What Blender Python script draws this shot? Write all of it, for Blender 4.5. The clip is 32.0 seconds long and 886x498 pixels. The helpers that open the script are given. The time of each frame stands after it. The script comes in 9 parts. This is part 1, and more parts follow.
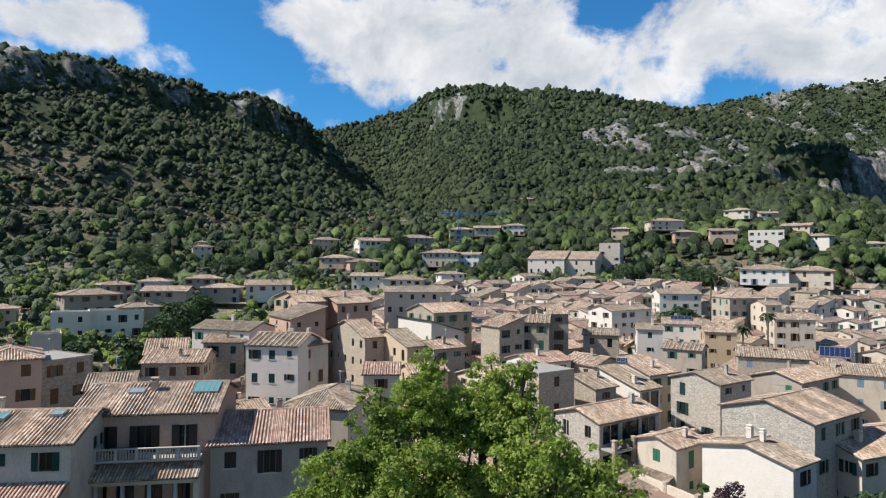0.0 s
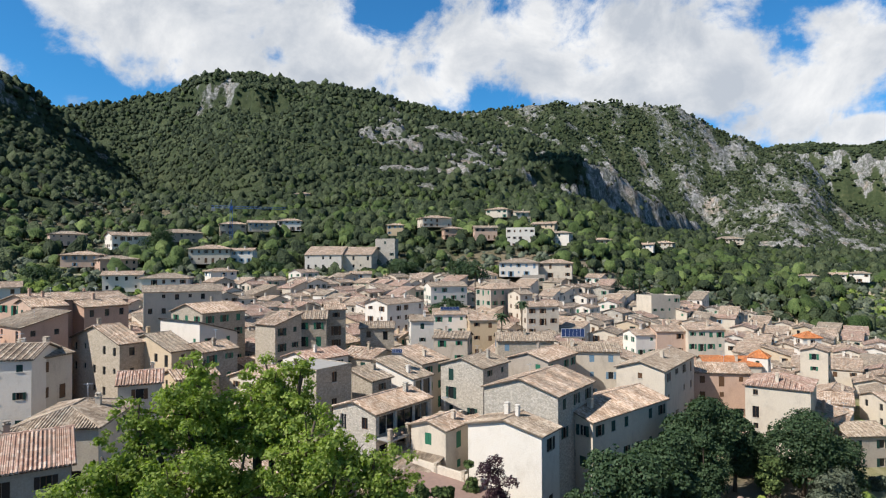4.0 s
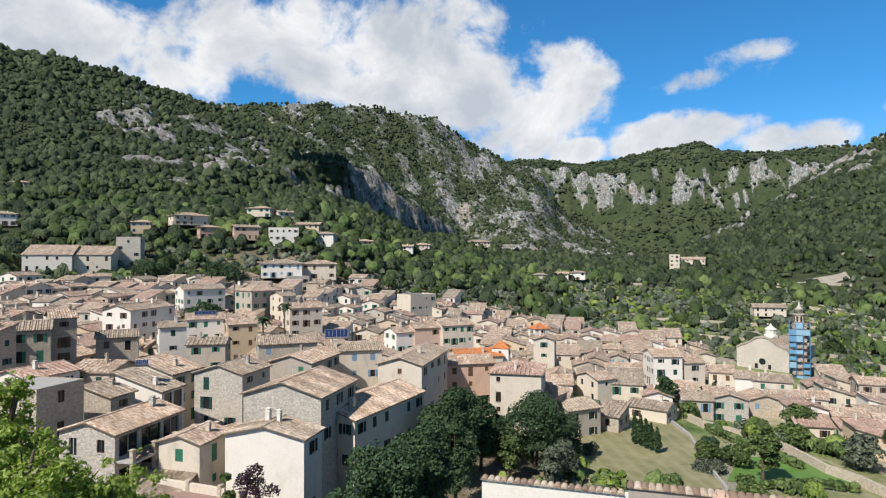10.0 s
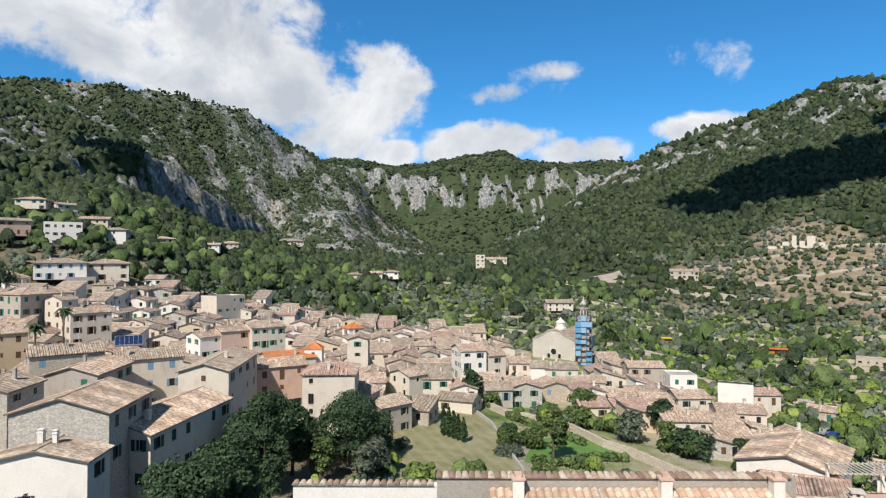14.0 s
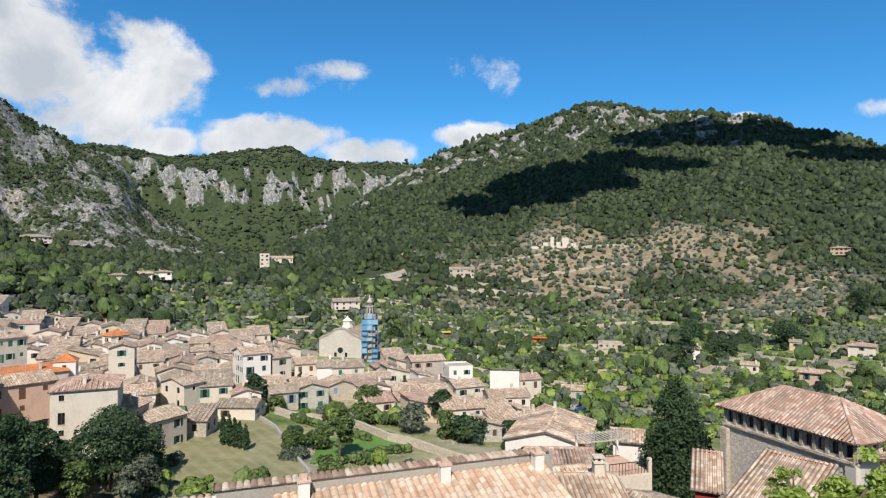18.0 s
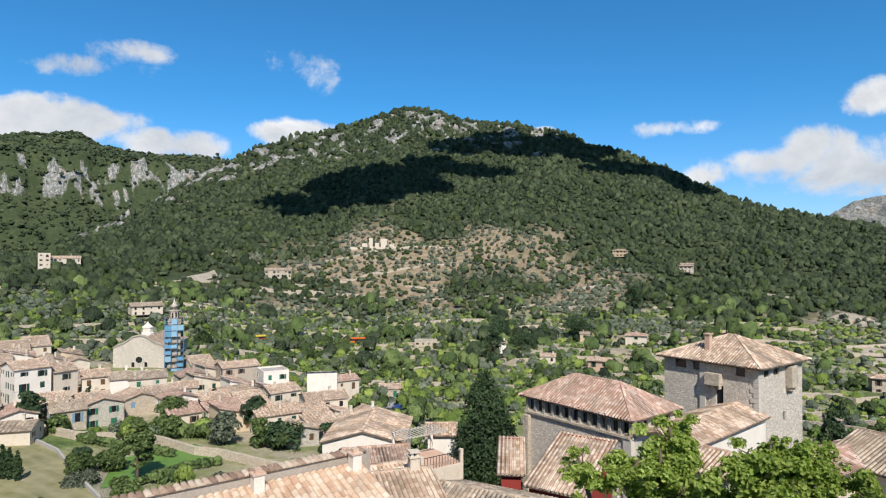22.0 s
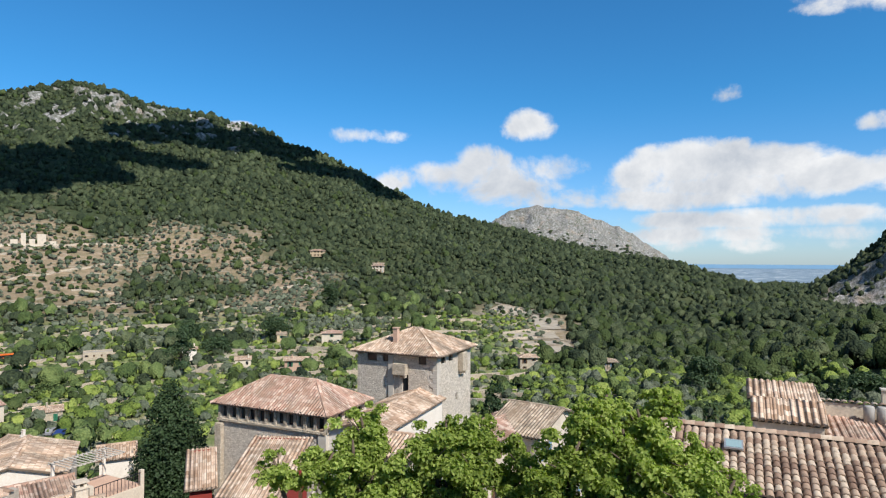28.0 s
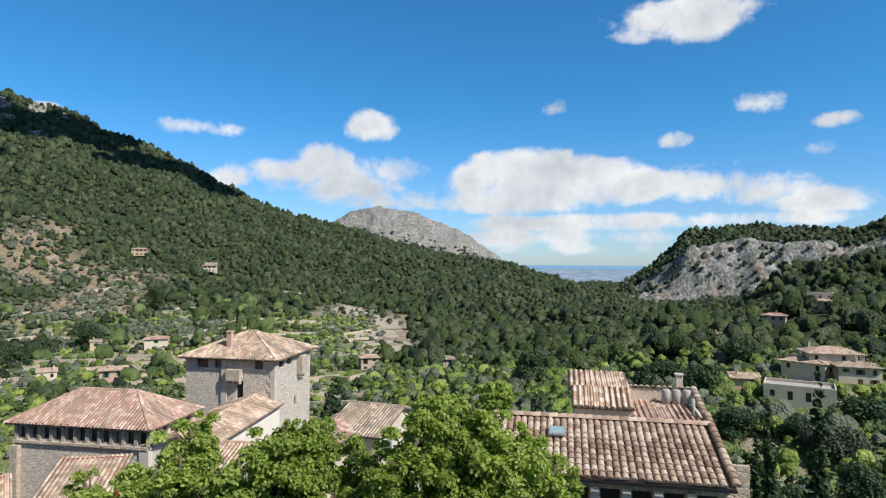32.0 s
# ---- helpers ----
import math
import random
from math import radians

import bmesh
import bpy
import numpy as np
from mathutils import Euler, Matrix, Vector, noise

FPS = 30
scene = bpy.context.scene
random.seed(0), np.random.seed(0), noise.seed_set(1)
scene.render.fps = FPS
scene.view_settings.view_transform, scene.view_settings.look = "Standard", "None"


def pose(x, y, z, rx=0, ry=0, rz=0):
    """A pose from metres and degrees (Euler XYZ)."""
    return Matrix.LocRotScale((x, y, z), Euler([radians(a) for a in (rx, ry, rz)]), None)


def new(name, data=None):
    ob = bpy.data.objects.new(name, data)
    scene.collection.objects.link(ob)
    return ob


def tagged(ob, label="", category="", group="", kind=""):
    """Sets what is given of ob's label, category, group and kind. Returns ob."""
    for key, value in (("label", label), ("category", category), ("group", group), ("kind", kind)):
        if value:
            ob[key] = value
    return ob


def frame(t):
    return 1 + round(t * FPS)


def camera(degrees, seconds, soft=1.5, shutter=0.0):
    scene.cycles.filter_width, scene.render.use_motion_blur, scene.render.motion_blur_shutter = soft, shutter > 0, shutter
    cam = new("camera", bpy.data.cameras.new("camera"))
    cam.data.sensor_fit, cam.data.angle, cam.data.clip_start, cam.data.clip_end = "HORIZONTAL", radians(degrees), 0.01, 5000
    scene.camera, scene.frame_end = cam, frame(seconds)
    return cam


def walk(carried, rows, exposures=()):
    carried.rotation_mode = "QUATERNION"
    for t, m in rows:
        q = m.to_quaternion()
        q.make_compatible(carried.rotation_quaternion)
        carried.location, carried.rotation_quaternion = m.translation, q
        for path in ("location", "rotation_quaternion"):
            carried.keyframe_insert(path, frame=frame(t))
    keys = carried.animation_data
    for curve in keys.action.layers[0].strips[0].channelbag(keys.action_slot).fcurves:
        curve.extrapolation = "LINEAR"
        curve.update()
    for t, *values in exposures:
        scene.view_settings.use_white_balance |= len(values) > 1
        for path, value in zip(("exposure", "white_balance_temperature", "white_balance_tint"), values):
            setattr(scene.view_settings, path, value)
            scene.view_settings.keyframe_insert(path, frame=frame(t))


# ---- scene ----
cam = camera(71.84, 32.0, soft=1.2)
EYE = (0.0, 0.0, 30.0)
TURN = [
    (0.0, 0.00, 1.37, -0.35),
    (0.5, -5.35, 0.94, 0.26),
    (1.0, -9.79, 0.94, 0.29),
    (1.5, -12.87, 0.94, 0.30),
    (2.0, -14.26, 0.95, 0.33),
    (2.5, -15.69, 0.94, 0.29),
    (3.0, -17.53, 0.96, 0.24),
    (3.5, -19.18, 0.96, 0.22),
    (5.5, -24.95, 1.11, 0.16),
    (6.0, -26.63, 1.12, 0.13),
    (6.5, -28.27, 1.13, 0.12),
    (7.0, -29.92, 1.13, 0.13),
    (7.5, -31.77, 1.13, 0.13),
    (8.0, -33.82, 1.13, 0.14),
    (8.5, -35.91, 1.10, 0.15),
    (9.0, -38.06, 1.06, 0.14),
    (9.5, -40.26, 1.02, 0.13),
    (10.0, -42.46, 1.00, 0.13),
    (10.5, -44.62, 0.99, 0.13),
    (11.0, -46.66, 0.99, 0.13),
    (11.5, -48.70, 0.98, 0.13),
    (12.0, -50.77, 0.97, 0.11),
    (12.5, -52.86, 0.96, 0.08),
    (13.0, -54.99, 0.95, 0.02),
    (13.5, -57.23, 0.95, -0.02),
    (14.0, -59.71, 0.95, -0.03),
    (14.5, -62.35, 0.93, -0.01),
    (16.5, -72.54, 0.91, -0.06),
    (17.0, -74.89, 0.90, -0.04),
    (17.5, -77.22, 0.87, -0.03),
    (18.0, -79.45, 0.85, -0.01),
    (18.5, -81.70, 0.86, 0.00),
    (19.0, -83.91, 0.88, 0.00),
    (19.5, -86.13, 0.90, -0.01),
    (20.0, -88.24, 0.91, -0.02),
    (20.5, -90.24, 0.91, -0.04),
    (21.0, -92.26, 0.91, -0.08),
    (21.5, -94.23, 0.93, -0.10),
    (22.0, -96.30, 0.94, -0.13),
    (22.5, -98.60, 0.95, -0.16),
    (23.0, -100.95, 0.94, -0.17),
    (23.5, -103.27, 0.93, -0.18),
    (24.0, -105.52, 0.92, -0.20),
    (24.5, -107.67, 0.93, -0.19),
    (25.0, -109.93, 0.94, -0.17),
    (25.5, -112.25, 0.96, -0.14),
    (27.5, -121.63, 1.02, -0.20),
    (28.0, -124.06, 1.01, -0.23),
    (28.5, -126.45, 1.00, -0.24),
    (29.0, -128.83, 1.01, -0.26),
    (29.5, -131.24, 1.03, -0.28),
    (30.0, -133.66, 1.06, -0.28),
    (30.5, -135.58, 1.07, -0.31),
    (31.0, -137.13, 1.08, -0.36),
    (31.5, -138.33, 1.11, -0.41),
    (32.0, -138.81, 1.14, -0.46),
]
# ---- sky, sun and exposure ----
SUN_BEARING, SUN_HEIGHT = 264.0, 46.0
walk(cam, [(t, pose(*EYE, 90 + pitch, roll, yaw)) for t, yaw, pitch, roll in TURN])
scene.view_settings.exposure = 0.0
sun = new("sun", bpy.data.lights.new("sun", "SUN"))
sun.data.energy, sun.data.angle, sun.data.color = 5.9, radians(0.53), (1.0, 0.965, 0.91)
sb, sh = radians(SUN_BEARING), radians(SUN_HEIGHT)
SUNWARD = Vector((math.sin(sb) * math.cos(sh), math.cos(sb) * math.cos(sh), math.sin(sh)))
sun.matrix_world = Matrix.Translation(SUNWARD * 800) @ SUNWARD.to_track_quat("Z", "Y").to_matrix().to_4x4()


class Nodes:
    """A short way to write node trees."""

    def __init__(self, tree, fresh=True):
        self.tree = tree
        if fresh:
            tree.nodes.clear()

    def add(self, kind, ins=(), **settings):
        n = self.tree.nodes.new(kind)
        for k, v in settings.items():
            setattr(n, k, v)
        for k, v in dict(ins).items():
            if isinstance(v, bpy.types.NodeSocket):
                self.tree.links.new(v, n.inputs[k])
            else:
                n.inputs[k].default_value = v
        return n

    def math(self, op, a, b=0.0, clamp=False):
        return self.add("ShaderNodeMath", {0: a, 1: b}, operation=op, use_clamp=clamp).outputs[0]

    def noise(self, vec, scale, detail=4.0, rough=0.55, dist=0.0):
        return self.add("ShaderNodeTexNoise", {"Vector": vec, "Scale": scale, "Detail": detail, "Roughness": rough, "Distortion": dist}).outputs[0]

    def ramp(self, fac, *stops):
        n = self.add("ShaderNodeValToRGB", {"Fac": fac})
        while len(n.color_ramp.elements) < len(stops):
            n.color_ramp.elements.new(0.5)
        for e, (p, c) in zip(n.color_ramp.elements, stops):
            e.position, e.color = p, (*c, 1) if len(c) == 3 else c
        return n.outputs[0]

    def mix(self, fac, a, b, blend="MIX"):
        n = self.add("ShaderNodeMix", data_type="RGBA", blend_type=blend)
        for i, v in ((0, fac), (6, a), (7, b)):
            if isinstance(v, bpy.types.NodeSocket):
                self.tree.links.new(v, n.inputs[i])
            else:
                n.inputs[i].default_value = (*v, 1) if isinstance(v, tuple) and len(v) == 3 else v
        return n.outputs[2]

    def smooth(self, v, lo, hi):
        return self.add("ShaderNodeMapRange", {0: v, 1: lo, 2: hi, 3: 0.0, 4: 1.0}, interpolation_type="SMOOTHSTEP").outputs[0]


world = bpy.data.worlds.new("world")
scene.world = world
world.use_nodes = True
W = Nodes(world.node_tree)
direction = W.add("ShaderNodeTexCoord").outputs["Generated"]
sky = W.add("ShaderNodeTexSky", sky_type="NISHITA", sun_disc=False, sun_elevation=sh, sun_rotation=sb, altitude=400.0, air_density=1.0, dust_density=0.3, ozone_density=2.2).outputs[0]
sep = W.add("ShaderNodeSeparateXYZ", {0: direction})
dx, dy, dz = sep.outputs
flat = W.math("SQRT", W.math("ADD", W.math("MULTIPLY", dx, dx), W.math("MULTIPLY", dy, dy)))
sky_b = W.math("MULTIPLY", W.math("ARCTAN2", dx, dy), 180 / math.pi)
sky_b = W.math("ADD", sky_b, W.math("MULTIPLY", W.math("LESS_THAN", sky_b, -90.0), 360.0))
sky_s = W.math("DIVIDE", dz, W.math("MAXIMUM", flat, 0.02))
cover = None


def cloud(b, s, half_b, half_s, weight=1.0):
    """A heap of cloud round a bearing and a rise, with its half sizes."""
    global cover
    u = W.math("DIVIDE", W.math("SUBTRACT", sky_b, b), half_b)
    v = W.math("DIVIDE", W.math("SUBTRACT", sky_s, s), half_s)
    d = W.math("MULTIPLY", W.math("SUBTRACT", 1.0, W.math("ADD", W.math("MULTIPLY", u, u), W.math("MULTIPLY", v, v))), weight)
    cover = d if cover is None else W.math("MAXIMUM", cover, d)


cloud(-32.3, 0.337, 6.5, 0.048, 1.3)
cloud(-34.8, 0.288, 2.2, 0.019, 0.8)
cloud(-24.8, 0.303, 2.6, 0.025, 0.6)
cloud(-11.9, 0.397, 6.1, 0.055, 1.2)
cloud(-4.6, 0.368, 10.5, 0.103, 1.4)
cloud(6.0, 0.378, 7.9, 0.103, 1.4)
cloud(11.3, 0.309, 15.1, 0.064, 1.2)
cloud(23.4, 0.350, 8.1, 0.104, 1.4)
cloud(31.7, 0.310, 8.5, 0.088, 1.4)
cloud(-11.9, 0.305, 1.5, 0.023, 0.7)
cloud(-15.9, 0.259, 3.0, 0.018, 0.5)
cloud(-11.3, 0.228, 2.0, 0.014, 0.6)
cloud(-0.6, 0.334, 8.4, 0.067, 1.3)
cloud(8.0, 0.329, 7.2, 0.062, 1.2)
cloud(25.4, 0.346, 10.5, 0.103, 1.4)
cloud(35.4, 0.305, 11.3, 0.102, 1.4)
cloud(43.0, 0.242, 8.8, 0.081, 1.2)
cloud(55.7, 0.285, 4.5, 0.041, 1.2)
cloud(51.4, 0.245, 6.6, 0.059, 1.2)
cloud(52.2, 0.185, 3.5, 0.025, 0.8)
cloud(60.6, 0.181, 3.3, 0.027, 0.9)
cloud(65.0, 0.272, 5.0, 0.022, 0.95)
cloud(70.0, 0.300, 3.6, 0.022, 0.95)
cloud(63.7, 0.196, 5.2, 0.034, 1.1)
cloud(71.7, 0.173, 3.7, 0.023, 1.0)
cloud(64.3, 0.200, 6.2, 0.028, 1.1)
cloud(72.3, 0.171, 4.8, 0.025, 1.0)
cloud(82.3, 0.201, 4.2, 0.021, 1.1)
cloud(68.9, 0.278, 5.0, 0.032, 0.6)
cloud(84.4, 0.290, 1.6, 0.028, 0.2)
cloud(81.0, 0.316, 1.3, 0.017, 0.1)
cloud(83.4, 0.204, 4.2, 0.024, 1.1)
cloud(85.3, 0.295, 1.6, 0.028, 0.3)
cloud(82.1, 0.321, 1.3, 0.019, 0.2)
cloud(116.2, 0.200, 2.7, 0.016, 0.7)
cloud(119.1, 0.127, 2.1, 0.020, 1.1)
cloud(105.5, 0.209, 1.4, 0.007, 0.8)
cloud(117.2, 0.202, 3.2, 0.017, 0.7)
cloud(132.0, 0.216, 3.2, 0.031, 1.0)
cloud(128.1, 0.162, 3.2, 0.028, 0.9)
cloud(120.6, 0.131, 4.2, 0.022, 0.9)
cloud(135.3, 0.155, 4.3, 0.027, 0.8)
cloud(146.0, 0.152, 5.5, 0.036, 1.3)
cloud(141.3, 0.134, 4.3, 0.031, 1.0)
cloud(156.1, 0.120, 4.2, 0.031, 1.2)
cloud(148.3, 0.247, 2.7, 0.010, 0.3)
cloud(156.6, 0.357, 3.4, 0.017, 1.0)
cloud(159.4, 0.188, 1.4, 0.015, 0.8)
cloud(130.2, 0.111, 10.4, 0.024, 0.6)
cloud(149.6, 0.06, 13.2, 0.016, 0.8)
cloud(151.7, 0.026, 6.2, 0.011, 0.3)
cloud(159.8, 0.374, 6.5, 0.039, 1.2)
cloud(165.2, 0.383, 2.6, 0.021, 0.8)
cloud(166.4, 0.240, 2.7, 0.025, 0.9)
cloud(159.8, 0.191, 1.7, 0.016, 0.9)
cloud(171.6, 0.200, 2.3, 0.014, 0.8)
cloud(171.6, 0.162, 2.3, 0.014, 0.4)
cloud(145.9, 0.146, 5.7, 0.039, 1.2)
cloud(149.0, 0.250, 2.6, 0.011, 0.2)
cloud(157.5, 0.119, 4.8, 0.028, 1.0)
cloud(166.0, 0.105, 5.9, 0.025, 0.9)
cloud(172.3, 0.095, 4.1, 0.023, 0.8)
cloud(158.6, 0.066, 15.1, 0.014, 0.8)
cloud(141.0, 0.096, 14.0, 0.02, 0.9)
cloud(152.0, 0.14, 5.0, 0.03, 1.1)
cloud(163.0, 0.149, 4.0, 0.008, 0.4)
cloud(139.6, 0.104, 13.0, 0.026, 0.6)
cloud(39.0, 0.354, 12.1, 0.112, 1.5)
cloud(45.8, 0.267, 8.8, 0.102, 1.5)
cloud(49.9, 0.200, 5.6, 0.050, 1.2)
cloud(54.0, 0.277, 5.4, 0.072, 1.3)
cloud(33.6, 0.307, 7.9, 0.084, 1.3)
cloud(54.4, 0.174, 3.4, 0.027, 1.0)
cloud(47.4, 0.192, 4.7, 0.046, 1.2)
cloud(51.6, 0.240, 5.8, 0.065, 1.2)
cloud(24.3, 0.336, 10.0, 0.082, 1.3)
cloud(13.9, 0.341, 11.0, 0.060, 1.3)
cloud(7.6, 0.339, 4.8, 0.040, 1.2)
cloud(3.4, 0.294, 13.1, 0.056, 1.2)
cloud(16.3, 0.285, 7.3, 0.045, 1.2)
cloud(150.1, 0.113, 13.1, 0.027, 0.9)
cloud(162.1, 0.116, 8.9, 0.029, 1.0)
cloud(129.1, 0.120, 10.2, 0.027, 0.8)
cloud(170.4, 0.093, 5.8, 0.022, 0.9)
cloud(147.5, 0.040, 16.6, 0.015, 0.6)
cloud(134.3, 0.150, 6.3, 0.031, 0.9)
cloud(125.9, 0.139, 8.9, 0.028, 0.9)
cloud(220, 0.35, 25, 0.12, 1.0)
cloud(280, 0.25, 20, 0.1, 1.0)
stretch = W.add("ShaderNodeCombineXYZ", {0: W.math("MULTIPLY", sky_b, 0.0175), 1: sky_s, 2: 0.0}).outputs[0]
puffs = W.noise(stretch, 9.0, 10.0, 0.62, 0.2)
wisps = W.noise(stretch, 3.2, 6.0, 0.6, 0.6)
field = W.math("ADD", W.math("MAXIMUM", cover, -1.2), W.math("ADD", W.math("MULTIPLY", W.math("SUBTRACT", puffs, 0.5), 4.4), W.math("MULTIPLY", W.math("SUBTRACT", wisps, 0.5), 1.6)))
thick = W.smooth(field, 0.05, 1.0)
lit = W.noise(stretch, 6.0, 7.0, 0.6, 0.4)
shade = W.ramp(W.math("ADD", W.math("MULTIPLY", lit, 1.0), W.math("MULTIPLY", W.smooth(field, 0.2, 2.2), -0.12)), (0.3, (5.3, 5.7, 6.3)), (0.45, (7.2, 7.4, 7.7)), (0.6, (9.3, 9.3, 9.3)))
tint = W.mix(W.smooth(sky_s, -0.02, 0.28), (0.74, 0.98, 1.4), (0.32, 1.0, 1.42))
tint = W.mix(W.smooth(sky_s, 0.42, 1.1), tint, (0.72, 0.8, 0.86))
blue = W.mix(1.0, sky, tint, "MULTIPLY")
colour = W.mix(W.math("MULTIPLY", thick, 0.97), blue, shade)
back = W.add("ShaderNodeBackground", {"Color": colour, "Strength": 0.104})
W.tree.links.new(back.outputs[0], W.add("ShaderNodeOutputWorld").inputs[0])

# ---- the lie of the land ----
def hash01(i, j, seed):
    h = (i * 374761393 + j * 668265263 + seed * 974634777) & 0x7FFFFFFF
    h = ((h ^ (h >> 13)) * 1274126177) & 0x7FFFFFFF
    return ((h ^ (h >> 16)) & 0xFFFF) / 65535.0


def value_noise(x, y, seed=0):
    i, j = np.floor(x).astype(np.int64), np.floor(y).astype(np.int64)
    u, v = x - i, y - j
    u, v = u * u * (3 - 2 * u), v * v * (3 - 2 * v)
    a = hash01(i, j, seed) * (1 - u) + hash01(i + 1, j, seed) * u
    b = hash01(i, j + 1, seed) * (1 - u) + hash01(i + 1, j + 1, seed) * u
    return (a * (1 - v) + b * v) * 2 - 1


def fbm(x, y, size, seed=0, octaves=4):
    total, amp = 0.0, 0.5
    for k in range(octaves):
        total = total + amp * value_noise(x / size + 17.3 * k, y / size - 9.1 * k, seed + k)
        size, amp = size * 0.5, amp * 0.5
    return total


def step01(a, b, v):
    u = np.clip((v - a) / (b - a), 0, 1)
    return u * u * (3 - 2 * u)


# valley floor: height over bearing (rows) and distance (columns)
FLOOR_R = (0, 60, 120, 200, 290, 400, 600, 1000)
FLOOR = {}
FLOOR[-40] = (8, 5, 4, 14, 25, 44, 82, 110)
FLOOR[-15] = (8, 5, 4, 13, 25, 44, 82, 110)
FLOOR[10] = (8, 2, 3, 12, 25, 54, 92, 110)
FLOOR[20] = (8, 1, 2, 9, 26, 58, 95, 110)
FLOOR[30] = (8, 0, 0, 6, 27, 58, 92, 110)
FLOOR[42] = (8, -3, -3, 0, 11, 28, 52, 60)
FLOOR[50] = (8, -4, -4, -2, 1, 15, 32, 34)
FLOOR[60] = (8, -4, -4.5, -4.5, -2, 7, 26, 28)
FLOOR[70] = (8, -5, -6, -6.5, -4, 3, 26, 30)
FLOOR[90] = (8, -6, -9, -13, -16, -14, 22, 70)
FLOOR[120] = (8, -4, -8, -13, -15, -6, 22, 60)
FLOOR[150] = (8, -2, -3, -9, -15, -20, -30, -40)
FLOOR[175] = (8, -1, 1, 0, 3, 2, -10, -20)
FLOOR[210] = (8, 0, 3, 8, 12, 16, 20, 10)
FLOOR[320] = (8, 5, 4, 14, 25, 44, 82, 110)
# mountain ranges: distance of the foot, then along the crest bearing, rise per metre, distance
RANGES = {}
RANGES["west_shoulder"] = (360, (-60, 0.20, 560), (-45, 0.255, 620), (-36.2, 0.277, 680), (-30.6, 0.288, 730), (-23, 0.276, 790), (-20.7, 0.266, 810), (-17.8, 0.268, 840),
    (-14.9, 0.247, 880), (-11.8, 0.216, 920), (-9.8, 0.182, 940), (-7.7, 0.152, 960), (-5, 0.112, 970), (-3.4, 0.08, 960), (-1, 0.05, 940), (3, 0.0, 900))
RANGES["north_peak"] = (420, (-20, 0.15, 1300), (-13.8, 0.198, 1290), (-7.7, 0.228, 1240), (-3.5, 0.252, 1180), (-1.4, 0.274, 1140), (0.3, 0.29, 1110), (2.9, 0.289, 1100), (7, 0.284, 1090),
    (11.3, 0.283, 1070), (13, 0.274, 1060), (15.6, 0.265, 1040), (19, 0.25, 1020), (23.7, 0.226, 1000), (27.6, 0.204, 1020), (30.9, 0.178, 1060), (33.5, 0.169, 1100),
    (36.3, 0.143, 1150), (39.2, 0.11, 1220), (42.2, 0.074, 1300), (44.4, 0.042, 1360), (46, 0.02, 1390), (50, -0.02, 1400))
RANGES["rocky_back"] = (1100, (10, 0.19, 1500), (17, 0.226, 1500), (24.3, 0.246, 1500), (31.8, 0.25, 1520), (36.4, 0.25, 1550), (40, 0.238, 1590), (42, 0.225, 1610), (45, 0.195, 1650),
    (47, 0.174, 1680), (48.7, 0.16, 1700), (50.5, 0.147, 1730), (51.7, 0.134, 1750), (52.6, 0.108, 1765), (53.4, 0.08, 1780), (55.1, 0.058, 1800), (57.1, 0.036, 1830), (59, 0.014, 1850), (64, -0.03, 1880))
RANGES["far_cliffs"] = (1900, (44, 0.13, 2600), (49.5, 0.16, 2600), (51.6, 0.161, 2600), (55.3, 0.147, 2550), (58.5, 0.156, 2500), (61.1, 0.167, 2480), (65.5, 0.173, 2480), (67.2, 0.158, 2500),
    (71.3, 0.153, 2550), (76.1, 0.148, 2600), (80.5, 0.12, 2600), (90, 0.08, 2600))
RANGES["east_hill"] = (430, (64, 0.01, 1000), (68, 0.05, 1080), (72.2, 0.098, 1150), (74.2, 0.121, 1170), (76.3, 0.145, 1180), (79.5, 0.173, 1190), (82.6, 0.192, 1200), (86.9, 0.213, 1200),
    (90.1, 0.234, 1200), (92.7, 0.245, 1200), (94.7, 0.243, 1200), (97.3, 0.228, 1190), (102.1, 0.219, 1180), (106.5, 0.204, 1170), (109.3, 0.187, 1160), (112.3, 0.170, 1150),
    (115.4, 0.148, 1140), (118.5, 0.119, 1130), (121.7, 0.092, 1120), (124.9, 0.072, 1110), (129.1, 0.056, 1100), (133.3, 0.033, 1080), (137.4, 0.014, 1060), (143.7, 0.001, 1030),
    (147.4, -0.02, 980), (150.8, -0.039, 930), (154.5, -0.058, 880), (157.5, -0.075, 820), (163, -0.12, 760))
RANGES["bare_peak"] = (2300, (123, 0.0, 3000), (126.5, 0.037, 3000), (128.1, 0.056, 3000), (130.2, 0.079, 3000), (132.3, 0.088, 3000), (135.3, 0.082, 3000), (138.4, 0.064, 3000), (140.8, 0.045, 3000),
    (142.7, 0.023, 3000), (144.2, 0.001, 3000), (147, -0.03, 3000))
RANGES["south_cliff"] = (1000, (151, -0.08, 1190), (153.6, -0.052, 1190), (154.6, -0.042, 1190), (156.5, -0.02, 1200), (159.4, 0.022, 1200), (160.5, 0.044, 1200), (162.5, 0.051, 1210), (165.6, 0.056, 1220),
    (170.8, 0.049, 1230), (172.7, 0.044, 1230), (174.7, 0.056, 1240), (182, 0.08, 1240), (200, 0.05, 1240))
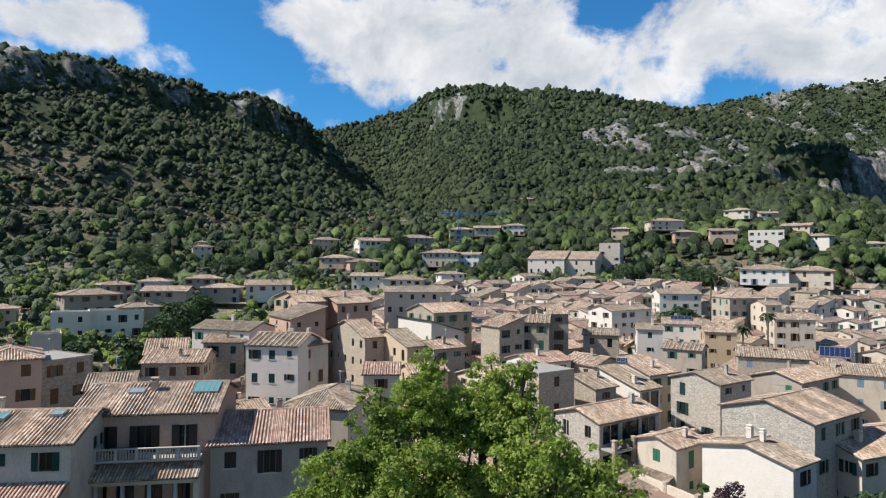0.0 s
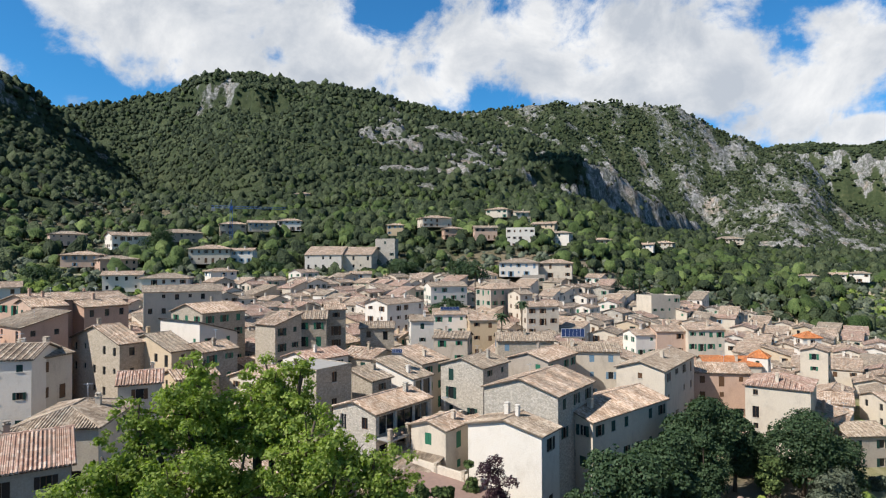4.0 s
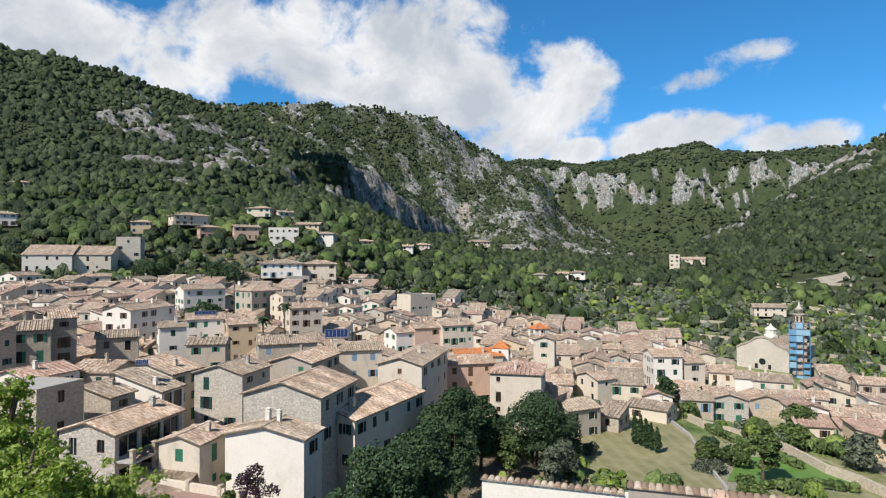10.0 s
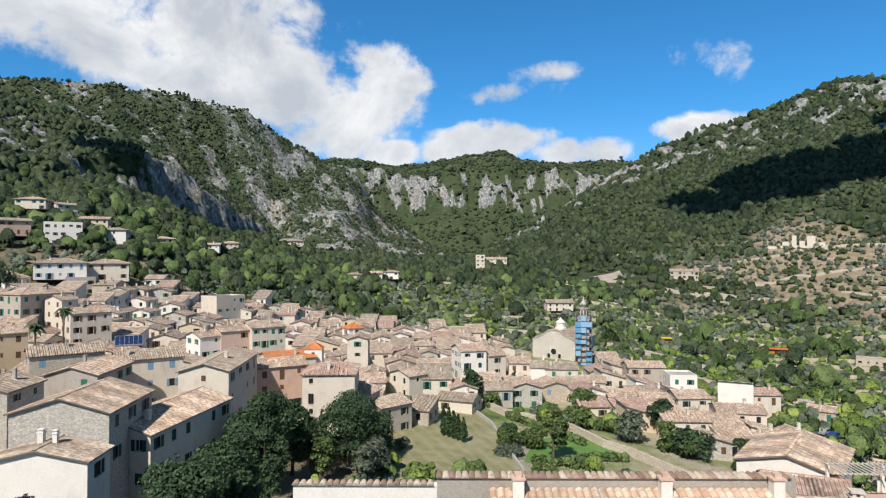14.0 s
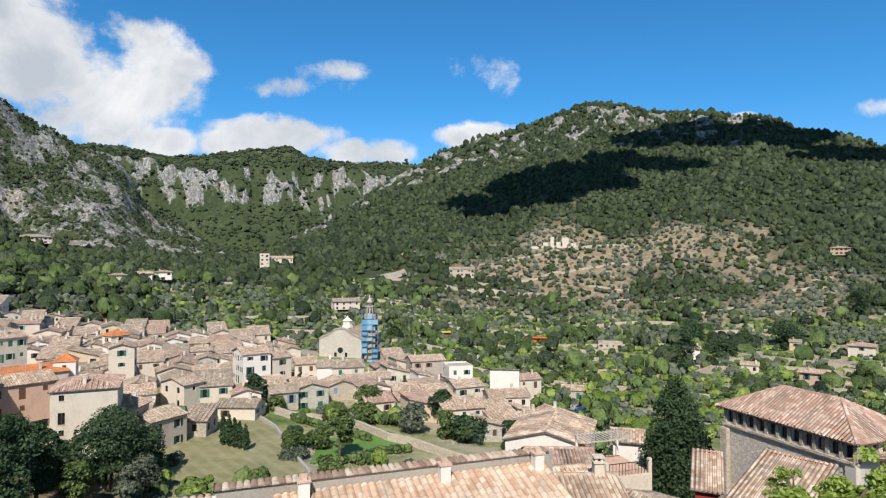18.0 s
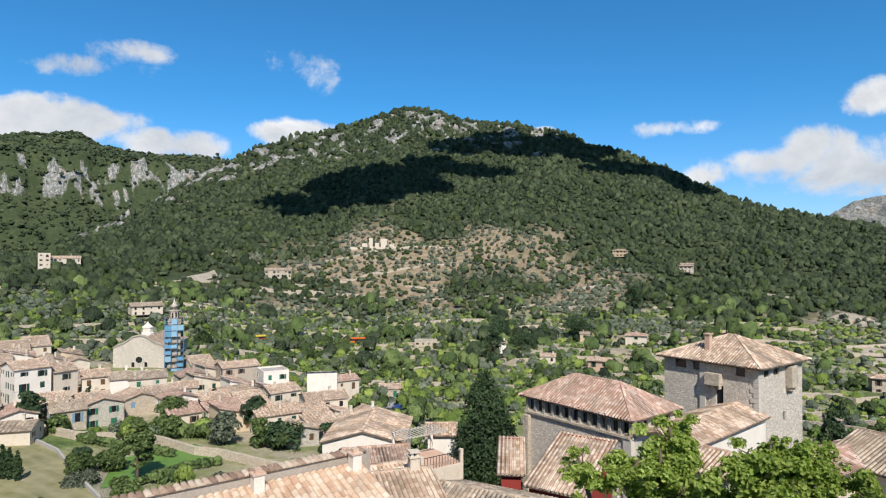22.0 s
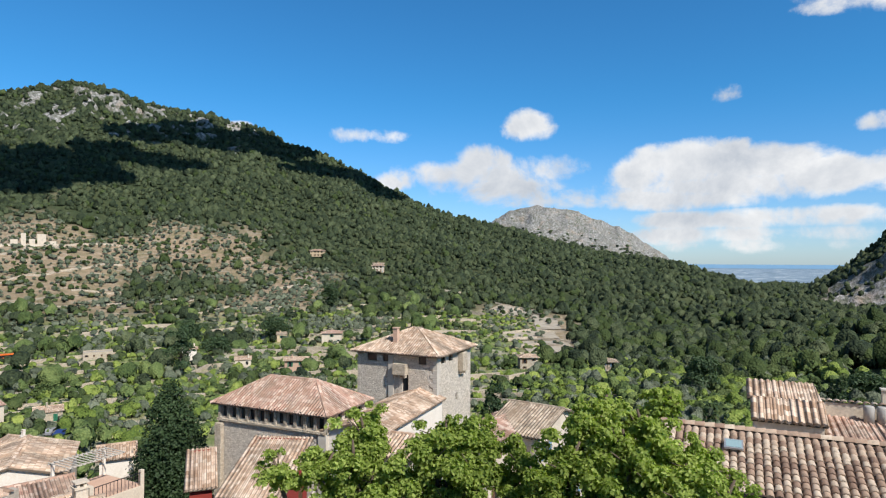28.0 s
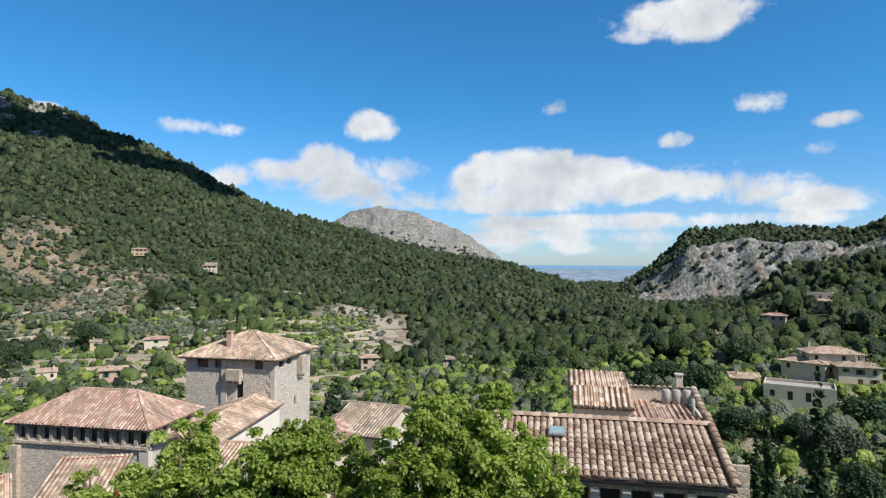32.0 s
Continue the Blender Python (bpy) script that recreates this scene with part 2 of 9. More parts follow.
RANGES["south_wood"] = (180, (147, -0.2, 420), (149.6, -0.165, 430), (152.1, -0.122, 440), (154.6, -0.105, 450), (157.5, -0.086, 460), (160.7, -0.076, 480), (164.3, -0.06, 500), (166.5, -0.04, 520),
    (168.5, -0.014, 540), (171.2, 0.0, 560), (174.7, 0.014, 560), (190, 0.03, 560), (215, 0.0, 500))
# where a range's foot lies at other distances than its own: bearings, distances
FEET = {"north_peak": ((-14, -6, -2, 4, 22, 30, 36, 40, 44, 50), (980, 960, 760, 430, 430, 600, 700, 800, 1000, 1200)),
        "rocky_back": ((10, 20, 30, 39, 44, 50, 59), (1110, 1090, 1120, 1270, 1290, 1150, 1250))}


def bearing(x, y):
    b = np.degrees(np.arctan2(x, y))
    return np.where(b < -60, b + 360, b)


def valley(r, b):
    keys = sorted(FLOOR)
    table = np.array([FLOOR[k] for k in keys], float)
    bb = np.where(b > 320, b - 360, b)
    bb = np.where(bb < -40, bb, bb)
    f = np.interp(bb, keys, np.arange(len(keys)))
    i = np.clip(np.floor(f).astype(int), 0, len(keys) - 2)
    u = f - i
    u = u * u * (3 - 2 * u)
    g = np.interp(r, FLOOR_R, np.arange(len(FLOOR_R)))
    j = np.clip(np.floor(g).astype(int), 0, len(FLOOR_R) - 2)
    v = g - j
    a = table[i, j] * (1 - v) + table[i, j + 1] * v
    c = table[i + 1, j] * (1 - v) + table[i + 1, j + 1] * v
    z = a * (1 - u) + c * u
    # far off the land runs level with the plain that ends at the sea
    return np.where(r > 1000, z + (4.0 - z) * np.clip((r - 1000) / 3800, 0, 1), z)


def climb(name, b, u, v):
    """How high a range stands, 0 to 1, at a share u of the way from its foot to its crest; v is the same share, wavering."""
    plain_rise = 0.62 * u + 0.38 * u * u
    if name == "west_shoulder":
        return 0.78 * u + 0.1 * step01(0.84, 0.9, v) + 0.12 * u * u
    if name == "north_peak":
        cap = step01(-4, -1, b) * (1 - step01(5, 8, b))
        share = np.interp(b, (24, 30, 36, 44), (0.2, 0.38, 0.48, 0.5))
        bluff = np.where(v < 0.11, 0.4 * v, np.where(v < 0.18, 0.044 + (share - 0.044) * step01(0.1, 0.19, v), share + (1 - share) * (v - 0.18) / 0.82))
        free = plain_rise * (1 - 0.13 * cap * step01(0.4, 0.8, u)) + 0.13 * cap * step01(0.87, 0.93, v)
        mix = step01(24, 33, b)
        return free * (1 - mix) + bluff * mix
    if name == "far_cliffs":
        return np.interp(v, (0, 0.35, 0.38, 0.44, 0.47, 0.9, 1), (0, 0.43, 0.57, 0.62, 0.76, 0.97, 1))
    if name == "south_cliff":
        return np.interp(v, (0, 0.1, 0.24, 0.34, 0.46, 1), (0, 0.06, 0.4, 0.46, 0.74, 1))
    return plain_rise


def land(x, y):
    """Height, share of the way up a range, and which range."""
    x, y = np.asarray(x, float), np.asarray(y, float)
    r, b = np.hypot(x, y), bearing(x, y)
    z = valley(r, b)
    up, which = np.zeros_like(z), np.zeros(z.shape, int)
    for k, (name, (foot, *crest)) in enumerate(RANGES.items(), 1):
        cb, cs, cd = np.array(crest, float).T
        slope, dist = np.interp(b, cb, cs), np.interp(b, cb, cd)
        top = 30 + slope * dist
        if name in FEET:
            foot = np.interp(b, *FEET[name])
        low = valley(np.zeros_like(r) + foot, b)
        u = np.clip((r - foot) / (dist - foot), 0, 1)
        waver = (0.08 * fbm(x, y, 95, 23) + 0.06 * fbm(x, y, 28, 27) + 0.035 * fbm(x, y, 12, 29)) * (0.55 if k == 4 else 1.4 if k == 2 else 1.0)
        v = np.clip(u + waver * np.clip(u * 12, 0, 1) * np.clip((1 - u) * 12, 0, 1), 0, 1)
        rise = low + (top - low) * climb(name, b, u, v)
        h = np.where(r > dist, top - 0.45 * (r - dist), rise)
        h = np.where((r < foot) | (b < cb[0]) | (b > cb[-1]), -500, h)
        over = h > z
        z, up, which = np.where(over, h, z), np.where(over, v, up), np.where(over, k, which)
    rough = np.clip(up * 5, 0, 1) * np.where(r > 1300, 2.0, 1.0)
    z = z + rough * (fbm(x, y, 130, 3) * 16 * (1 - 0.75 * step01(0.8, 1.0, up)) + fbm(x, y, 36, 9) * 7)
    crag = craggy(x, y, up, which)
    z = z + crag * (np.abs(fbm(x, y, 60, 21)) * 26 + fbm(x, y, 18, 31) * 9) * np.where(r > 1300, 1.6, 1.0) * (1 - 0.6 * step01(0.9, 1.0, up))
    return z + step01(40, 400, r) * fbm(x, y, 60, 5) * 2.0, up, which


def craggy(x, y, up, which):
    """Where bare rock shows, 0 to 1."""
    b, n = bearing(x, y), fbm(x, y, 90, 41)
    n2 = fbm(x, y, 34, 47)
    c = np.zeros_like(n)
    top_bare = step01(-4, -1, b) * (1 - step01(5, 8, b)) * step01(0.84, 0.87, up) * (1 - step01(0.93, 0.95, up))
    spurs = step01(6, 14, b) * step01(0.12, 0.3, up) * (1 - step01(0.8, 0.95, up)) * step01(0.2, 0.38, n2 + 0.7 * n + 0.1 * step01(14, 24, b))
    cliff = step01(0.07, 0.1, up) * (1 - step01(0.2, 0.28, up)) * step01(23, 29, b)
    c = np.where(which == 1, step01(0.8, 0.86, up) * (1 - step01(0.93, 0.96, up)) * step01(-0.1, 0.15, n2 + 0.4 * n) * 0.5, c)
    c = np.where(which == 2, np.maximum.reduce([cliff * step01(-0.45, 0.0, n + 0.8 * n2 - 0.35 * (1 - step01(29, 36, b))) * 0.9, spurs * 0.75, top_bare * 0.75 * step01(-0.15, 0.15, n2 + 0.5 * n)]), c)
    c = np.where(which == 3, 0.27 + 0.17 * step01(38, 47, b) + 0.55 * n2 + 0.3 * n, c)
    c = np.where(which == 4, np.maximum.reduce([step01(0.33, 0.36, up) * (1 - step01(0.47, 0.5, up)) * step01(-0.08, 0.2, n2 + 0.9 * n), (0.05 + 0.6 * n2) * step01(0.5, 0.6, up), step01(67, 70, b) * step01(0.86, 0.95, up) * 0.8]) * step01(46, 50, b), c)
    c = np.where(which == 5, step01(0.1, 0.2, 0.6 * n2 + 0.8 * fbm(x, y, 15, 55)) * step01(0.66, 0.88, up) * (1 - step01(104, 110, b)), c)
    c = np.where(which == 6, np.maximum(0.55, step01(-0.35, -0.05, n2 + 0.5 * n)) * (1 - 0.8 * step01(0.55, 0.35, up)), c)
    c = np.where(which == 7, np.maximum(0.6, step01(-0.4, -0.1, n2 + 0.4 * n)) * step01(0.04, 0.1, up) * (1 - step01(0.44, 0.56, up + 0.15 * n2)), c)
    return c


# ---- materials ----
def material(name, rough=0.85):
    m = bpy.data.materials.new(name)
    m.use_nodes = True
    n = Nodes(m.node_tree)
    bsdf = n.add("ShaderNodeBsdfPrincipled", {"Roughness": rough, "Specular IOR Level": 0.25})
    n.tree.links.new(bsdf.outputs[0], n.add("ShaderNodeOutputMaterial").inputs[0])
    place = n.add("ShaderNodeNewGeometry").outputs["Position"]
    chance = n.add("ShaderNodeObjectInfo").outputs["Random"]
    return m, n, bsdf, place, chance


def finish(n, bsdf, colour, bump=None, strength=0.5, dist=0.05):
    n.tree.links.new(colour, bsdf.inputs["Base Color"])
    if bump is not None:
        b = n.add("ShaderNodeBump", {"Height": bump, "Strength": strength, "Distance": dist})
        n.tree.links.new(b.outputs[0], bsdf.inputs["Normal"])


def plaster(name, a, b, stain=(0.25, 0.22, 0.18), much=0.5):
    m, n, bsdf, p, ch = material(name, 0.9)
    base = n.mix(n.noise(p, 0.35, 3.0), a, b)
    base = n.mix(n.math("MULTIPLY", ch, 0.35), base, (0.62, 0.52, 0.42))
    streak = n.add("ShaderNodeMapping", {0: p, 3: (0.5, 0.5, 0.26)}).outputs[0]
    dirt = n.math("MULTIPLY", n.smooth(n.noise(streak, 1.3, 8.0, 0.7), 0.46, 0.76), much)
    base = n.mix(dirt, base, stain)
    fine = n.noise(p, 9.0, 3.0)
    base = n.mix(0.22, base, n.ramp(fine, (0.3, (0.3, 0.28, 0.25)), (0.7, (0.9, 0.86, 0.8))), "OVERLAY")
    finish(n, bsdf, base, n.noise(p, 6.0, 5.0), 0.35, 0.06)
    return m


def rubble(name, dark, light, scale=1.9):
    m, n, bsdf, p, ch = material(name, 0.92)
    warp = n.add("ShaderNodeMapping", {0: p, 3: (1.0, 1.0, 1.55)}).outputs[0]
    cell = n.add("ShaderNodeTexVoronoi", {"Vector": warp, "Scale": scale, "Randomness": 0.9}, feature="F1")
    edge = n.add("ShaderNodeTexVoronoi", {"Vector": warp, "Scale": scale, "Randomness": 0.9}, feature="DISTANCE_TO_EDGE").outputs[0]
    tone = n.add("ShaderNodeSeparateColor", {0: cell.outputs["Color"]}).outputs[0]
    base = n.mix(tone, dark, light)
    base = n.mix(n.math("MULTIPLY", n.noise(p, 0.3, 4.0), 0.6), base, light)
    base = n.mix(n.smooth(edge, 0.09, 0.0), base, (0.42, 0.37, 0.3))
    base = n.mix(0.25, base, n.ramp(n.noise(p, 7.0, 4.0), (0.3, (0.25, 0.23, 0.2)), (0.7, (0.85, 0.8, 0.72))), "OVERLAY")
    finish(n, bsdf, base, n.math("ADD", n.smooth(edge, 0.0, 0.12), n.math("MULTIPLY", n.noise(p, 8.0, 4.0), 0.5)), 0.7, 0.08)
    return m


def tiles(name, low, mid, high, lichen=0.45, wave=True):
    """Weathered clay barrel tiles. The UV map is in metres: across the slope, and down it."""
    m, n, bsdf, p, ch = material(name, 0.9)
    uv = n.add("ShaderNodeUVMap").outputs[0]
    sp = n.add("ShaderNodeSeparateXYZ", {0: uv})
    cu, cv = n.math("DIVIDE", sp.outputs[0], 0.28), n.math("DIVIDE", sp.outputs[1], 0.42)
    cell = n.add("ShaderNodeCombineXYZ", {0: n.math("FLOOR", cu), 1: n.math("FLOOR", cv), 2: n.math("MULTIPLY", ch, 40.0)}).outputs[0]
    rnd = n.add("ShaderNodeTexWhiteNoise", {"Vector": cell}, noise_dimensions="3D").outputs[0]
    patch = n.noise(p, 0.55, 5.0, 0.6)
    base = n.ramp(n.math("ADD", n.math("MULTIPLY", rnd, 0.55), n.math("MULTIPLY", patch, 0.45)), (0.2, low), (0.5, mid), (0.8, high))
    base = n.mix(n.math("MULTIPLY", n.smooth(n.noise(p, 0.23, 6.0, 0.7), 0.46, 0.62), 0.4), base, (0.25, 0.17, 0.11))
    grey = n.math("MULTIPLY", n.smooth(n.math("ADD", n.noise(p, 0.8, 6.0, 0.65), n.math("MULTIPLY", n.math("SUBTRACT", ch, 0.5), 0.2)), 0.47, 0.68), lichen)
    base = n.mix(grey, base, (0.2, 0.17, 0.135))
    base = n.mix(n.math("MULTIPLY", n.smooth(n.noise(p, 2.6, 5.0, 0.7), 0.58, 0.74), 0.5), base, (0.5, 0.43, 0.33))
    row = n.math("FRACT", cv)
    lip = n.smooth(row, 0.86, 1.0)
    height = n.math("MULTIPLY", row, 0.3)
    if wave:
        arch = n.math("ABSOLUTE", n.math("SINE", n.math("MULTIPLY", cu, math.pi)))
        # channels between the barrels darkened: their shade is put into the colour
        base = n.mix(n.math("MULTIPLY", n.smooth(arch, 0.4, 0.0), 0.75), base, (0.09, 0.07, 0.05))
        height = n.math("ADD", height, arch)
    # dark line along each course, painted for the shade at its lip
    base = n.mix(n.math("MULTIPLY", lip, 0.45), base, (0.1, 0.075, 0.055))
    finish(n, bsdf, base, height, 0.9, 0.1)
    return m


def plain(name, colour, rough=0.6, metal=0.0, vary=0.15, scale=3.0):
    m, n, bsdf, p, ch = material(name, rough)
    bsdf.inputs["Metallic"].default_value = metal
    darker = tuple(c * (1 - vary * 2) for c in colour)
    finish(n, bsdf, n.mix(n.noise(p, scale, 5.0, 0.6), darker, colour), n.noise(p, scale * 5, 3.0), 0.15, 0.02)
    return m


def foliage(name, dark, mid, light, scale=0.5, bump=0.0, see=0.0, island=0.35, leafy=0.0):
    """leafy: size of the leaf sprays in metres, where single leaves are not built."""
    m, n, bsdf, p, ch = material(name, 0.65)
    bsdf.inputs["Specular IOR Level"].default_value = 0.08 if leafy else 0.25
    isl = n.add("ShaderNodeNewGeometry").outputs["Random Per Island"] if island else n.noise(p, 0.3, 2.0)
    v = n.math("ADD", n.math("MULTIPLY", isl, island or 0.35), n.math("ADD", n.math("MULTIPLY", n.noise(p, scale, 4.0, 0.6), 0.85 - (island or 0.35)), n.math("MULTIPLY", n.noise(p, 0.16, 1.0), 0.35)))
    relief = n.noise(p, 2.2, 4.0, 0.7) if bump else None
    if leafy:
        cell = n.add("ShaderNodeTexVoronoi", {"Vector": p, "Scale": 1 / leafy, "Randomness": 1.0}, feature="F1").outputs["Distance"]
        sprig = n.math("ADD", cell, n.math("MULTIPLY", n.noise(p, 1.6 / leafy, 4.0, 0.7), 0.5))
        # shade between sprays put into the colour: gaps darker, middles lighter
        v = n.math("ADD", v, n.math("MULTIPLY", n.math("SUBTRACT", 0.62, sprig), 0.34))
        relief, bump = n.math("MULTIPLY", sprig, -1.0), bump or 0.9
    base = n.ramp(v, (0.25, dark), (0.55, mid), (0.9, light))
    finish(n, bsdf, base, relief, bump, leafy * 0.7 if leafy else 0.6)
    if see:
        t = n.add("ShaderNodeBsdfTranslucent", {"Color": n.mix(1.0, base, (1.5, 1.7, 0.7), "MULTIPLY")})
        mx = n.add("ShaderNodeMixShader", {0: see, 1: bsdf.outputs[0], 2: t.outputs[0]})
        out = [o for o in n.tree.nodes if o.type == "OUTPUT_MATERIAL"][0]
        n.tree.links.new(mx.outputs[0], out.inputs[0])
    return m


M_CREAM = plaster("cream_render", (0.53, 0.45, 0.355), (0.63, 0.545, 0.44), much=0.45)
M_WHITE = plaster("white_render", (0.67, 0.61, 0.53), (0.77, 0.71, 0.63), (0.43, 0.37, 0.31), 0.35)
M_GREY = plaster("grey_render", (0.28, 0.24, 0.2), (0.38, 0.33, 0.275), (0.18, 0.15, 0.12), 0.5)
M_PINK = plaster("pink_render", (0.46, 0.29, 0.21), (0.55, 0.365, 0.27), (0.3, 0.21, 0.16), 0.45)
M_OCHRE = plaster("ochre_render", (0.5, 0.37, 0.23), (0.57, 0.435, 0.285), (0.32, 0.25, 0.17), 0.4)
M_STONE = rubble("rubble_stone", (0.24, 0.2, 0.155), (0.52, 0.45, 0.36), 3.4)
M_STONE_GREY = rubble("grey_stone", (0.3, 0.27, 0.23), (0.62, 0.56, 0.48), 3.6)
M_STONE_WARM = rubble("warm_stone", (0.33, 0.27, 0.2), (0.58, 0.49, 0.385), 3.2)
M_STONE_TOWER = rubble("tower_stone", (0.4, 0.345, 0.285), (0.68, 0.605, 0.52), 3.6)
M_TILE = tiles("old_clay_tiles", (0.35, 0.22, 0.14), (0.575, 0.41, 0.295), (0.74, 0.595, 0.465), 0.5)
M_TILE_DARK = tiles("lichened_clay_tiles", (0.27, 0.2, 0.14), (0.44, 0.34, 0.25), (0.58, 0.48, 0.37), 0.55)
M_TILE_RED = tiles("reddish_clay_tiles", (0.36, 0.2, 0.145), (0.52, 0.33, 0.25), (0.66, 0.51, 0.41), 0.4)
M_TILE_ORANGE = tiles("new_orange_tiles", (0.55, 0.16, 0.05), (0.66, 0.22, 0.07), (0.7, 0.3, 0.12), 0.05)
M_GREEN = plain("green_shutter_paint", (0.035, 0.17, 0.1), 0.5)
M_DARKGREEN = plain("dark_green_shutter_paint", (0.02, 0.06, 0.05), 0.5)
M_BLUE = plain("blue_grey_shutter_paint", (0.2, 0.32, 0.42), 0.55)
M_BROWN = plain("brown_wood", (0.14, 0.075, 0.04), 0.6)
M_DARKWOOD = plain("dark_wood", (0.05, 0.035, 0.028), 0.6)
M_FRAME = plain("pale_stone_trim", (0.6, 0.54, 0.46), 0.85)
M_IRON = plain("dark_iron", (0.04, 0.04, 0.045), 0.5, 0.6)
M_METAL = plain("galvanised_metal", (0.55, 0.56, 0.57), 0.45, 0.6)
M_CONCRETE = plain("concrete", (0.45, 0.42, 0.38), 0.9, 0.0, 0.2, 1.2)
M_BARK = plain("bark", (0.16, 0.12, 0.085), 0.95, 0.0, 0.3, 6.0)
M_REDPAINT = plain("red_wall_paint", (0.3, 0.045, 0.035), 0.85)
M_GLASS = bpy.data.materials.new("dark_window_glass")
M_GLASS.use_nodes = True
M_GLASS.node_tree.nodes["Principled BSDF"].inputs["Base Color"].default_value = (0.018, 0.02, 0.023, 1)
M_GLASS.node_tree.nodes["Principled BSDF"].inputs["Roughness"].default_value = 0.08
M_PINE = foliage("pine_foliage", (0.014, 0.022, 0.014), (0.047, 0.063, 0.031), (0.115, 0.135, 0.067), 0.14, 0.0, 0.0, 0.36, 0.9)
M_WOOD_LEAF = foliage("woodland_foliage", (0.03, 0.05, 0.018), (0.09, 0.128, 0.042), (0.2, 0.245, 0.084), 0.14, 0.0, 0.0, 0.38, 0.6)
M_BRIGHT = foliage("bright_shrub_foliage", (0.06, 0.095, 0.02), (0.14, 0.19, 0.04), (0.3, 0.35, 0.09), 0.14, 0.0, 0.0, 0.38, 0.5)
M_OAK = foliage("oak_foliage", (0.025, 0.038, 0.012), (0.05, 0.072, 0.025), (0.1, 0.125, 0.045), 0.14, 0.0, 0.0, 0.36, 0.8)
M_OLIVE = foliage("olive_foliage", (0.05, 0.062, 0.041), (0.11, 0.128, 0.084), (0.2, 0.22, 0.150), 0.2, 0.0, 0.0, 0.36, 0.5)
M_LEAF = foliage("fresh_green_leaf", (0.06, 0.098, 0.02), (0.215, 0.275, 0.052), (0.47, 0.53, 0.16), 0.6, 0.0, 0.42)
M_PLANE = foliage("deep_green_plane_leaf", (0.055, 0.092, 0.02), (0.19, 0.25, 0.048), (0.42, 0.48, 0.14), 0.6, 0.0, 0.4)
M_TREE_LEAF = foliage("dark_green_leaf", (0.019, 0.037, 0.018), (0.043, 0.074, 0.033), (0.085, 0.128, 0.055), 0.4, 0.0, 0.2)
M_CYPRESS = foliage("cypress_foliage", (0.014, 0.028, 0.012), (0.03, 0.055, 0.02), (0.055, 0.09, 0.032), 1.5, 0.0, 0.1)


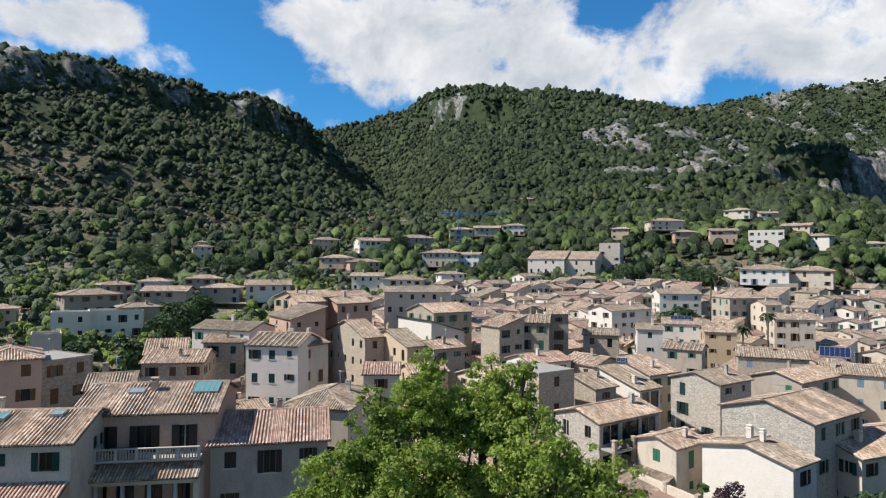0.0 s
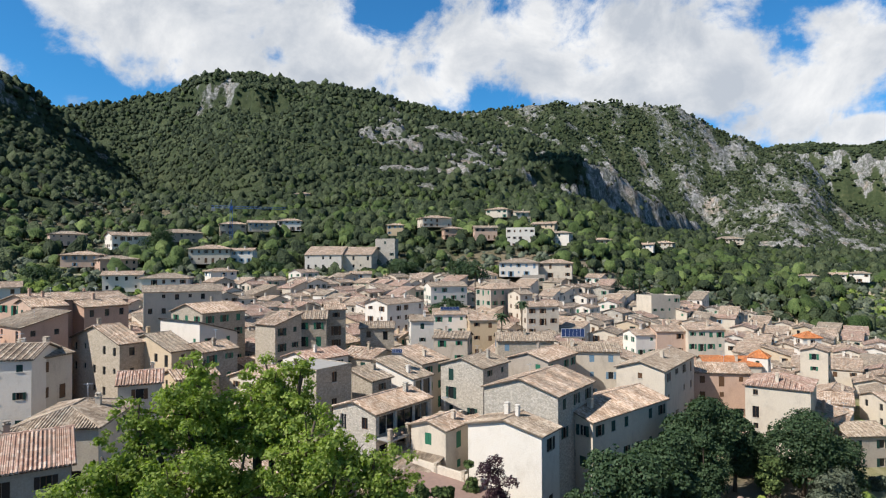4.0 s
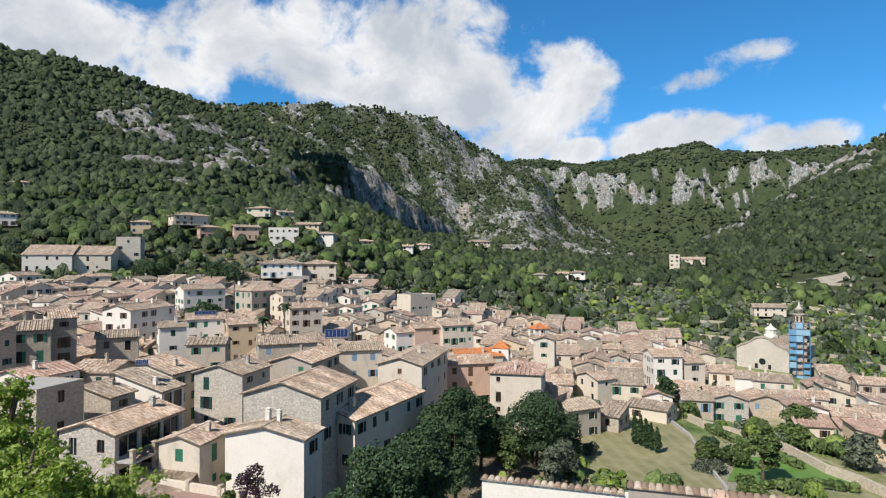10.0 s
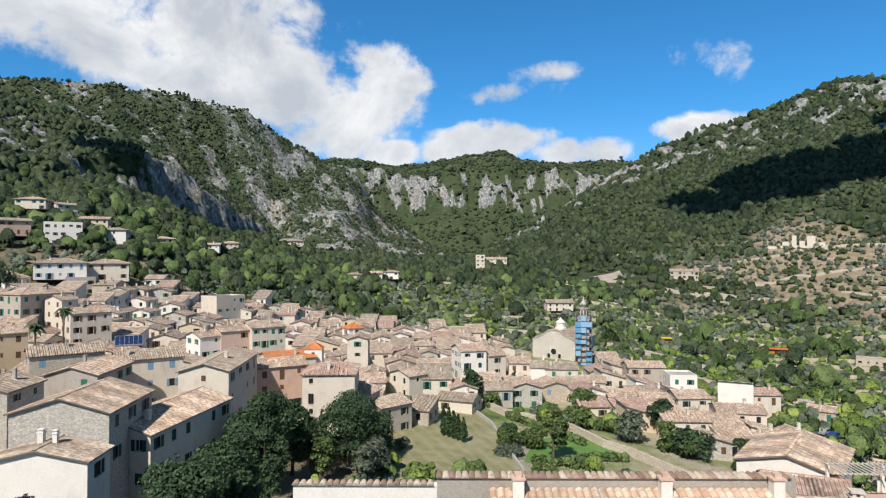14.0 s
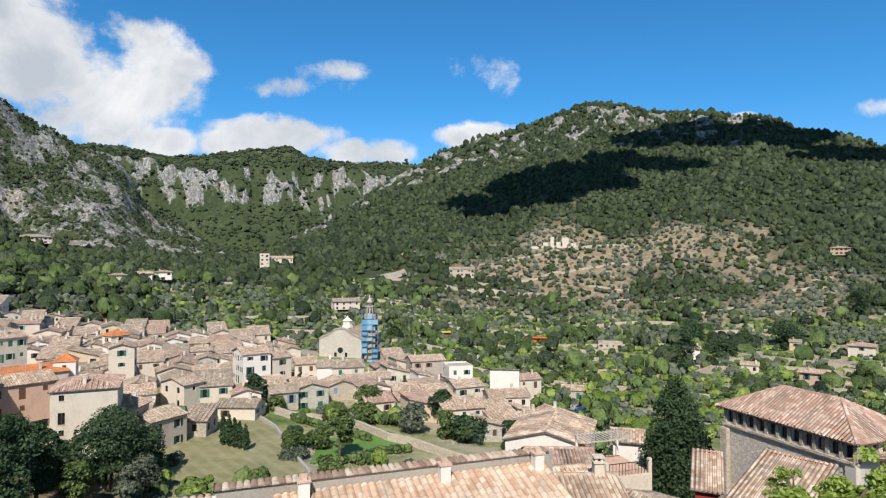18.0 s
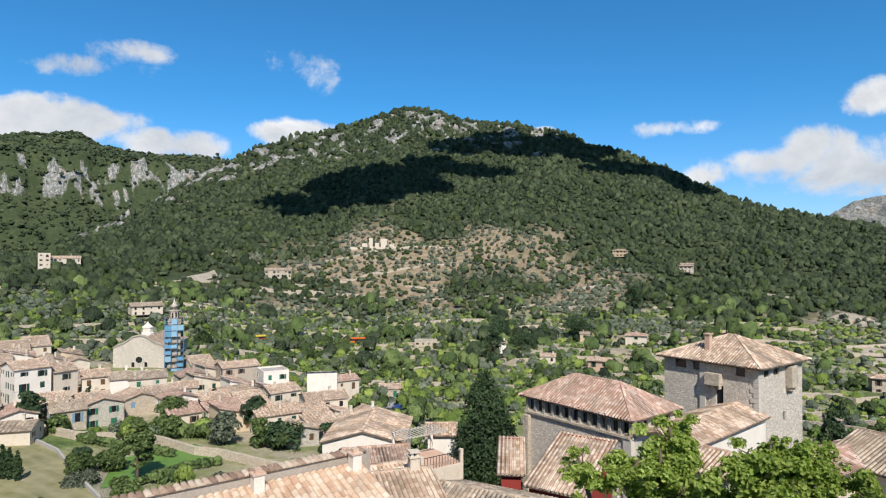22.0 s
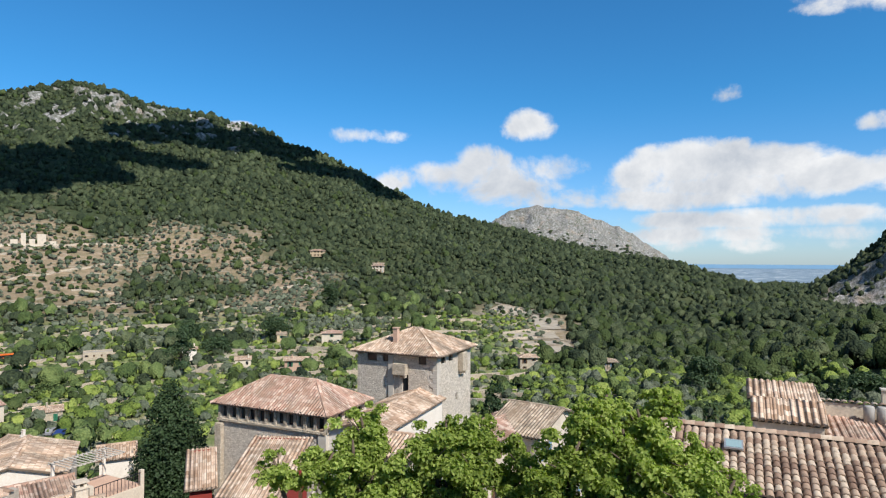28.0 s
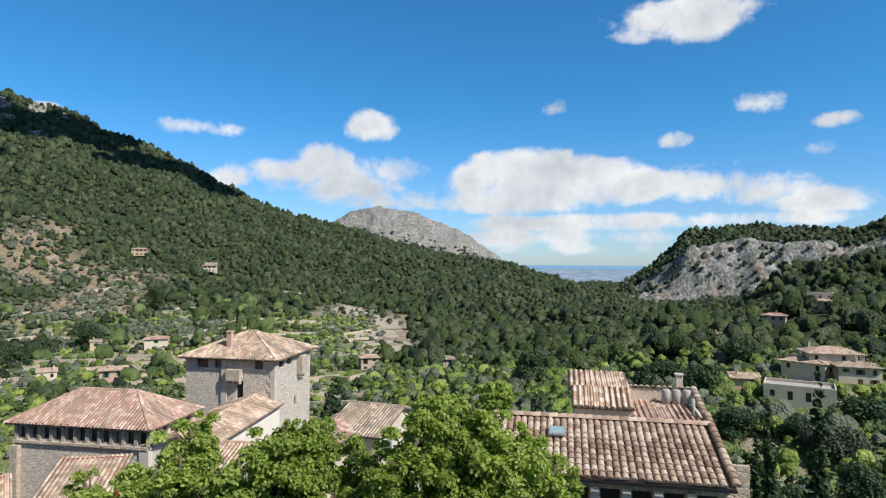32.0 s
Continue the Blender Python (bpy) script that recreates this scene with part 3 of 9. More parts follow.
def land_material():
    m, n, bsdf, p, ch = material("hillside_ground", 0.95)
    rock = n.add("ShaderNodeAttribute", attribute_name="rock").outputs["Fac"]
    soil = n.add("ShaderNodeAttribute", attribute_name="soil").outputs["Fac"]
    sea = n.add("ShaderNodeAttribute", attribute_name="sea").outputs["Fac"]
    plain_land = n.add("ShaderNodeAttribute", attribute_name="plain").outputs["Fac"]
    scrub = n.ramp(n.math("ADD", n.math("MULTIPLY", n.noise(p, 0.12, 8.0, 0.7), 0.7), n.math("MULTIPLY", n.noise(p, 0.011, 4.0), 0.4)),
                   (0.36, (0.024, 0.036, 0.014)), (0.55, (0.046, 0.062, 0.025)), (0.7, (0.085, 0.094, 0.042)), (0.84, (0.23, 0.19, 0.12)))
    earth = n.ramp(n.math("ADD", n.math("MULTIPLY", n.noise(p, 0.2, 8.0, 0.7), 0.6), n.math("MULTIPLY", n.noise(p, 0.03, 3.0), 0.45)),
                   (0.33, (0.11, 0.12, 0.05)), (0.42, (0.21, 0.18, 0.1)), (0.54, (0.33, 0.245, 0.16)), (0.7, (0.46, 0.37, 0.28)))
    long_ = n.add("ShaderNodeMapping", {0: p, 3: (1.0, 1.0, 0.3)}).outputs[0]
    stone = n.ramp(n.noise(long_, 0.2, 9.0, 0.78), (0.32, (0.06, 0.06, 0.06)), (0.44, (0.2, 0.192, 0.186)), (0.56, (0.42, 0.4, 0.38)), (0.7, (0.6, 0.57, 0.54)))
    stone = n.mix(n.math("MULTIPLY", n.smooth(n.noise(long_, 0.035, 5.0, 0.6), 0.52, 0.68), 0.5), stone, (0.43, 0.3, 0.21))
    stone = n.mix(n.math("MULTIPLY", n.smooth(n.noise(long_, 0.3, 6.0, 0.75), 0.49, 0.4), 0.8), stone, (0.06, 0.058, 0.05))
    level = n.math("ADD", n.math("DIVIDE", n.add("ShaderNodeSeparateXYZ", {0: p}).outputs[2], 3.4), n.math("MULTIPLY", n.noise(p, 0.012, 3.0), 5.0))
    ledge = n.math("MULTIPLY", n.smooth(n.math("ABSOLUTE", n.math("SUBTRACT", n.math("FRACT", level), 0.5)), 0.36, 0.44), n.smooth(n.noise(p, 0.05, 4.0), 0.42, 0.55))
    earth = n.mix(n.math("MULTIPLY", ledge, 0.5), earth, (0.46, 0.41, 0.34))
    base = n.mix(soil, scrub, earth)
    bushes = n.smooth(n.noise(p, 0.1, 6.0, 0.75), 0.44, 0.56)
    stony = n.math("MULTIPLY", n.smooth(n.math("ADD", rock, n.math("MULTIPLY", n.math("SUBTRACT", n.noise(p, 0.09, 9.0, 0.78), 0.5), 1.9)), 0.34, 0.56), n.math("ADD", 0.45, n.math("MULTIPLY", bushes, 0.55)))
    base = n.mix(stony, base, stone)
    # far plain with its towns; distance haze is put into the blue-grey colour
    hazy_towns = n.ramp(n.noise(p, 0.02, 9.0, 0.75), (0.4, (0.13, 0.19, 0.24)), (0.55, (0.24, 0.31, 0.37)), (0.66, (0.5, 0.53, 0.55)))
    meadow = n.add("ShaderNodeAttribute", attribute_name="meadow").outputs["Fac"]
    grass = n.ramp(n.math("ADD", n.math("MULTIPLY", n.noise(p, 0.045, 5.0, 0.6), 0.8), n.math("MULTIPLY", n.noise(p, 0.5, 5.0), 0.25)), (0.36, (0.1, 0.145, 0.042)), (0.47, (0.185, 0.245, 0.075)), (0.55, (0.32, 0.31, 0.15)), (0.63, (0.46, 0.4, 0.28)))
    grass = n.mix(n.math("MULTIPLY", ledge, 0.75), grass, (0.42, 0.37, 0.3))
    base = n.mix(meadow, base, grass)
    base = n.mix(plain_land, base, hazy_towns)
    base = n.mix(sea, base, (0.16, 0.3, 0.44))
    finish(n, bsdf, base, n.math("ADD", n.noise(p, 0.25, 8.0, 0.75), n.math("MULTIPLY", n.noise(p, 1.4, 3.0), 0.25)), 0.8, 3.0)
    return m


M_LAND = land_material()


# ---- building helpers ----
def mesh_object(name, verts, faces, mats, parent=None, slots=None, uvs=None, smooth=False, label=""):
    me = bpy.data.meshes.new(name)
    me.from_pydata([tuple(v) for v in verts], [], faces)
    for m in mats if isinstance(mats, (list, tuple)) else [mats]:
        me.materials.append(m)
    if slots:
        me.polygons.foreach_set("material_index", slots)
    if uvs:
        layer = me.uv_layers.new(name="UVMap")
        layer.data.foreach_set("uv", [c for f in uvs for uv in f for c in uv])
    if smooth:
        me.polygons.foreach_set("use_smooth", [True] * len(me.polygons))
    me.update()
    ob = new(name, me)
    if parent is not None:
        ob.parent = parent
    if label:
        tagged(ob, label)
    return ob


def part(name, bm, mat, parent, label=""):
    me = bpy.data.meshes.new(name)
    bm.to_mesh(me)
    bm.free()
    me.materials.append(mat)
    ob = new(name, me)
    ob.parent = parent
    if label:
        tagged(ob, label)
    return ob


def boxes(name, items, mat, parent=None, label="", bevel=0.0):
    """One mesh of boxes, each (x0, y0, z0, x1, y1, z1)."""
    bm = bmesh.new()
    for x0, y0, z0, x1, y1, z1 in items:
        m = Matrix.Translation(((x0 + x1) / 2, (y0 + y1) / 2, (z0 + z1) / 2)) @ Matrix.Diagonal((x1 - x0, y1 - y0, z1 - z0, 1))
        bmesh.ops.create_cube(bm, size=1, matrix=m)
    if bevel:
        bmesh.ops.bevel(bm, geom=bm.edges[:], offset=bevel, segments=1, affect="EDGES")
    return part(name, bm, mat, parent, label)


def tube(name, rings, mat, parent=None, label="", sides=10, smooth=True):
    """A lathe-like body: rings of (x, y, z, radius) from bottom to top, closed at both ends."""
    verts, faces = [], []
    for x, y, z, r in rings:
        verts += [(x + r * math.cos(2 * math.pi * k / sides), y + r * math.sin(2 * math.pi * k / sides), z) for k in range(sides)]
    for i in range(len(rings) - 1):
        for k in range(sides):
            a, b = i * sides + k, i * sides + (k + 1) % sides
            faces.append((a, b, b + sides, a + sides))
    faces.append(tuple(reversed(range(sides))))
    faces.append(tuple(range((len(rings) - 1) * sides, len(rings) * sides)))
    return mesh_object(name, verts, faces, mat, parent, smooth=smooth, label=label)


def tube_path(name, pts, radius, mat, parent, taper=1.0, sides=7):
    """A round bar bent through points, tapering to the end."""
    verts, faces = [], []
    pts = [Vector(p) for p in pts]
    for i, p in enumerate(pts):
        way = (pts[min(i + 1, len(pts) - 1)] - pts[max(i - 1, 0)]).normalized()
        a = way.orthogonal().normalized()
        b = way.cross(a)
        r = radius * (1 + (taper - 1) * i / max(1, len(pts) - 1))
        verts += [p + (a * math.cos(2 * math.pi * k / sides) + b * math.sin(2 * math.pi * k / sides)) * r for k in range(sides)]
    for i in range(len(pts) - 1):
        for k in range(sides):
            faces.append((i * sides + k, i * sides + (k + 1) % sides, (i + 1) * sides + (k + 1) % sides, (i + 1) * sides + k))
    faces += [tuple(reversed(range(sides))), tuple(range((len(pts) - 1) * sides, len(pts) * sides))]
    return mesh_object(name, verts, faces, mat, parent, smooth=True)


def thing(name, at, turn=0.0, label="", category="", group="", kind=""):
    ob = new(name)
    ob.empty_display_size = 0.5
    ob.matrix_world = pose(*at, 0, 0, turn)
    return tagged(ob, label, category, group, kind)


def ground_at(x, y):
    return float(land(np.array([x]), np.array([y]))[0][0])


# ---- the ground: one sheet to the horizon ----
SKYLINE = []


def build_ground():
    b_in = np.arange(-46, 184.01, 0.28)
    b_out = np.arange(188, 313, 4.0)
    bs = np.radians(np.concatenate([b_in, b_out]))
    rs = np.concatenate([np.geomspace(3, 150, 34), np.linspace(158, 1500, 180), np.linspace(1516, 3100, 90), np.geomspace(3160, 4950, 12)])
    B, R_ = np.meshgrid(bs, rs)
    X, Y = R_ * np.sin(B), R_ * np.cos(B)
    z, up, which = land(X.ravel(), Y.ravel())
    n_r, n_b = X.shape
    # the steepest rise met so far along each bearing
    SKYLINE.append((b_in, rs, np.maximum.accumulate((z.reshape(n_r, n_b)[:, :len(b_in)] - 30.0) / rs[:, None], axis=0)))
    co = np.column_stack([X.ravel(), Y.ravel(), z])
    co = np.vstack([co, [[0, 0, 8.0]]])
    i, j = np.meshgrid(np.arange(n_r - 1), np.arange(n_b), indexing="ij")
    j2 = (j + 1) % n_b
    quads = np.stack([i * n_b + j, i * n_b + j2, (i + 1) * n_b + j2, (i + 1) * n_b + j], -1).reshape(-1, 4)[:, ::-1]
    centre = len(co) - 1
    tris = [(centre, (k + 1) % n_b, k) for k in range(n_b)]
    me = bpy.data.meshes.new("ground")
    me.from_pydata(co.tolist(), [], quads.tolist() + tris)
    rr, bb = np.hypot(co[:, 0], co[:, 1]), bearing(co[:, 0], co[:, 1])
    up, which = np.append(up, 0), np.append(which, 0)
    rock = craggy(co[:, 0], co[:, 1], up, which)
    soil = olive_zone(co[:, 0], co[:, 1])
    sea = step01(3500, 3700, rr) * (which == 0)
    flat_land = step01(1050, 1350, rr) * (which == 0) * (1 - sea)
    for name, values in (("rock", rock), ("soil", soil), ("sea", sea), ("plain", flat_land), ("meadow", meadow_zone(co[:, 0], co[:, 1]))):
        me.attributes.new(name, "FLOAT", "POINT").data.foreach_set("value", np.asarray(values, np.float32))
    me.polygons.foreach_set("use_smooth", [True] * len(me.polygons))
    me.materials.append(M_LAND)
    return tagged(new("ground", me), "green hillsides, terraced valley floor and bare limestone crags", "ground", kind="structure")


def meadow_zone(x, y):
    """Grassy garden terraces, 0 to 1."""
    r, b = np.hypot(x, y), bearing(x, y)
    n = fbm(x, y, 80, 65) * 60
    vale = step01(50, 56, b) * (1 - step01(128, 136, b)) * step01(70, 85, r) * (1 - step01(400, 450, r + n))
    south = step01(140, 148, b) * step01(60, 70, r) * (1 - step01(200, 240, r + n)) * 0.8
    west = (1 - step01(-4, 2, b)) * step01(140, 160, r) * (1 - step01(330, 360, r + n)) * 0.7
    return np.maximum.reduce([vale, south, west])


def olive_zone(x, y):
    """Open terraces of bare earth and olives, 0 to 1."""
    r, b = np.hypot(x, y), bearing(x, y)
    n = fbm(x, y, 110, 61) * 130
    n3 = fbm(x, y, 60, 63)
    east = step01(77, 84, b + n * 0.09 + n3 * 7) * (1 - step01(111, 119, b + n * 0.12 + n3 * 6)) * step01(240, 300, r + n) * (1 - step01(600, 690, r + 1.3 * n + 60 * n3 + 5 * np.maximum(b - 100, 0)))
    east = east * (1 - 0.85 * step01(0.16, 0.26, fbm(x, y, 70, 67))) * (0.42 + 0.5 * step01(-0.08, 0.2, fbm(x, y, 85, 68) + 0.1 * step01(500, 560, r)))
    north = (1 - step01(-2, 4, b)) * step01(330, 360, r + n) * (1 - step01(480, 540, r + n)) * 0.5
    south = step01(126.5, 128.5, b + n3 * 2) * (1 - step01(135, 137.5, b + n3 * 2)) * step01(275, 295, r) * (1 - step01(430, 480, r + 40 * n3)) * 0.95
    south = np.maximum(south, step01(133, 134, b) * (1 - step01(140, 141, b)) * step01(180, 186, r) * (1 - step01(212, 220, r)) * 0.8)
    town = step01(-40, -36, b) * (1 - step01(74, 78, b)) * step01(30, 50, r) * (1 - step01(280, 320, r + n)) * 0.7
    vale = step01(48, 55, b) * (1 - step01(80, 84, b)) * step01(250, 300, r) * (1 - step01(420, 500, r + n)) * 0.35
    return np.maximum.reduce([east, north, south, town, vale])


build_ground()


# ---- woods ----
def ico(sub):
    bm = bmesh.new()
    bmesh.ops.create_icosphere(bm, subdivisions=sub, radius=1)
    v = np.array([v.co[:] for v in bm.verts])
    f = np.array([[q.index for q in p.verts] for p in bm.faces])
    bm.free()
    return v, f


def crowns(name, pos, size, tall, mat, seed, fine, label, category, sprays=4, spread=0.42):
    """Many tree crowns in one mesh: each a lumpy dome with loose sprays round it."""
    rng = np.random.default_rng(seed)
    v0, f0 = ico(fine)
    f0 = f0[v0[f0].mean(1)[:, 2] > -0.3]
    kinds = 12
    proto, normal = [], []
    for _ in range(kinds):
        a, ph = rng.normal(size=(3, 3)) * 1.7, rng.uniform(0, 6, 3)
        lump = 1 + 0.14 * np.sin(v0 @ a.T + ph).sum(1) + rng.uniform(-0.24, 0.14, len(v0))
        w = v0 * lump[:, None]
        d = rng.normal(size=(sprays, 3))
        d /= np.linalg.norm(d, axis=1)[:, None]
        d[:, 2] = np.abs(d[:, 2]) - 0.25
        c = d * rng.uniform(0.8, 1.15, (sprays, 1))
        t = np.cross(d, rng.normal(size=(sprays, 3)))
        t /= np.linalg.norm(t, axis=1)[:, None]
        q = np.cross(d / np.linalg.norm(d, axis=1)[:, None], t)
        k = spread * rng.uniform(0.6, 1.2, (sprays, 1))
        tri = np.stack([c + t * k, c - t * k * 0.5 + q * k * 0.87, c - t * k * 0.5 - q * k * 0.87], 1).reshape(-1, 3)
        w = np.concatenate([w, tri])
        nm = w / np.linalg.norm(w, axis=1)[:, None] + rng.normal(0, 0.4, w.shape) + np.array([0, 0, 0.3])
        proto.append(w)
        normal.append(nm / np.linalg.norm(nm, axis=1)[:, None])
    faces = np.concatenate([f0, len(v0) + np.arange(sprays * 3).reshape(-1, 3)])
    n, m = len(pos), len(v0) + sprays * 3
    pick, a = rng.integers(0, kinds, n), rng.uniform(0, 2 * np.pi, n)
    ca, sa = np.cos(a)[:, None], np.sin(a)[:, None]

    def spin(w):
        return np.stack([w[..., 0] * ca - w[..., 1] * sa, w[..., 0] * sa + w[..., 1] * ca, w[..., 2]], -1)

    p = spin(np.array(proto)[pick]) * np.stack([size, size, size * tall], -1)[:, None, :] + pos[:, None, :]
    u = spin(np.array(normal)[pick])
    loops = (faces[None] + (np.arange(n) * m)[:, None, None]).reshape(-1)
    me = bpy.data.meshes.new(name)
    me.vertices.add(n * m)
    me.vertices.foreach_set("co", p.astype(np.float32).ravel())
    me.loops.add(len(loops))
    me.loops.foreach_set("vertex_index", loops.astype(np.int32))
    me.polygons.add(len(loops) // 3)
    me.polygons.foreach_set("loop_start", np.arange(0, len(loops), 3, dtype=np.int32))
    me.polygons.foreach_set("loop_total", np.full(len(loops) // 3, 3, np.int32))
    me.materials.append(mat)
    me.update(calc_edges=True)
    me.attributes.new("custom_normal", "FLOAT_VECTOR", "POINT").data.foreach_set("vector", u.astype(np.float32).ravel())
    return tagged(new(name, me), label, category, kind="stuff")


def scatter(seed, b0, b1, r0, r1, count):
    rng = np.random.default_rng(seed)
    b = np.radians(rng.uniform(b0, b1, count))
    r = np.sqrt(rng.uniform(r0 * r0, r1 * r1, count))
    return r * np.sin(b), r * np.cos(b), r, rng


def seen_from_above(x, y, z, tall, eye=30.0):
    """Keeps what the near slopes don't hide for good from the valley's air."""
    b_in, rs, rise = SKYLINE[0]
    r = np.hypot(x, y)
    j = np.clip(np.round((bearing(x, y) - b_in[0]) / (b_in[1] - b_in[0])).astype(int), 0, len(b_in) - 1)
    i = np.clip(np.searchsorted(rs, r * 0.985) - 1, 0, len(rs) - 1)
    return (z + tall - eye) / r > rise[i, j] - 0.004


def in_town(x, y):
    r, b = np.hypot(x, y), bearing(x, y)
    edge = np.interp(b, (-45, -25, -8, 5, 20, 35, 50, 60, 68, 76, 84, 90), (120, 130, 210, 260, 262, 275, 285, 265, 235, 215, 190, 150))
    near = np.interp(b, (-45, 40, 48, 55, 62, 70, 76, 84, 90), (0, 0, 110, 150, 150, 140, 135, 130, 128))
    return (r < edge) & (r > near) & (b > -45) & (b < 90)


def clear_of_houses(x, y, keep):
    """Leaves out what would stand in a house or close before it."""
    r = np.hypot(x, y)
    for hx, hy, hr in HOUSES:
        far = math.hypot(hx, hy)
        if far < 140:
            continue
        deep = 24 if hy < -100 else 12
        front = (np.abs(x * hy - y * hx) / far < hr * 0.6) & (r < far) & (r > far - deep)
        keep &= (np.hypot(x - hx, y - hy) > hr * 0.8 + 1.5) & ~front
    return keep


def build_woods():
    x, y, r, rng = scatter(11, -44, 182, 250, 1800, 235000)
    z, up, which = land(x, y)
    open_ = olive_zone(x, y)
    rock = craggy(x, y, up, which)
    glade = fbm(x, y, 45, 71)
    keep = (~in_town(x, y)) & (rng.uniform(0, 1, len(x)) > open_ * 1.15) & (rng.uniform(0, 1, len(x)) > np.clip((rock - 0.15) * 2.0, 0, 0.86)) & (glade < 0.5) & (r > 265) & (np.hypot(x - 478, y - 133) > 30)
    keep = clear_of_houses(x, y, keep)
    keep &= rng.uniform(0, 1, len(x)) < np.clip(0.5 + r / 1500, 0, 1) * (1 - 0.86 * meadow_zone(x, y))
    x, y, z, r, which = x[keep], y[keep], z[keep], r[keep], which[keep]
    vis = seen_from_above(x, y, z, 9.0)
    x, y, z, r, which = x[vis], y[vis], z[vis], r[vis], which[vis]
    rng = np.random.default_rng(12)
    stand = 1 + 0.45 * fbm(x, y, 55, 91)
    size = (1.6 + 2.4 * rng.uniform(0, 1, len(x)) ** 1.6) * (0.8 + r / 2400) * stand * np.where((which == 3) | (r > 1250), 0.72, 1.0)
    tall = rng.uniform(0.8, 1.7, len(x))
    pos = np.column_stack([x, y, z + size * tall * 0.42])
    far, mid = r > 560, (r > 430) & (r <= 560)
    b = bearing(x, y)
    leafy = (rng.uniform(0, 1, len(x)) < np.clip(1.3 - r / 500, 0.06, 0.8))
    told = "dense green Mediterranean woodland on the hillsides"
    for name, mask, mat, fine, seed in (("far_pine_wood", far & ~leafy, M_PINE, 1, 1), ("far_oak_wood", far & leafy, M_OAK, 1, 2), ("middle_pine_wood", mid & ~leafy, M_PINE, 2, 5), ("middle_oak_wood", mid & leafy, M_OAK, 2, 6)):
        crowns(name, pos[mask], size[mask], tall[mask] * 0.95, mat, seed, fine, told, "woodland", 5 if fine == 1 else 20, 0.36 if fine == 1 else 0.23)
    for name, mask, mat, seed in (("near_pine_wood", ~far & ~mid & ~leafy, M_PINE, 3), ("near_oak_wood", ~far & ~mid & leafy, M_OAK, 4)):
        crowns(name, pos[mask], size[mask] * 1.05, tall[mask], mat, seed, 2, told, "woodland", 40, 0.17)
    # taller trees round the villas at the foot of the slopes
    x, y, r, rng = scatter(19, -44, 182, 225, 450, 11000)
    z, up, which = land(x, y)
    keep = (~in_town(x, y)) & (rng.uniform(0, 1, len(x)) > olive_zone(x, y) * 1.3) & (rng.uniform(0, 1, len(x)) > 0.8 * meadow_zone(x, y) * (bearing(x, y) > 40)) & (fbm(x, y, 38, 73) + 0.12 > rng.uniform(-0.35, 0.45, len(x)))
    keep = clear_of_houses(x, y, keep)
    x, y, z, r = x[keep], y[keep], z[keep], r[keep]
    size = rng.uniform(1.6, 4.0, len(x))
    tall = rng.uniform(0.8, 1.5, len(x))
    dark = rng.uniform(0, 1, len(x)) < 0.5
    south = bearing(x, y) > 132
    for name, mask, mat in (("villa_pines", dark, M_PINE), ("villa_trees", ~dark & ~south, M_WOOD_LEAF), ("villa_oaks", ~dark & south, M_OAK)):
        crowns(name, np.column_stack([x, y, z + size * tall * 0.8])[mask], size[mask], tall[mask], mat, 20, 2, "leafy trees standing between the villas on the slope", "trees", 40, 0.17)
    # low bushes over the valley terraces
    x, y, r, rng = scatter(29, 50, 134, 140, 440, 15000)
    z = land(x, y)[0]
    keep = (~in_town(x, y)) & (rng.uniform(0, 1, len(x)) < meadow_zone(x, y) * (0.5 + 0.9 * fbm(x, y, 24, 87)))
    for hx, hy, hr in HOUSES:
        keep &= np.hypot(x - hx, y - hy) > hr * 0.9
    x, y, z = x[keep], y[keep], z[keep]
    size = rng.uniform(0.4, 1.0, len(x)) ** 1.5 * 1.9
    kind = rng.integers(0, 10, len(x))
    for name, mask, mat in (("bright_valley_bushes", kind < 5, M_BRIGHT), ("green_valley_bushes", (kind >= 5) & (kind < 8), M_WOOD_LEAF), ("grey_valley_bushes", kind >= 8, M_OLIVE)):
        crowns(name, np.column_stack([x, y, z + size * 0.5])[mask], size[mask], np.full(mask.sum(), 0.85), mat, 30, 2, "low mixed bushes on the valley terraces", "shrubs", 14, 0.22)
    # olives on the terraces
    x, y, r, rng = scatter(13, -44, 182, 200, 720, 46000)
    z, up, which = land(x, y)
    keep = (rng.uniform(0, 1, len(x)) < olive_zone(x, y) ** 0.5 * 1.05) & ~in_town(x, y) & (fbm(x, y, 40, 77) < 0.36) & ((bearing(x, y) < 124) | (rng.uniform(0, 1, len(x)) < 0.25))
    x, y, z, r = x[keep], y[keep], z[keep], r[keep]
    size = np.random.default_rng(14).uniform(0.5, 1.0, len(x)) ** 1.5 * 2.5
    green = (fbm(x, y, 30, 79) > 0.12) & (np.random.default_rng(24).uniform(0, 1, len(x)) < 0.6)
    crowns("terrace_shrubs", np.column_stack([x, y, z + size * 0.7])[green], size[green], np.full(green.sum(), 0.9), M_OAK, 25, 1, "green shrubs and young oaks on the terraces", "shrubs", 5, 0.36)
    x, y, z, size = x[~green], y[~green], z[~green], size[~green]
    crowns("olive_grove", np.column_stack([x, y, z + size * 0.9]), size, np.full(len(x), 0.85), M_OLIVE, 15, 1, "grey-green olive trees scattered over stony terraces", "olive grove", 6, 0.36)
    # scrub on the far ranges
    x, y, r, rng = scatter(16, 8, 184, 1740, 3050, 62000)
    z, up, which = land(x, y)
    rock = craggy(x, y, up, which)
    keep = (which > 0) & (rng.uniform(0, 1, len(x)) > rock * 0.8) & ((which != 6) | (up < 0.7) & (rng.uniform(0, 1, len(x)) < 0.4))
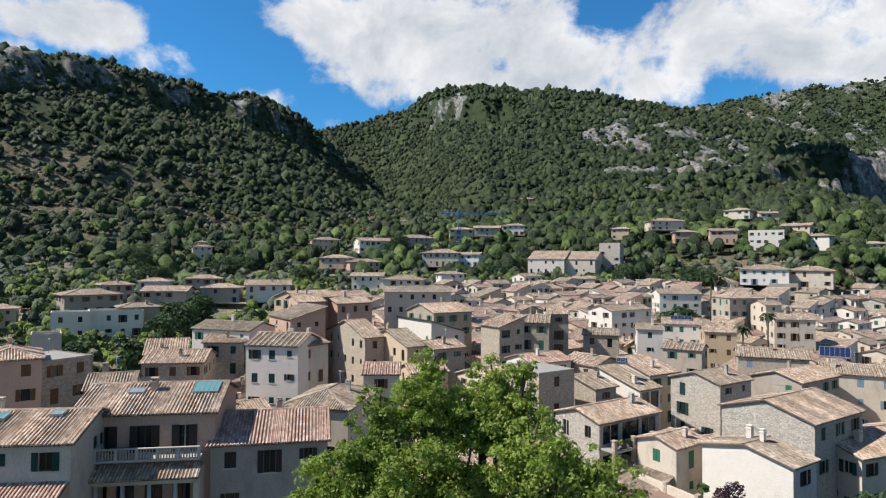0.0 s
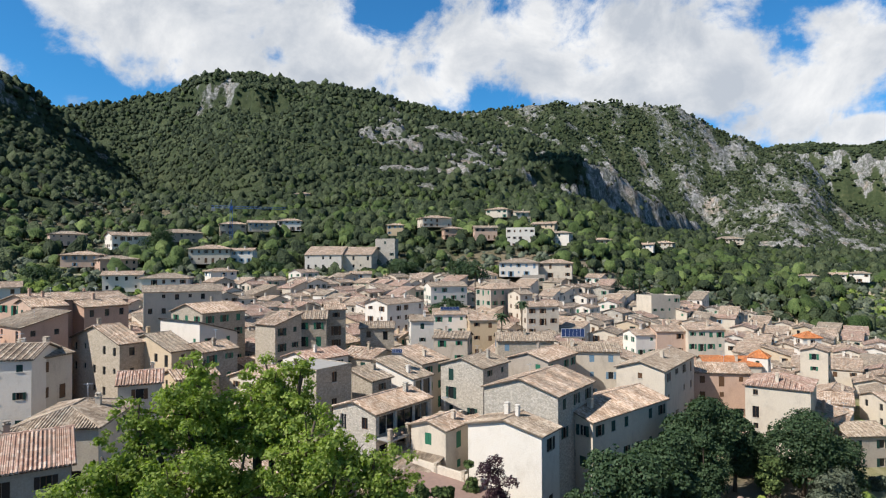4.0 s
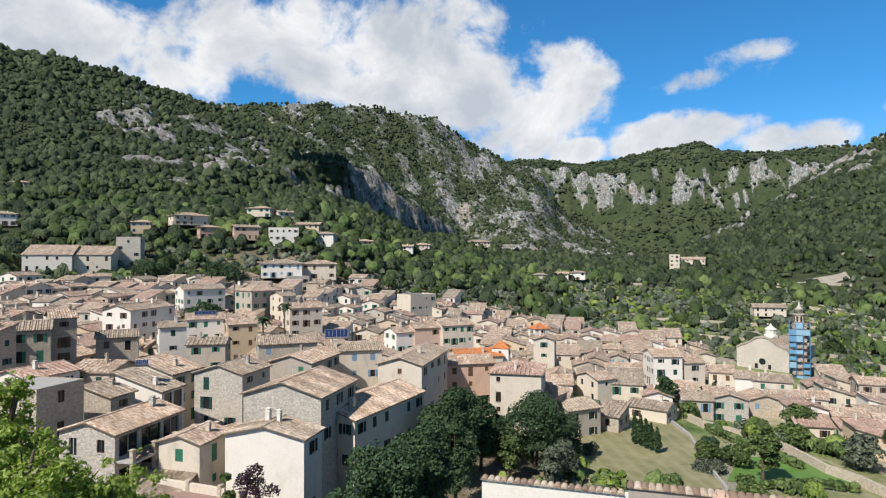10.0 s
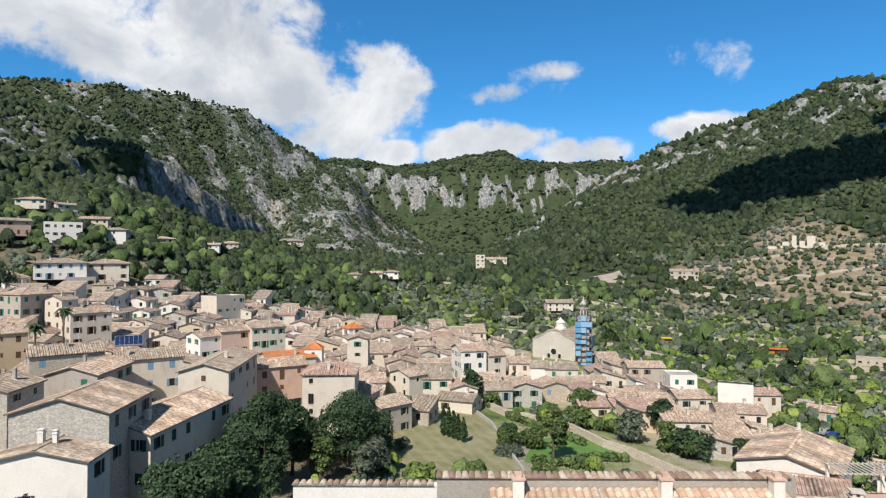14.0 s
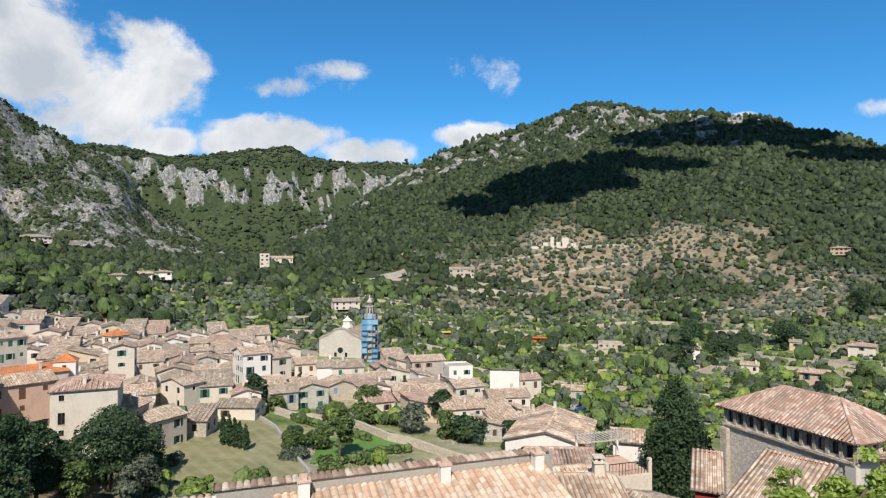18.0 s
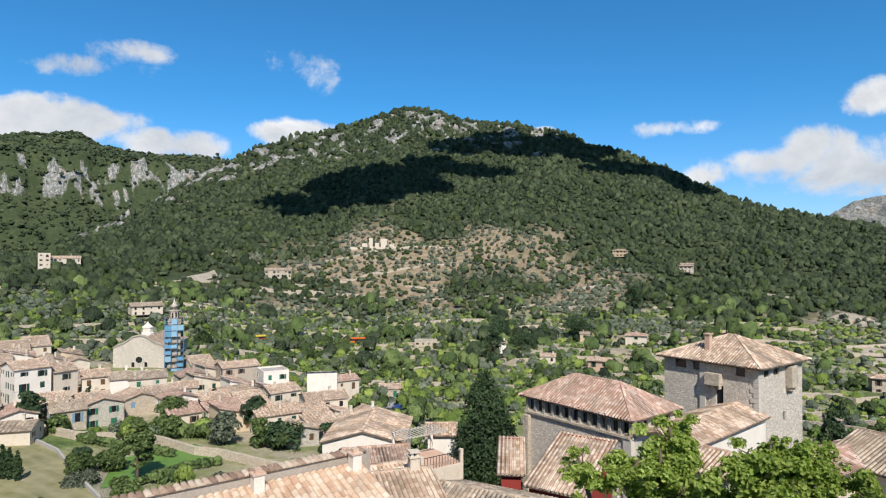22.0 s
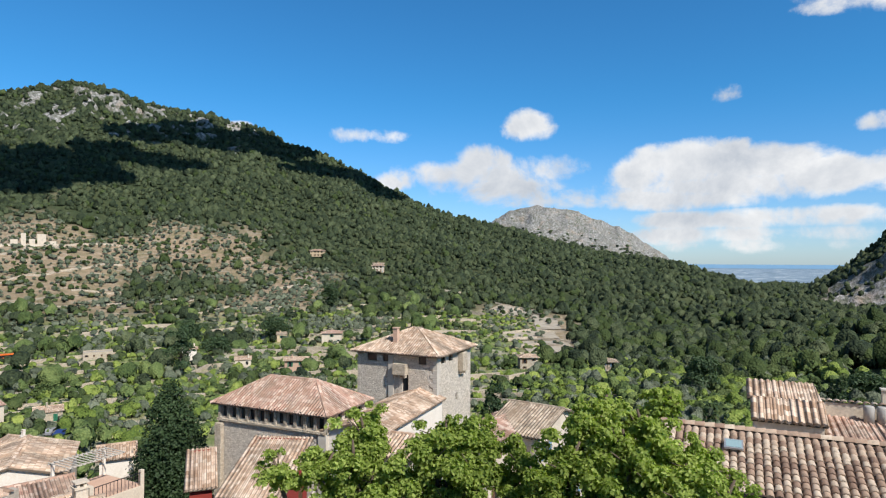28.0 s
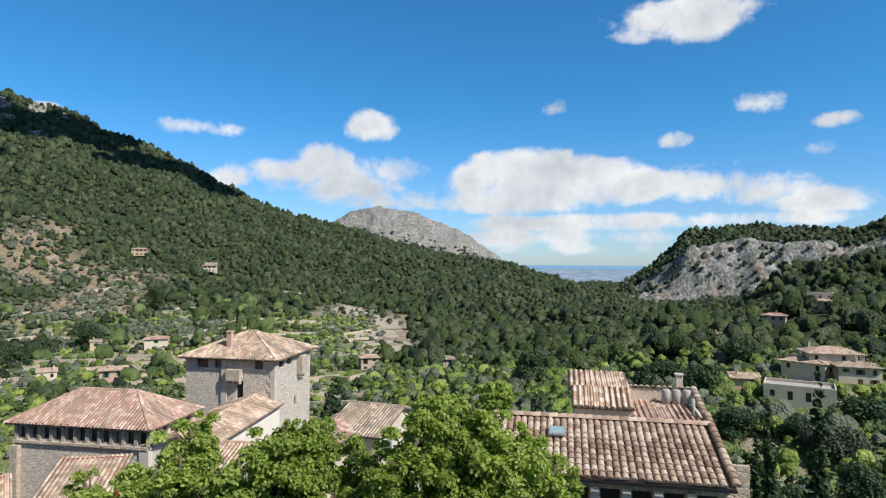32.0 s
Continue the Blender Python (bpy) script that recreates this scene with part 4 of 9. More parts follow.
    x, y, z, r = x[keep], y[keep], z[keep], r[keep]
    vis = seen_from_above(x, y, z, 9.0)
    x, y, z, r = x[vis], y[vis], z[vis], r[vis]
    size = np.random.default_rng(17).uniform(3.0, 6.0, len(x)) * (0.6 + r / 3000)
    crowns("mountain_scrub", np.column_stack([x, y, z + size * 0.3]), size, np.full(len(x), 0.75), M_PINE, 18, 1, "dark scrub and pines on distant limestone slopes", "scrub")


# ---- houses ----
HOUSES = []          # plan circles of what is built: x, y, radius
WALLS = (M_CREAM, M_STONE_GREY, M_STONE_WARM, M_WHITE, M_CREAM, M_WHITE, M_OCHRE, M_CREAM)


def facade(origin, along, length, height, holes, thick, out):
    """Adds to out (verts, faces) a wall face with openings cut through its depth. along: unit vector; the outward side is along x up."""
    us = sorted({0.0, length, *[h[0] for h in holes], *[h[1] for h in holes]})
    vs = sorted({0.0, height, *[h[2] for h in holes], *[h[3] for h in holes]})
    verts, faces = out
    inward = Vector((-along.y, along.x, 0))
    for u0, u1 in zip(us, us[1:]):
        for v0, v1 in zip(vs, vs[1:]):
            if any(h[0] - 1e-6 <= u0 and u1 <= h[1] + 1e-6 and h[2] - 1e-6 <= v0 and v1 <= h[3] + 1e-6 for h in holes):
                continue
            k = len(verts)
            for u, v in ((u0, v0), (u1, v0), (u1, v1), (u0, v1)):
                verts.append(origin + along * u + Vector((0, 0, v)))
            faces.append((k, k + 1, k + 2, k + 3))
    for u0, u1, v0, v1 in [h[:4] for h in holes]:
        k = len(verts)
        for u, v in ((u0, v0), (u1, v0), (u1, v1), (u0, v1)):
            verts.append(origin + along * u + Vector((0, 0, v)))
        for u, v in ((u0, v0), (u1, v0), (u1, v1), (u0, v1)):
            verts.append(origin + along * u + Vector((0, 0, v)) + inward * thick)
        for a in range(4):
            b = (a + 1) % 4
            faces.append((k + a, k + 4 + a, k + 4 + b, k + b))


def tile_plane(eave0, eave1, ridge1, ridge0, wave, out, thick=0.14):
    """One slope of a roof from the eave (left to right from outside) up to the ridge; corrugated with barrel tiles if wave is given."""
    verts, faces, uvs = out
    along = eave1 - eave0
    length = along.length
    up = ((ridge0 + ridge1) - (eave0 + eave1)) / 2
    along.normalize()
    rise = up - along * up.dot(along)
    run = max(rise.length, 0.01)
    rise = rise / run
    normal = along.cross(rise).normalized()
    # the slope's left and right edges, as offsets along the eave at the top
    l_top, r_top = (ridge0 - eave0).dot(along), (ridge1 - eave0).dot(along)

    def at(u, v, h):
        """u, v: along the eave and up the slope, in metres."""
        return eave0 + along * u + rise * v + normal * h

    def limits(u):
        top = run
        if l_top > 0.05 and u < l_top:
            top = min(top, run * u / l_top)
        if r_top < length - 0.05 and u > r_top:
            top = min(top, run * (length - u) / (length - r_top))
        return max(top, 0.0)

    if wave:
        cols = max(2, round(length / wave))
        segs = 4 if wave < 0.4 else 3
        us = [length * i / (cols * segs) for i in range(cols * segs + 1)]
        hs = [wave * 0.3 * math.sin(math.pi * (i % segs) / segs) if i % segs else 0.0 for i in range(cols * segs + 1)]
    else:
        us = sorted({0.0, length, *[u for u in (l_top, r_top) if 0.05 < u < length - 0.05]})
        hs = [0.0] * len(us)
    k = len(verts)
    for u, h in zip(us, hs):
        t = limits(u)
        verts += [at(u, 0, h - thick), at(u, 0, h), at(u, t, h if t > 0.3 else 0.0)]
    for i in range(len(us) - 1):
        a, b = k + 3 * i, k + 3 * i + 3
        v0, v1 = limits(us[i]), limits(us[i + 1])
        faces += [(a, b, b + 1, a + 1), (a + 1, b + 1, b + 2, a + 2)]
        uvs += [[(us[i], 0.36), (us[i + 1], 0.36), (us[i + 1], 0.4), (us[i], 0.4)], [(us[i], 50.0), (us[i + 1], 50.0), (us[i + 1], 50 - v1), (us[i], 50 - v0)]]
    # underside and verge edges
    k = len(verts)
    verts += [at(0, 0, -thick), at(length, 0, -thick), at(r_top, run, -thick), at(l_top, run, -thick), at(0, 0, 0), at(l_top, run, 0), at(length, 0, 0), at(r_top, run, 0)]
    faces += [(k + 3, k + 2, k + 1, k), (k, k + 4, k + 5, k + 3), (k + 1, k + 2, k + 7, k + 6)]
    uvs += [[(0, 0.4)] * 4] * 3


def roof_of(kind, w, d, h, pitch, over, wave, mat, parent, name="roof", label=""):
    """Tiled roof over a body w x d whose eaves are at height h, in the parent's axes."""
    out = ([], [], [])
    x, y = w / 2 + over, d / 2 + over
    V = Vector
    low = h - over * pitch
    caps = []
    if kind == "gx":      # ridge along x
        top = h + pitch * d / 2
        tile_plane(V((-x, -y, low)), V((x, -y, low)), V((x, 0, top)), V((-x, 0, top)), wave, out)
        tile_plane(V((x, y, low)), V((-x, y, low)), V((-x, 0, top)), V((x, 0, top)), wave, out)
        caps.append((V((-x, 0, top)), V((x, 0, top))))
    elif kind == "gy":
        top = h + pitch * w / 2
        tile_plane(V((-x, y, low)), V((-x, -y, low)), V((0, -y, top)), V((0, y, top)), wave, out)
        tile_plane(V((x, -y, low)), V((x, y, low)), V((0, y, top)), V((0, -y, top)), wave, out)
        caps.append((V((0, -y, top)), V((0, y, top))))
    elif kind == "hip":
        m = min(x, y)
        top = low + pitch * m
        rx, ry = max(x - m, 0.0), max(y - m, 0.0)
        a, b, c, e = V((-x, -y, low)), V((x, -y, low)), V((x, y, low)), V((-x, y, low))
        p, q, r, s = V((-rx, -ry, top)), V((rx, -ry, top)), V((rx, ry, top)), V((-rx, ry, top))
        for e0, e1, r1, r0 in ((a, b, q, p), (b, c, r, q), (c, e, s, r), (e, a, p, s)):
            tile_plane(e0, e1, r1, r0, wave, out)
        caps += [(a, p), (b, q), (c, r), (e, s), (p, r)]
    else:                 # single slope; the letter says which side is low: f front, b back, l left, r right
        side = kind[-1]
        run_ = d if side in "fb" else w
        top = h + pitch * run_
        if side == "f":
            tile_plane(V((-x, -y, low)), V((x, -y, low)), V((x, y, top)), V((-x, y, top)), wave, out)
        elif side == "b":
            tile_plane(V((x, y, low)), V((-x, y, low)), V((-x, -y, top)), V((x, -y, top)), wave, out)
        elif side == "l":
            tile_plane(V((-x, y, low)), V((-x, -y, low)), V((x, -y, top)), V((x, y, top)), wave, out)
        else:
            tile_plane(V((x, -y, low)), V((x, y, low)), V((-x, y, top)), V((-x, -y, top)), wave, out)
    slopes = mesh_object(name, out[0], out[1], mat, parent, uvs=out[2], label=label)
    bm = bmesh.new()
    bm.from_mesh(slopes.data)
    bmesh.ops.remove_doubles(bm, verts=bm.verts[:], dist=0.002)
    bm.to_mesh(slopes.data)
    bm.free()
    verts, faces, uvs = [], [], []
    for p, q in caps:     # ridge tiles: a low half round along each ridge and hip
        way = q - p
        if way.length < 0.3:
            continue
        side = way.cross(V((0, 0, 1))).normalized() * 0.17
        k = len(verts)
        for e in (p, q):
            verts += [e - side + V((0, 0, -0.03)), e - side * 0.6 + V((0, 0, 0.12)), e + side * 0.6 + V((0, 0, 0.12)), e + side + V((0, 0, -0.03))]
        for i in range(3):
            faces.append((k + i, k + i + 1, k + 5 + i, k + 4 + i))
            uvs.append([(0.14 + 0.28 * i, 0), (0.14 + 0.28 * i, 0), (0.14 + 0.28 * i, way.length), (0.14 + 0.28 * i, way.length)])
    if verts:
        mesh_object("ridge", verts, faces, mat, parent, uvs=uvs)
    return slopes


def chimney(parent, x, y, z, tall=1.1, wide=0.5, mat=None):
    boxes("chimney", [(x - wide / 2, y - wide / 2, z - 0.8, x + wide / 2, y + wide / 2, z + tall), (x - wide / 2 - 0.07, y - wide / 2 - 0.07, z + tall, x + wide / 2 + 0.07, y + wide / 2 + 0.07, z + tall + 0.1),
                      (x - wide / 2 + 0.05, y - wide / 2 + 0.05, z + tall + 0.1, x - 0.08, y + wide / 2 - 0.05, z + tall + 0.3), (x + 0.08, y - wide / 2 + 0.05, z + tall + 0.1, x + wide / 2 - 0.05, y + wide / 2 - 0.05, z + tall + 0.3),
                      (x - wide / 2 - 0.04, y - wide / 2 - 0.04, z + tall + 0.3, x + wide / 2 + 0.04, y + wide / 2 + 0.04, z + tall + 0.38)], mat or M_CREAM, parent)


def window(parent, origin, along, hole, shut, fine, rng):
    """A window or door in its opening: recessed pane, frame, and shutters folded back or closed."""
    u0, u1, v0, v1 = hole[:4]
    inward = Vector((-along.y, along.x, 0))

    def slab(items, name, mat, par):
        verts, faces = [], []
        for a0, a1, b0, b1, c0, c1 in items:
            k = len(verts)
            for c in (c0, c1):
                for a, b in ((a0, b0), (a1, b0), (a1, b1), (a0, b1)):
                    verts.append(origin + along * a + Vector((0, 0, b)) + inward * c)
            faces += [(k, k + 1, k + 2, k + 3), (k + 7, k + 6, k + 5, k + 4), (k, k + 4, k + 5, k + 1), (k + 1, k + 5, k + 6, k + 2), (k + 2, k + 6, k + 7, k + 3), (k + 3, k + 7, k + 4, k)]
        return mesh_object(name, verts, faces, mat, par)

    leaves, c0, c1 = [], 0.0, 0.0
    mid, t = (u0 + u1) / 2, 0.06
    if shut is not None:
        half = (u1 - u0) / 2
        if rng.random() < 0.45:   # closed
            leaves = [(u0 + 0.01, mid - 0.01, v0, v1), (mid + 0.01, u1 - 0.01, v0, v1)]
            c0, c1 = 0.02, 0.07
        else:
            leaves = [(u0 - half, u0 - 0.02, v0, v1), (u1 + 0.02, u1 + half, v0, v1)]
            c0, c1 = -0.06, -0.008
    if not fine:
        items = [(u0, u1, v0, v1, 0.17, 0.2)] + [(*q, c0, c1) for q in leaves]
        ob = slab(items, "window", M_GLASS, parent)
        if leaves:
            ob.data.materials.append(shut)
            ob.data.polygons.foreach_set("material_index", [0] * 6 + [1] * (6 * len(leaves)))
        return
    pane = slab([(u0, u1, v0, v1, 0.17, 0.2)], "window", M_GLASS, parent)
    slab([(u0, u0 + t, v0, v1, 0.1, 0.17), (u1 - t, u1, v0, v1, 0.1, 0.17), (mid - t / 2, mid + t / 2, v0, v1, 0.1, 0.17), (u0 + t, u1 - t, v1 - t, v1, 0.1, 0.17), (u0 + t, u1 - t, v0, v0 + t, 0.1, 0.17)],
         "frame", M_BROWN if rng.random() < 0.6 else M_FRAME, pane)
    slab([(u0 - 0.1, u1 + 0.1, v0 - 0.1, v0, -0.08, 0.1)], "sill", M_FRAME, pane)
    for a0, a1, b0, b1 in leaves:   # louvred leaf: a raised rim and slats
        items = [(a0, a1, b0, b1, c0 + 0.02, c1), (a0, a0 + 0.06, b0, b1, c0, c0 + 0.02), (a1 - 0.06, a1, b0, b1, c0, c0 + 0.02)]
        n = max(3, int((b1 - b0) / 0.16))
        items += [(a0 + 0.06, a1 - 0.06, b0 + (b1 - b0) * i / n + 0.02, b0 + (b1 - b0) * (i + 0.6) / n + 0.02, c0, c0 + 0.02) for i in range(n)]
        slab(items, "shutter", shut, pane)


def layout(length, height, rng, fine, cols=None, rows=None, dense=0.82):
    """Openings of one face: (u0, u1, v0, v1)."""
    rows = rows or max(1, round(height / 3.1))
    cols = max(0, int(length / 2.9)) if cols is None else cols
    holes = []
    if not cols:
        return holes
    gap = length / cols
    for r in range(rows):
        top = height - 0.75 - r * height / rows
        for c in range(cols):
            if rng.random() > dense:
                continue
            wide, tall = (0.95, 1.35) if rng.random() < 0.7 else (0.75, 0.9)
            if r == rows - 1 and rows > 1 and rng.random() < 0.35:
                wide, tall = 1.2, min(2.2, top - 0.05)
            if rng.random() < 0.15:
                wide, tall = 1.0, 1.9
            mid = gap * (c + 0.5)
            if top - tall < 0.05 or wide > gap - 0.1:
                continue
            holes.append((mid - wide / 2, mid + wide / 2, top - tall, top))
    return holes


def house(x, y, w, d, top, turn=34.0, roof="gx", wall=None, tile=None, shut=None, seed=1, low=None, wave=None, fine=False, pitch=0.3, over=0.35,
          cols=(None, None, None, None), rows=None, dense=0.82, chimneys=1, label="", holes=None, name="house", group="houses of the town", flat_rim=True, category="house"):
    """A house with its centre, plan size, height of the eaves over the sea of the plan, and turn. Faces: front, right, back, left."""
    rng = random.Random(seed)
    g = low if low is not None else ground_at(x, y) - 0.4
    h = max(top - g, 2.6)
    wall = wall or WALLS[rng.randrange(len(WALLS))]
    tile = tile or (M_TILE, M_TILE, M_TILE_DARK)[rng.randrange(3)]
    if shut is None:
        shut = (M_GREEN, M_BROWN, M_DARKGREEN, None, M_BROWN, M_BLUE)[rng.randrange(6)]
    shut = None if shut == "none" else shut
    HOUSES.append((x, y, math.hypot(w, d) / 2))
    words = {"gx": "gabled", "gy": "gabled", "hip": "hipped", "flat": "flat-roofed"}.get(roof, "lean-to roofed")
    tone = {"cream_render": "cream rendered", "white_render": "whitewashed", "grey_render": "grey rendered", "pink_render": "pink rendered", "ochre_render": "ochre rendered"}.get(wall.name, "rough stone")
    ob = thing(name, (x, y, g), turn, label or f"{tone} {words} village house with weathered clay tiles", category, group)
    V = Vector
    spots = (V((-w / 2, -d / 2, 0)), V((w / 2, -d / 2, 0)), V((w / 2, d / 2, 0)), V((-w / 2, d / 2, 0)))
    ways = (V((1, 0, 0)), V((0, 1, 0)), V((-1, 0, 0)), V((0, -1, 0)))
    lens = (w, d, w, d)
    out = ([], [])
    cut = []
    body_h = min(h, 14.0)
    eye = ob.matrix_world.inverted() @ V(EYE)
    for k in range(4):
        n = V((ways[k].y, -ways[k].x, 0))
        faces_eye = (eye - spots[k]).dot(n) > 0
        if holes is not None and k in holes:
            cuts = [(a, b, h - c, h - e) for a, b, c, e in holes[k]]     # given from the eave down: top first is e
        elif faces_eye or fine:
            cuts = [(a, b, h - body_h + c, h - body_h + e) for a, b, c, e in layout(lens[k], body_h, rng, fine, cols[k], rows, dense)]
        else:
            cuts = []
        cut.append(cuts)
        facade(spots[k], ways[k], lens[k], h, cuts, 0.2, out)
    verts, faces = out
    # gables and upper edges
    k = len(verts)
    rise = pitch * (d if roof == "gx" else w) / 2
    c = [V((-w / 2, -d / 2, h)), V((w / 2, -d / 2, h)), V((w / 2, d / 2, h)), V((-w / 2, d / 2, h))]
    if roof == "gx":
        verts += [c[1], c[2], V((w / 2, 0, h + rise)), c[3], c[0], V((-w / 2, 0, h + rise))]
        faces += [(k, k + 1, k + 2), (k + 3, k + 4, k + 5)]
    elif roof == "gy":
        verts += [c[0], c[1], V((0, -d / 2, h + rise)), c[2], c[3], V((0, d / 2, h + rise))]
        faces += [(k, k + 1, k + 2), (k + 3, k + 4, k + 5)]
    elif roof.startswith("shed"):
        side = roof[-1]
        t = pitch * (d if side in "fb" else w)
        hs = {"f": (0, 0, t, t), "b": (t, t, 0, 0), "l": (0, t, t, 0), "r": (t, 0, 0, t)}[side]
        e = [c[i] + V((0, 0, hs[i])) for i in range(4)]
        for i in range(4):
            j = (i + 1) % 4
            k = len(verts)
            verts += [c[i], c[j], e[j], e[i]]
            faces.append((k, k + 1, k + 2, k + 3))
    body = mesh_object("wall", verts, faces, wall, ob).data
    bm = bmesh.new()
    bm.from_mesh(body)
    bmesh.ops.remove_doubles(bm, verts=bm.verts[:], dist=0.001)
    bm.to_mesh(body)
    bm.free()
    for k in range(4):
        for hole in cut[k]:
            window(ob, spots[k], ways[k], hole, shut, fine, rng)
    if roof == "flat":
        boxes("roof", [(-w / 2 + 0.2, -d / 2 + 0.2, h - 0.3, w / 2 - 0.2, d / 2 - 0.2, h - 0.1)], M_CONCRETE, ob)
        if flat_rim:
            boxes("parapet", [(-w / 2, -d / 2, h, w / 2, -d / 2 + 0.2, h + 0.5), (-w / 2, d / 2 - 0.2, h, w / 2, d / 2, h + 0.5), (-w / 2, -d / 2 + 0.2, h, -w / 2 + 0.2, d / 2 - 0.2, h + 0.5),
                              (w / 2 - 0.2, -d / 2 + 0.2, h, w / 2, d / 2 - 0.2, h + 0.5)], wall, ob)
    else:
        if wave is None:
            r = math.hypot(x, y)
            wave = 0.3 if r < 90 else 0.42 if r < 150 else None
        roof_of(roof, w, d, h, pitch, over, wave, tile, ob)
        for _ in range(chimneys):
            cx, cy = rng.uniform(-0.35, 0.35) * w, rng.uniform(-0.3, 0.3) * d
            z = h + (rise - pitch * abs(cy) if roof == "gx" else rise - pitch * abs(cx) if roof == "gy" else 0.5)
            chimney(ob, cx, cy, z, rng.uniform(0.7, 1.2), rng.uniform(0.4, 0.6), wall)
    return ob

# the old houses of the near quarter, then those up the slopes
house(-25.5, 56.05, 11.2, 10.0, 17.5, 9, 'gx', seed=1, wall=M_PINK, tile=M_TILE, shut="none", fine=True, low=5, cols=(3,0,0,2), rows=3, holes={0: [(1.5, 3.5, 3.3, 1.1), (4.5, 6.8, 3.3, 1.1), (7.8, 9.8, 3.3, 1.1), (1.4, 2.8, 7.8, 5.4), (3.5, 4.9, 7.8, 5.4), (5.7, 7.1, 7.8, 5.4), (7.9, 9.3, 7.8, 5.4)]})
house(-32.9, 49.0, 10.4, 9.0, 16.8, 7, 'gx', seed=2, wall=M_CREAM, shut=M_DARKGREEN, fine=True, low=5, rows=2, chimneys=1)
house(-15.7, 57.4, 9.6, 10.0, 14.8, 12, 'gx', seed=3, wall=M_GREY, tile=M_TILE_RED, shut=M_DARKWOOD, fine=True, low=4.5, rows=3)
house(-24.5, 95.2, 8.1, 9.0, 17.8, -9, 'gx', seed=4, wall=M_WHITE, shut=M_DARKGREEN, fine=True, cols=(3,0,0,0), rows=4, dense=1.0, tile=M_TILE_DARK)
house(-23.3, 97.4, 6.4, 8.0, 17.4, 56, 'gx', seed=5, wall=M_CREAM, shut=M_BROWN, fine=True, rows=4, chimneys=2)
house(-36.8, 68.9, 4.5, 7.0, 16.5, 21, 'gx', seed=6, wall=M_GREY, rows=2)
house(-51.5, 73.2, 6.0, 9.0, 18.9, 35, 'hip', seed=7, wall=M_PINK, shut=M_BROWN)
house(-50.6, 78.6, 6.3, 9.0, 18.0, 62, 'flat', seed=8, wall=M_STONE, tile=M_TILE_DARK, chimneys=0, flat_rim=False)
house(-42.4, 99.4, 9.1, 9.0, 14.5, 9, 'gx', seed=9, wall=M_STONE_WARM)
house(-39.9, 117.4, 12.7, 8.0, 17.6, -19, 'gx', seed=10, wall=M_WHITE)
house(-46.9, 104.6, 6.4, 6.0, 14.8, 20, 'shedf', seed=11, wall=M_GREY)
house(-39.5, 113.1, 7.0, 6.0, 15.7, 3, 'shedf', seed=12, wall=M_STONE)
house(-30.9, 136.8, 6.0, 9.0, 21.6, 34, 'gx', seed=13, wall=M_PINK)
house(-23.6, 149.6, 9.0, 10.0, 21.9, 34, 'gx', seed=14, wall=M_PINK)
house(-31.5, 141.5, 11.1, 9.0, 22.3, 51, 'gx', seed=15, wall=M_PINK, rows=3, fine=False)
house(-23.0, 144.4, 9.3, 9.0, 20.9, 40, 'gx', seed=16, wall=M_PINK, rows=3)
house(-28.9, 121.4, 7.0, 12.0, 19.5, 34, 'shedl', seed=17, wall=M_PINK)
house(-0.8, 137.3, 10.0, 11.0, 19.6, 34, 'gx', seed=18, wall=M_STONE)
house(-2.5, 127.6, 8.0, 13.0, 16.4, 34, 'shedr', seed=19, wall=M_WHITE)
house(-8.5, 112.1, 4.0, 14.9, 15.8, 34, 'gx', seed=20, wall=M_OCHRE, shut="none")
house(-16.7, 117.0, 4.0, 16.4, 16.8, 34, 'gx', seed=21, wall=M_STONE_WARM)
house(7.5, 99.0, 7.4, 7.0, 12.4, 34, 'gx', seed=171, wall=M_CREAM, tile=M_TILE)
house(16.5, 105.5, 8.4, 7.0, 13.8, 30, 'gx', seed=172, wall=M_WHITE, tile=M_TILE_RED)
house(26.0, 107.0, 7.6, 7.2, 13.2, 38, 'gy', seed=173, wall=M_STONE_WARM, tile=M_TILE)
house(34.5, 103.0, 7.0, 6.6, 12.4, 31, 'shedf', seed=174, wall=M_CREAM, tile=M_TILE)
house(-3.0, 99.5, 6.0, 6.4, 13.0, 20, 'gx', seed=175, wall=M_OCHRE, tile=M_TILE)
house(-8.9, 90.9, 5.0, 7.0, 14.3, 3, 'gx', seed=22, wall=M_CREAM, tile=M_TILE_RED)
house(-0.7, 109.7, 6.5, 7.0, 15.4, 34, 'gx', seed=23, wall=M_STONE)
house(-7.2, 169.7, 18.0, 9.0, 22.4, 6, 'gx', seed=24, wall=M_CREAM)
house(-12.9, 72.4, 7.8, 11.0, 14.3, -11, 'hip', seed=25, wall=M_CREAM, tile=M_TILE_DARK)
house(41.1, 72.5, 11.3, 10.5, 13.4, 34, 'gx', seed=26, wall=M_STONE_GREY, shut=M_DARKGREEN, fine=True, cols=(3,0,0,0), rows=4, dense=0.95, chimneys=0, tile=M_TILE, low=-1)
house(31.9, 62.4, 4.4, 9.3, 11.3, 34, 'gx', seed=27, wall=M_WHITE, shut=M_DARKWOOD, fine=True, cols=(1,0,0,0), rows=2, dense=1.0, chimneys=2, pitch=0.22, low=-1)
house(51.6, 73.0, 19.0, 9.0, 9.7, 22, 'gx', seed=28, wall=M_CREAM, shut=M_DARKGREEN, fine=True, rows=3, low=-2, chimneys=2)
house(74.6, 89.4, 19.5, 8.0, 11.8, 34, 'gx', seed=29, wall=M_CREAM, shut=M_BROWN, rows=4, cols=(4,0,0,1), fine=True, low=-4)
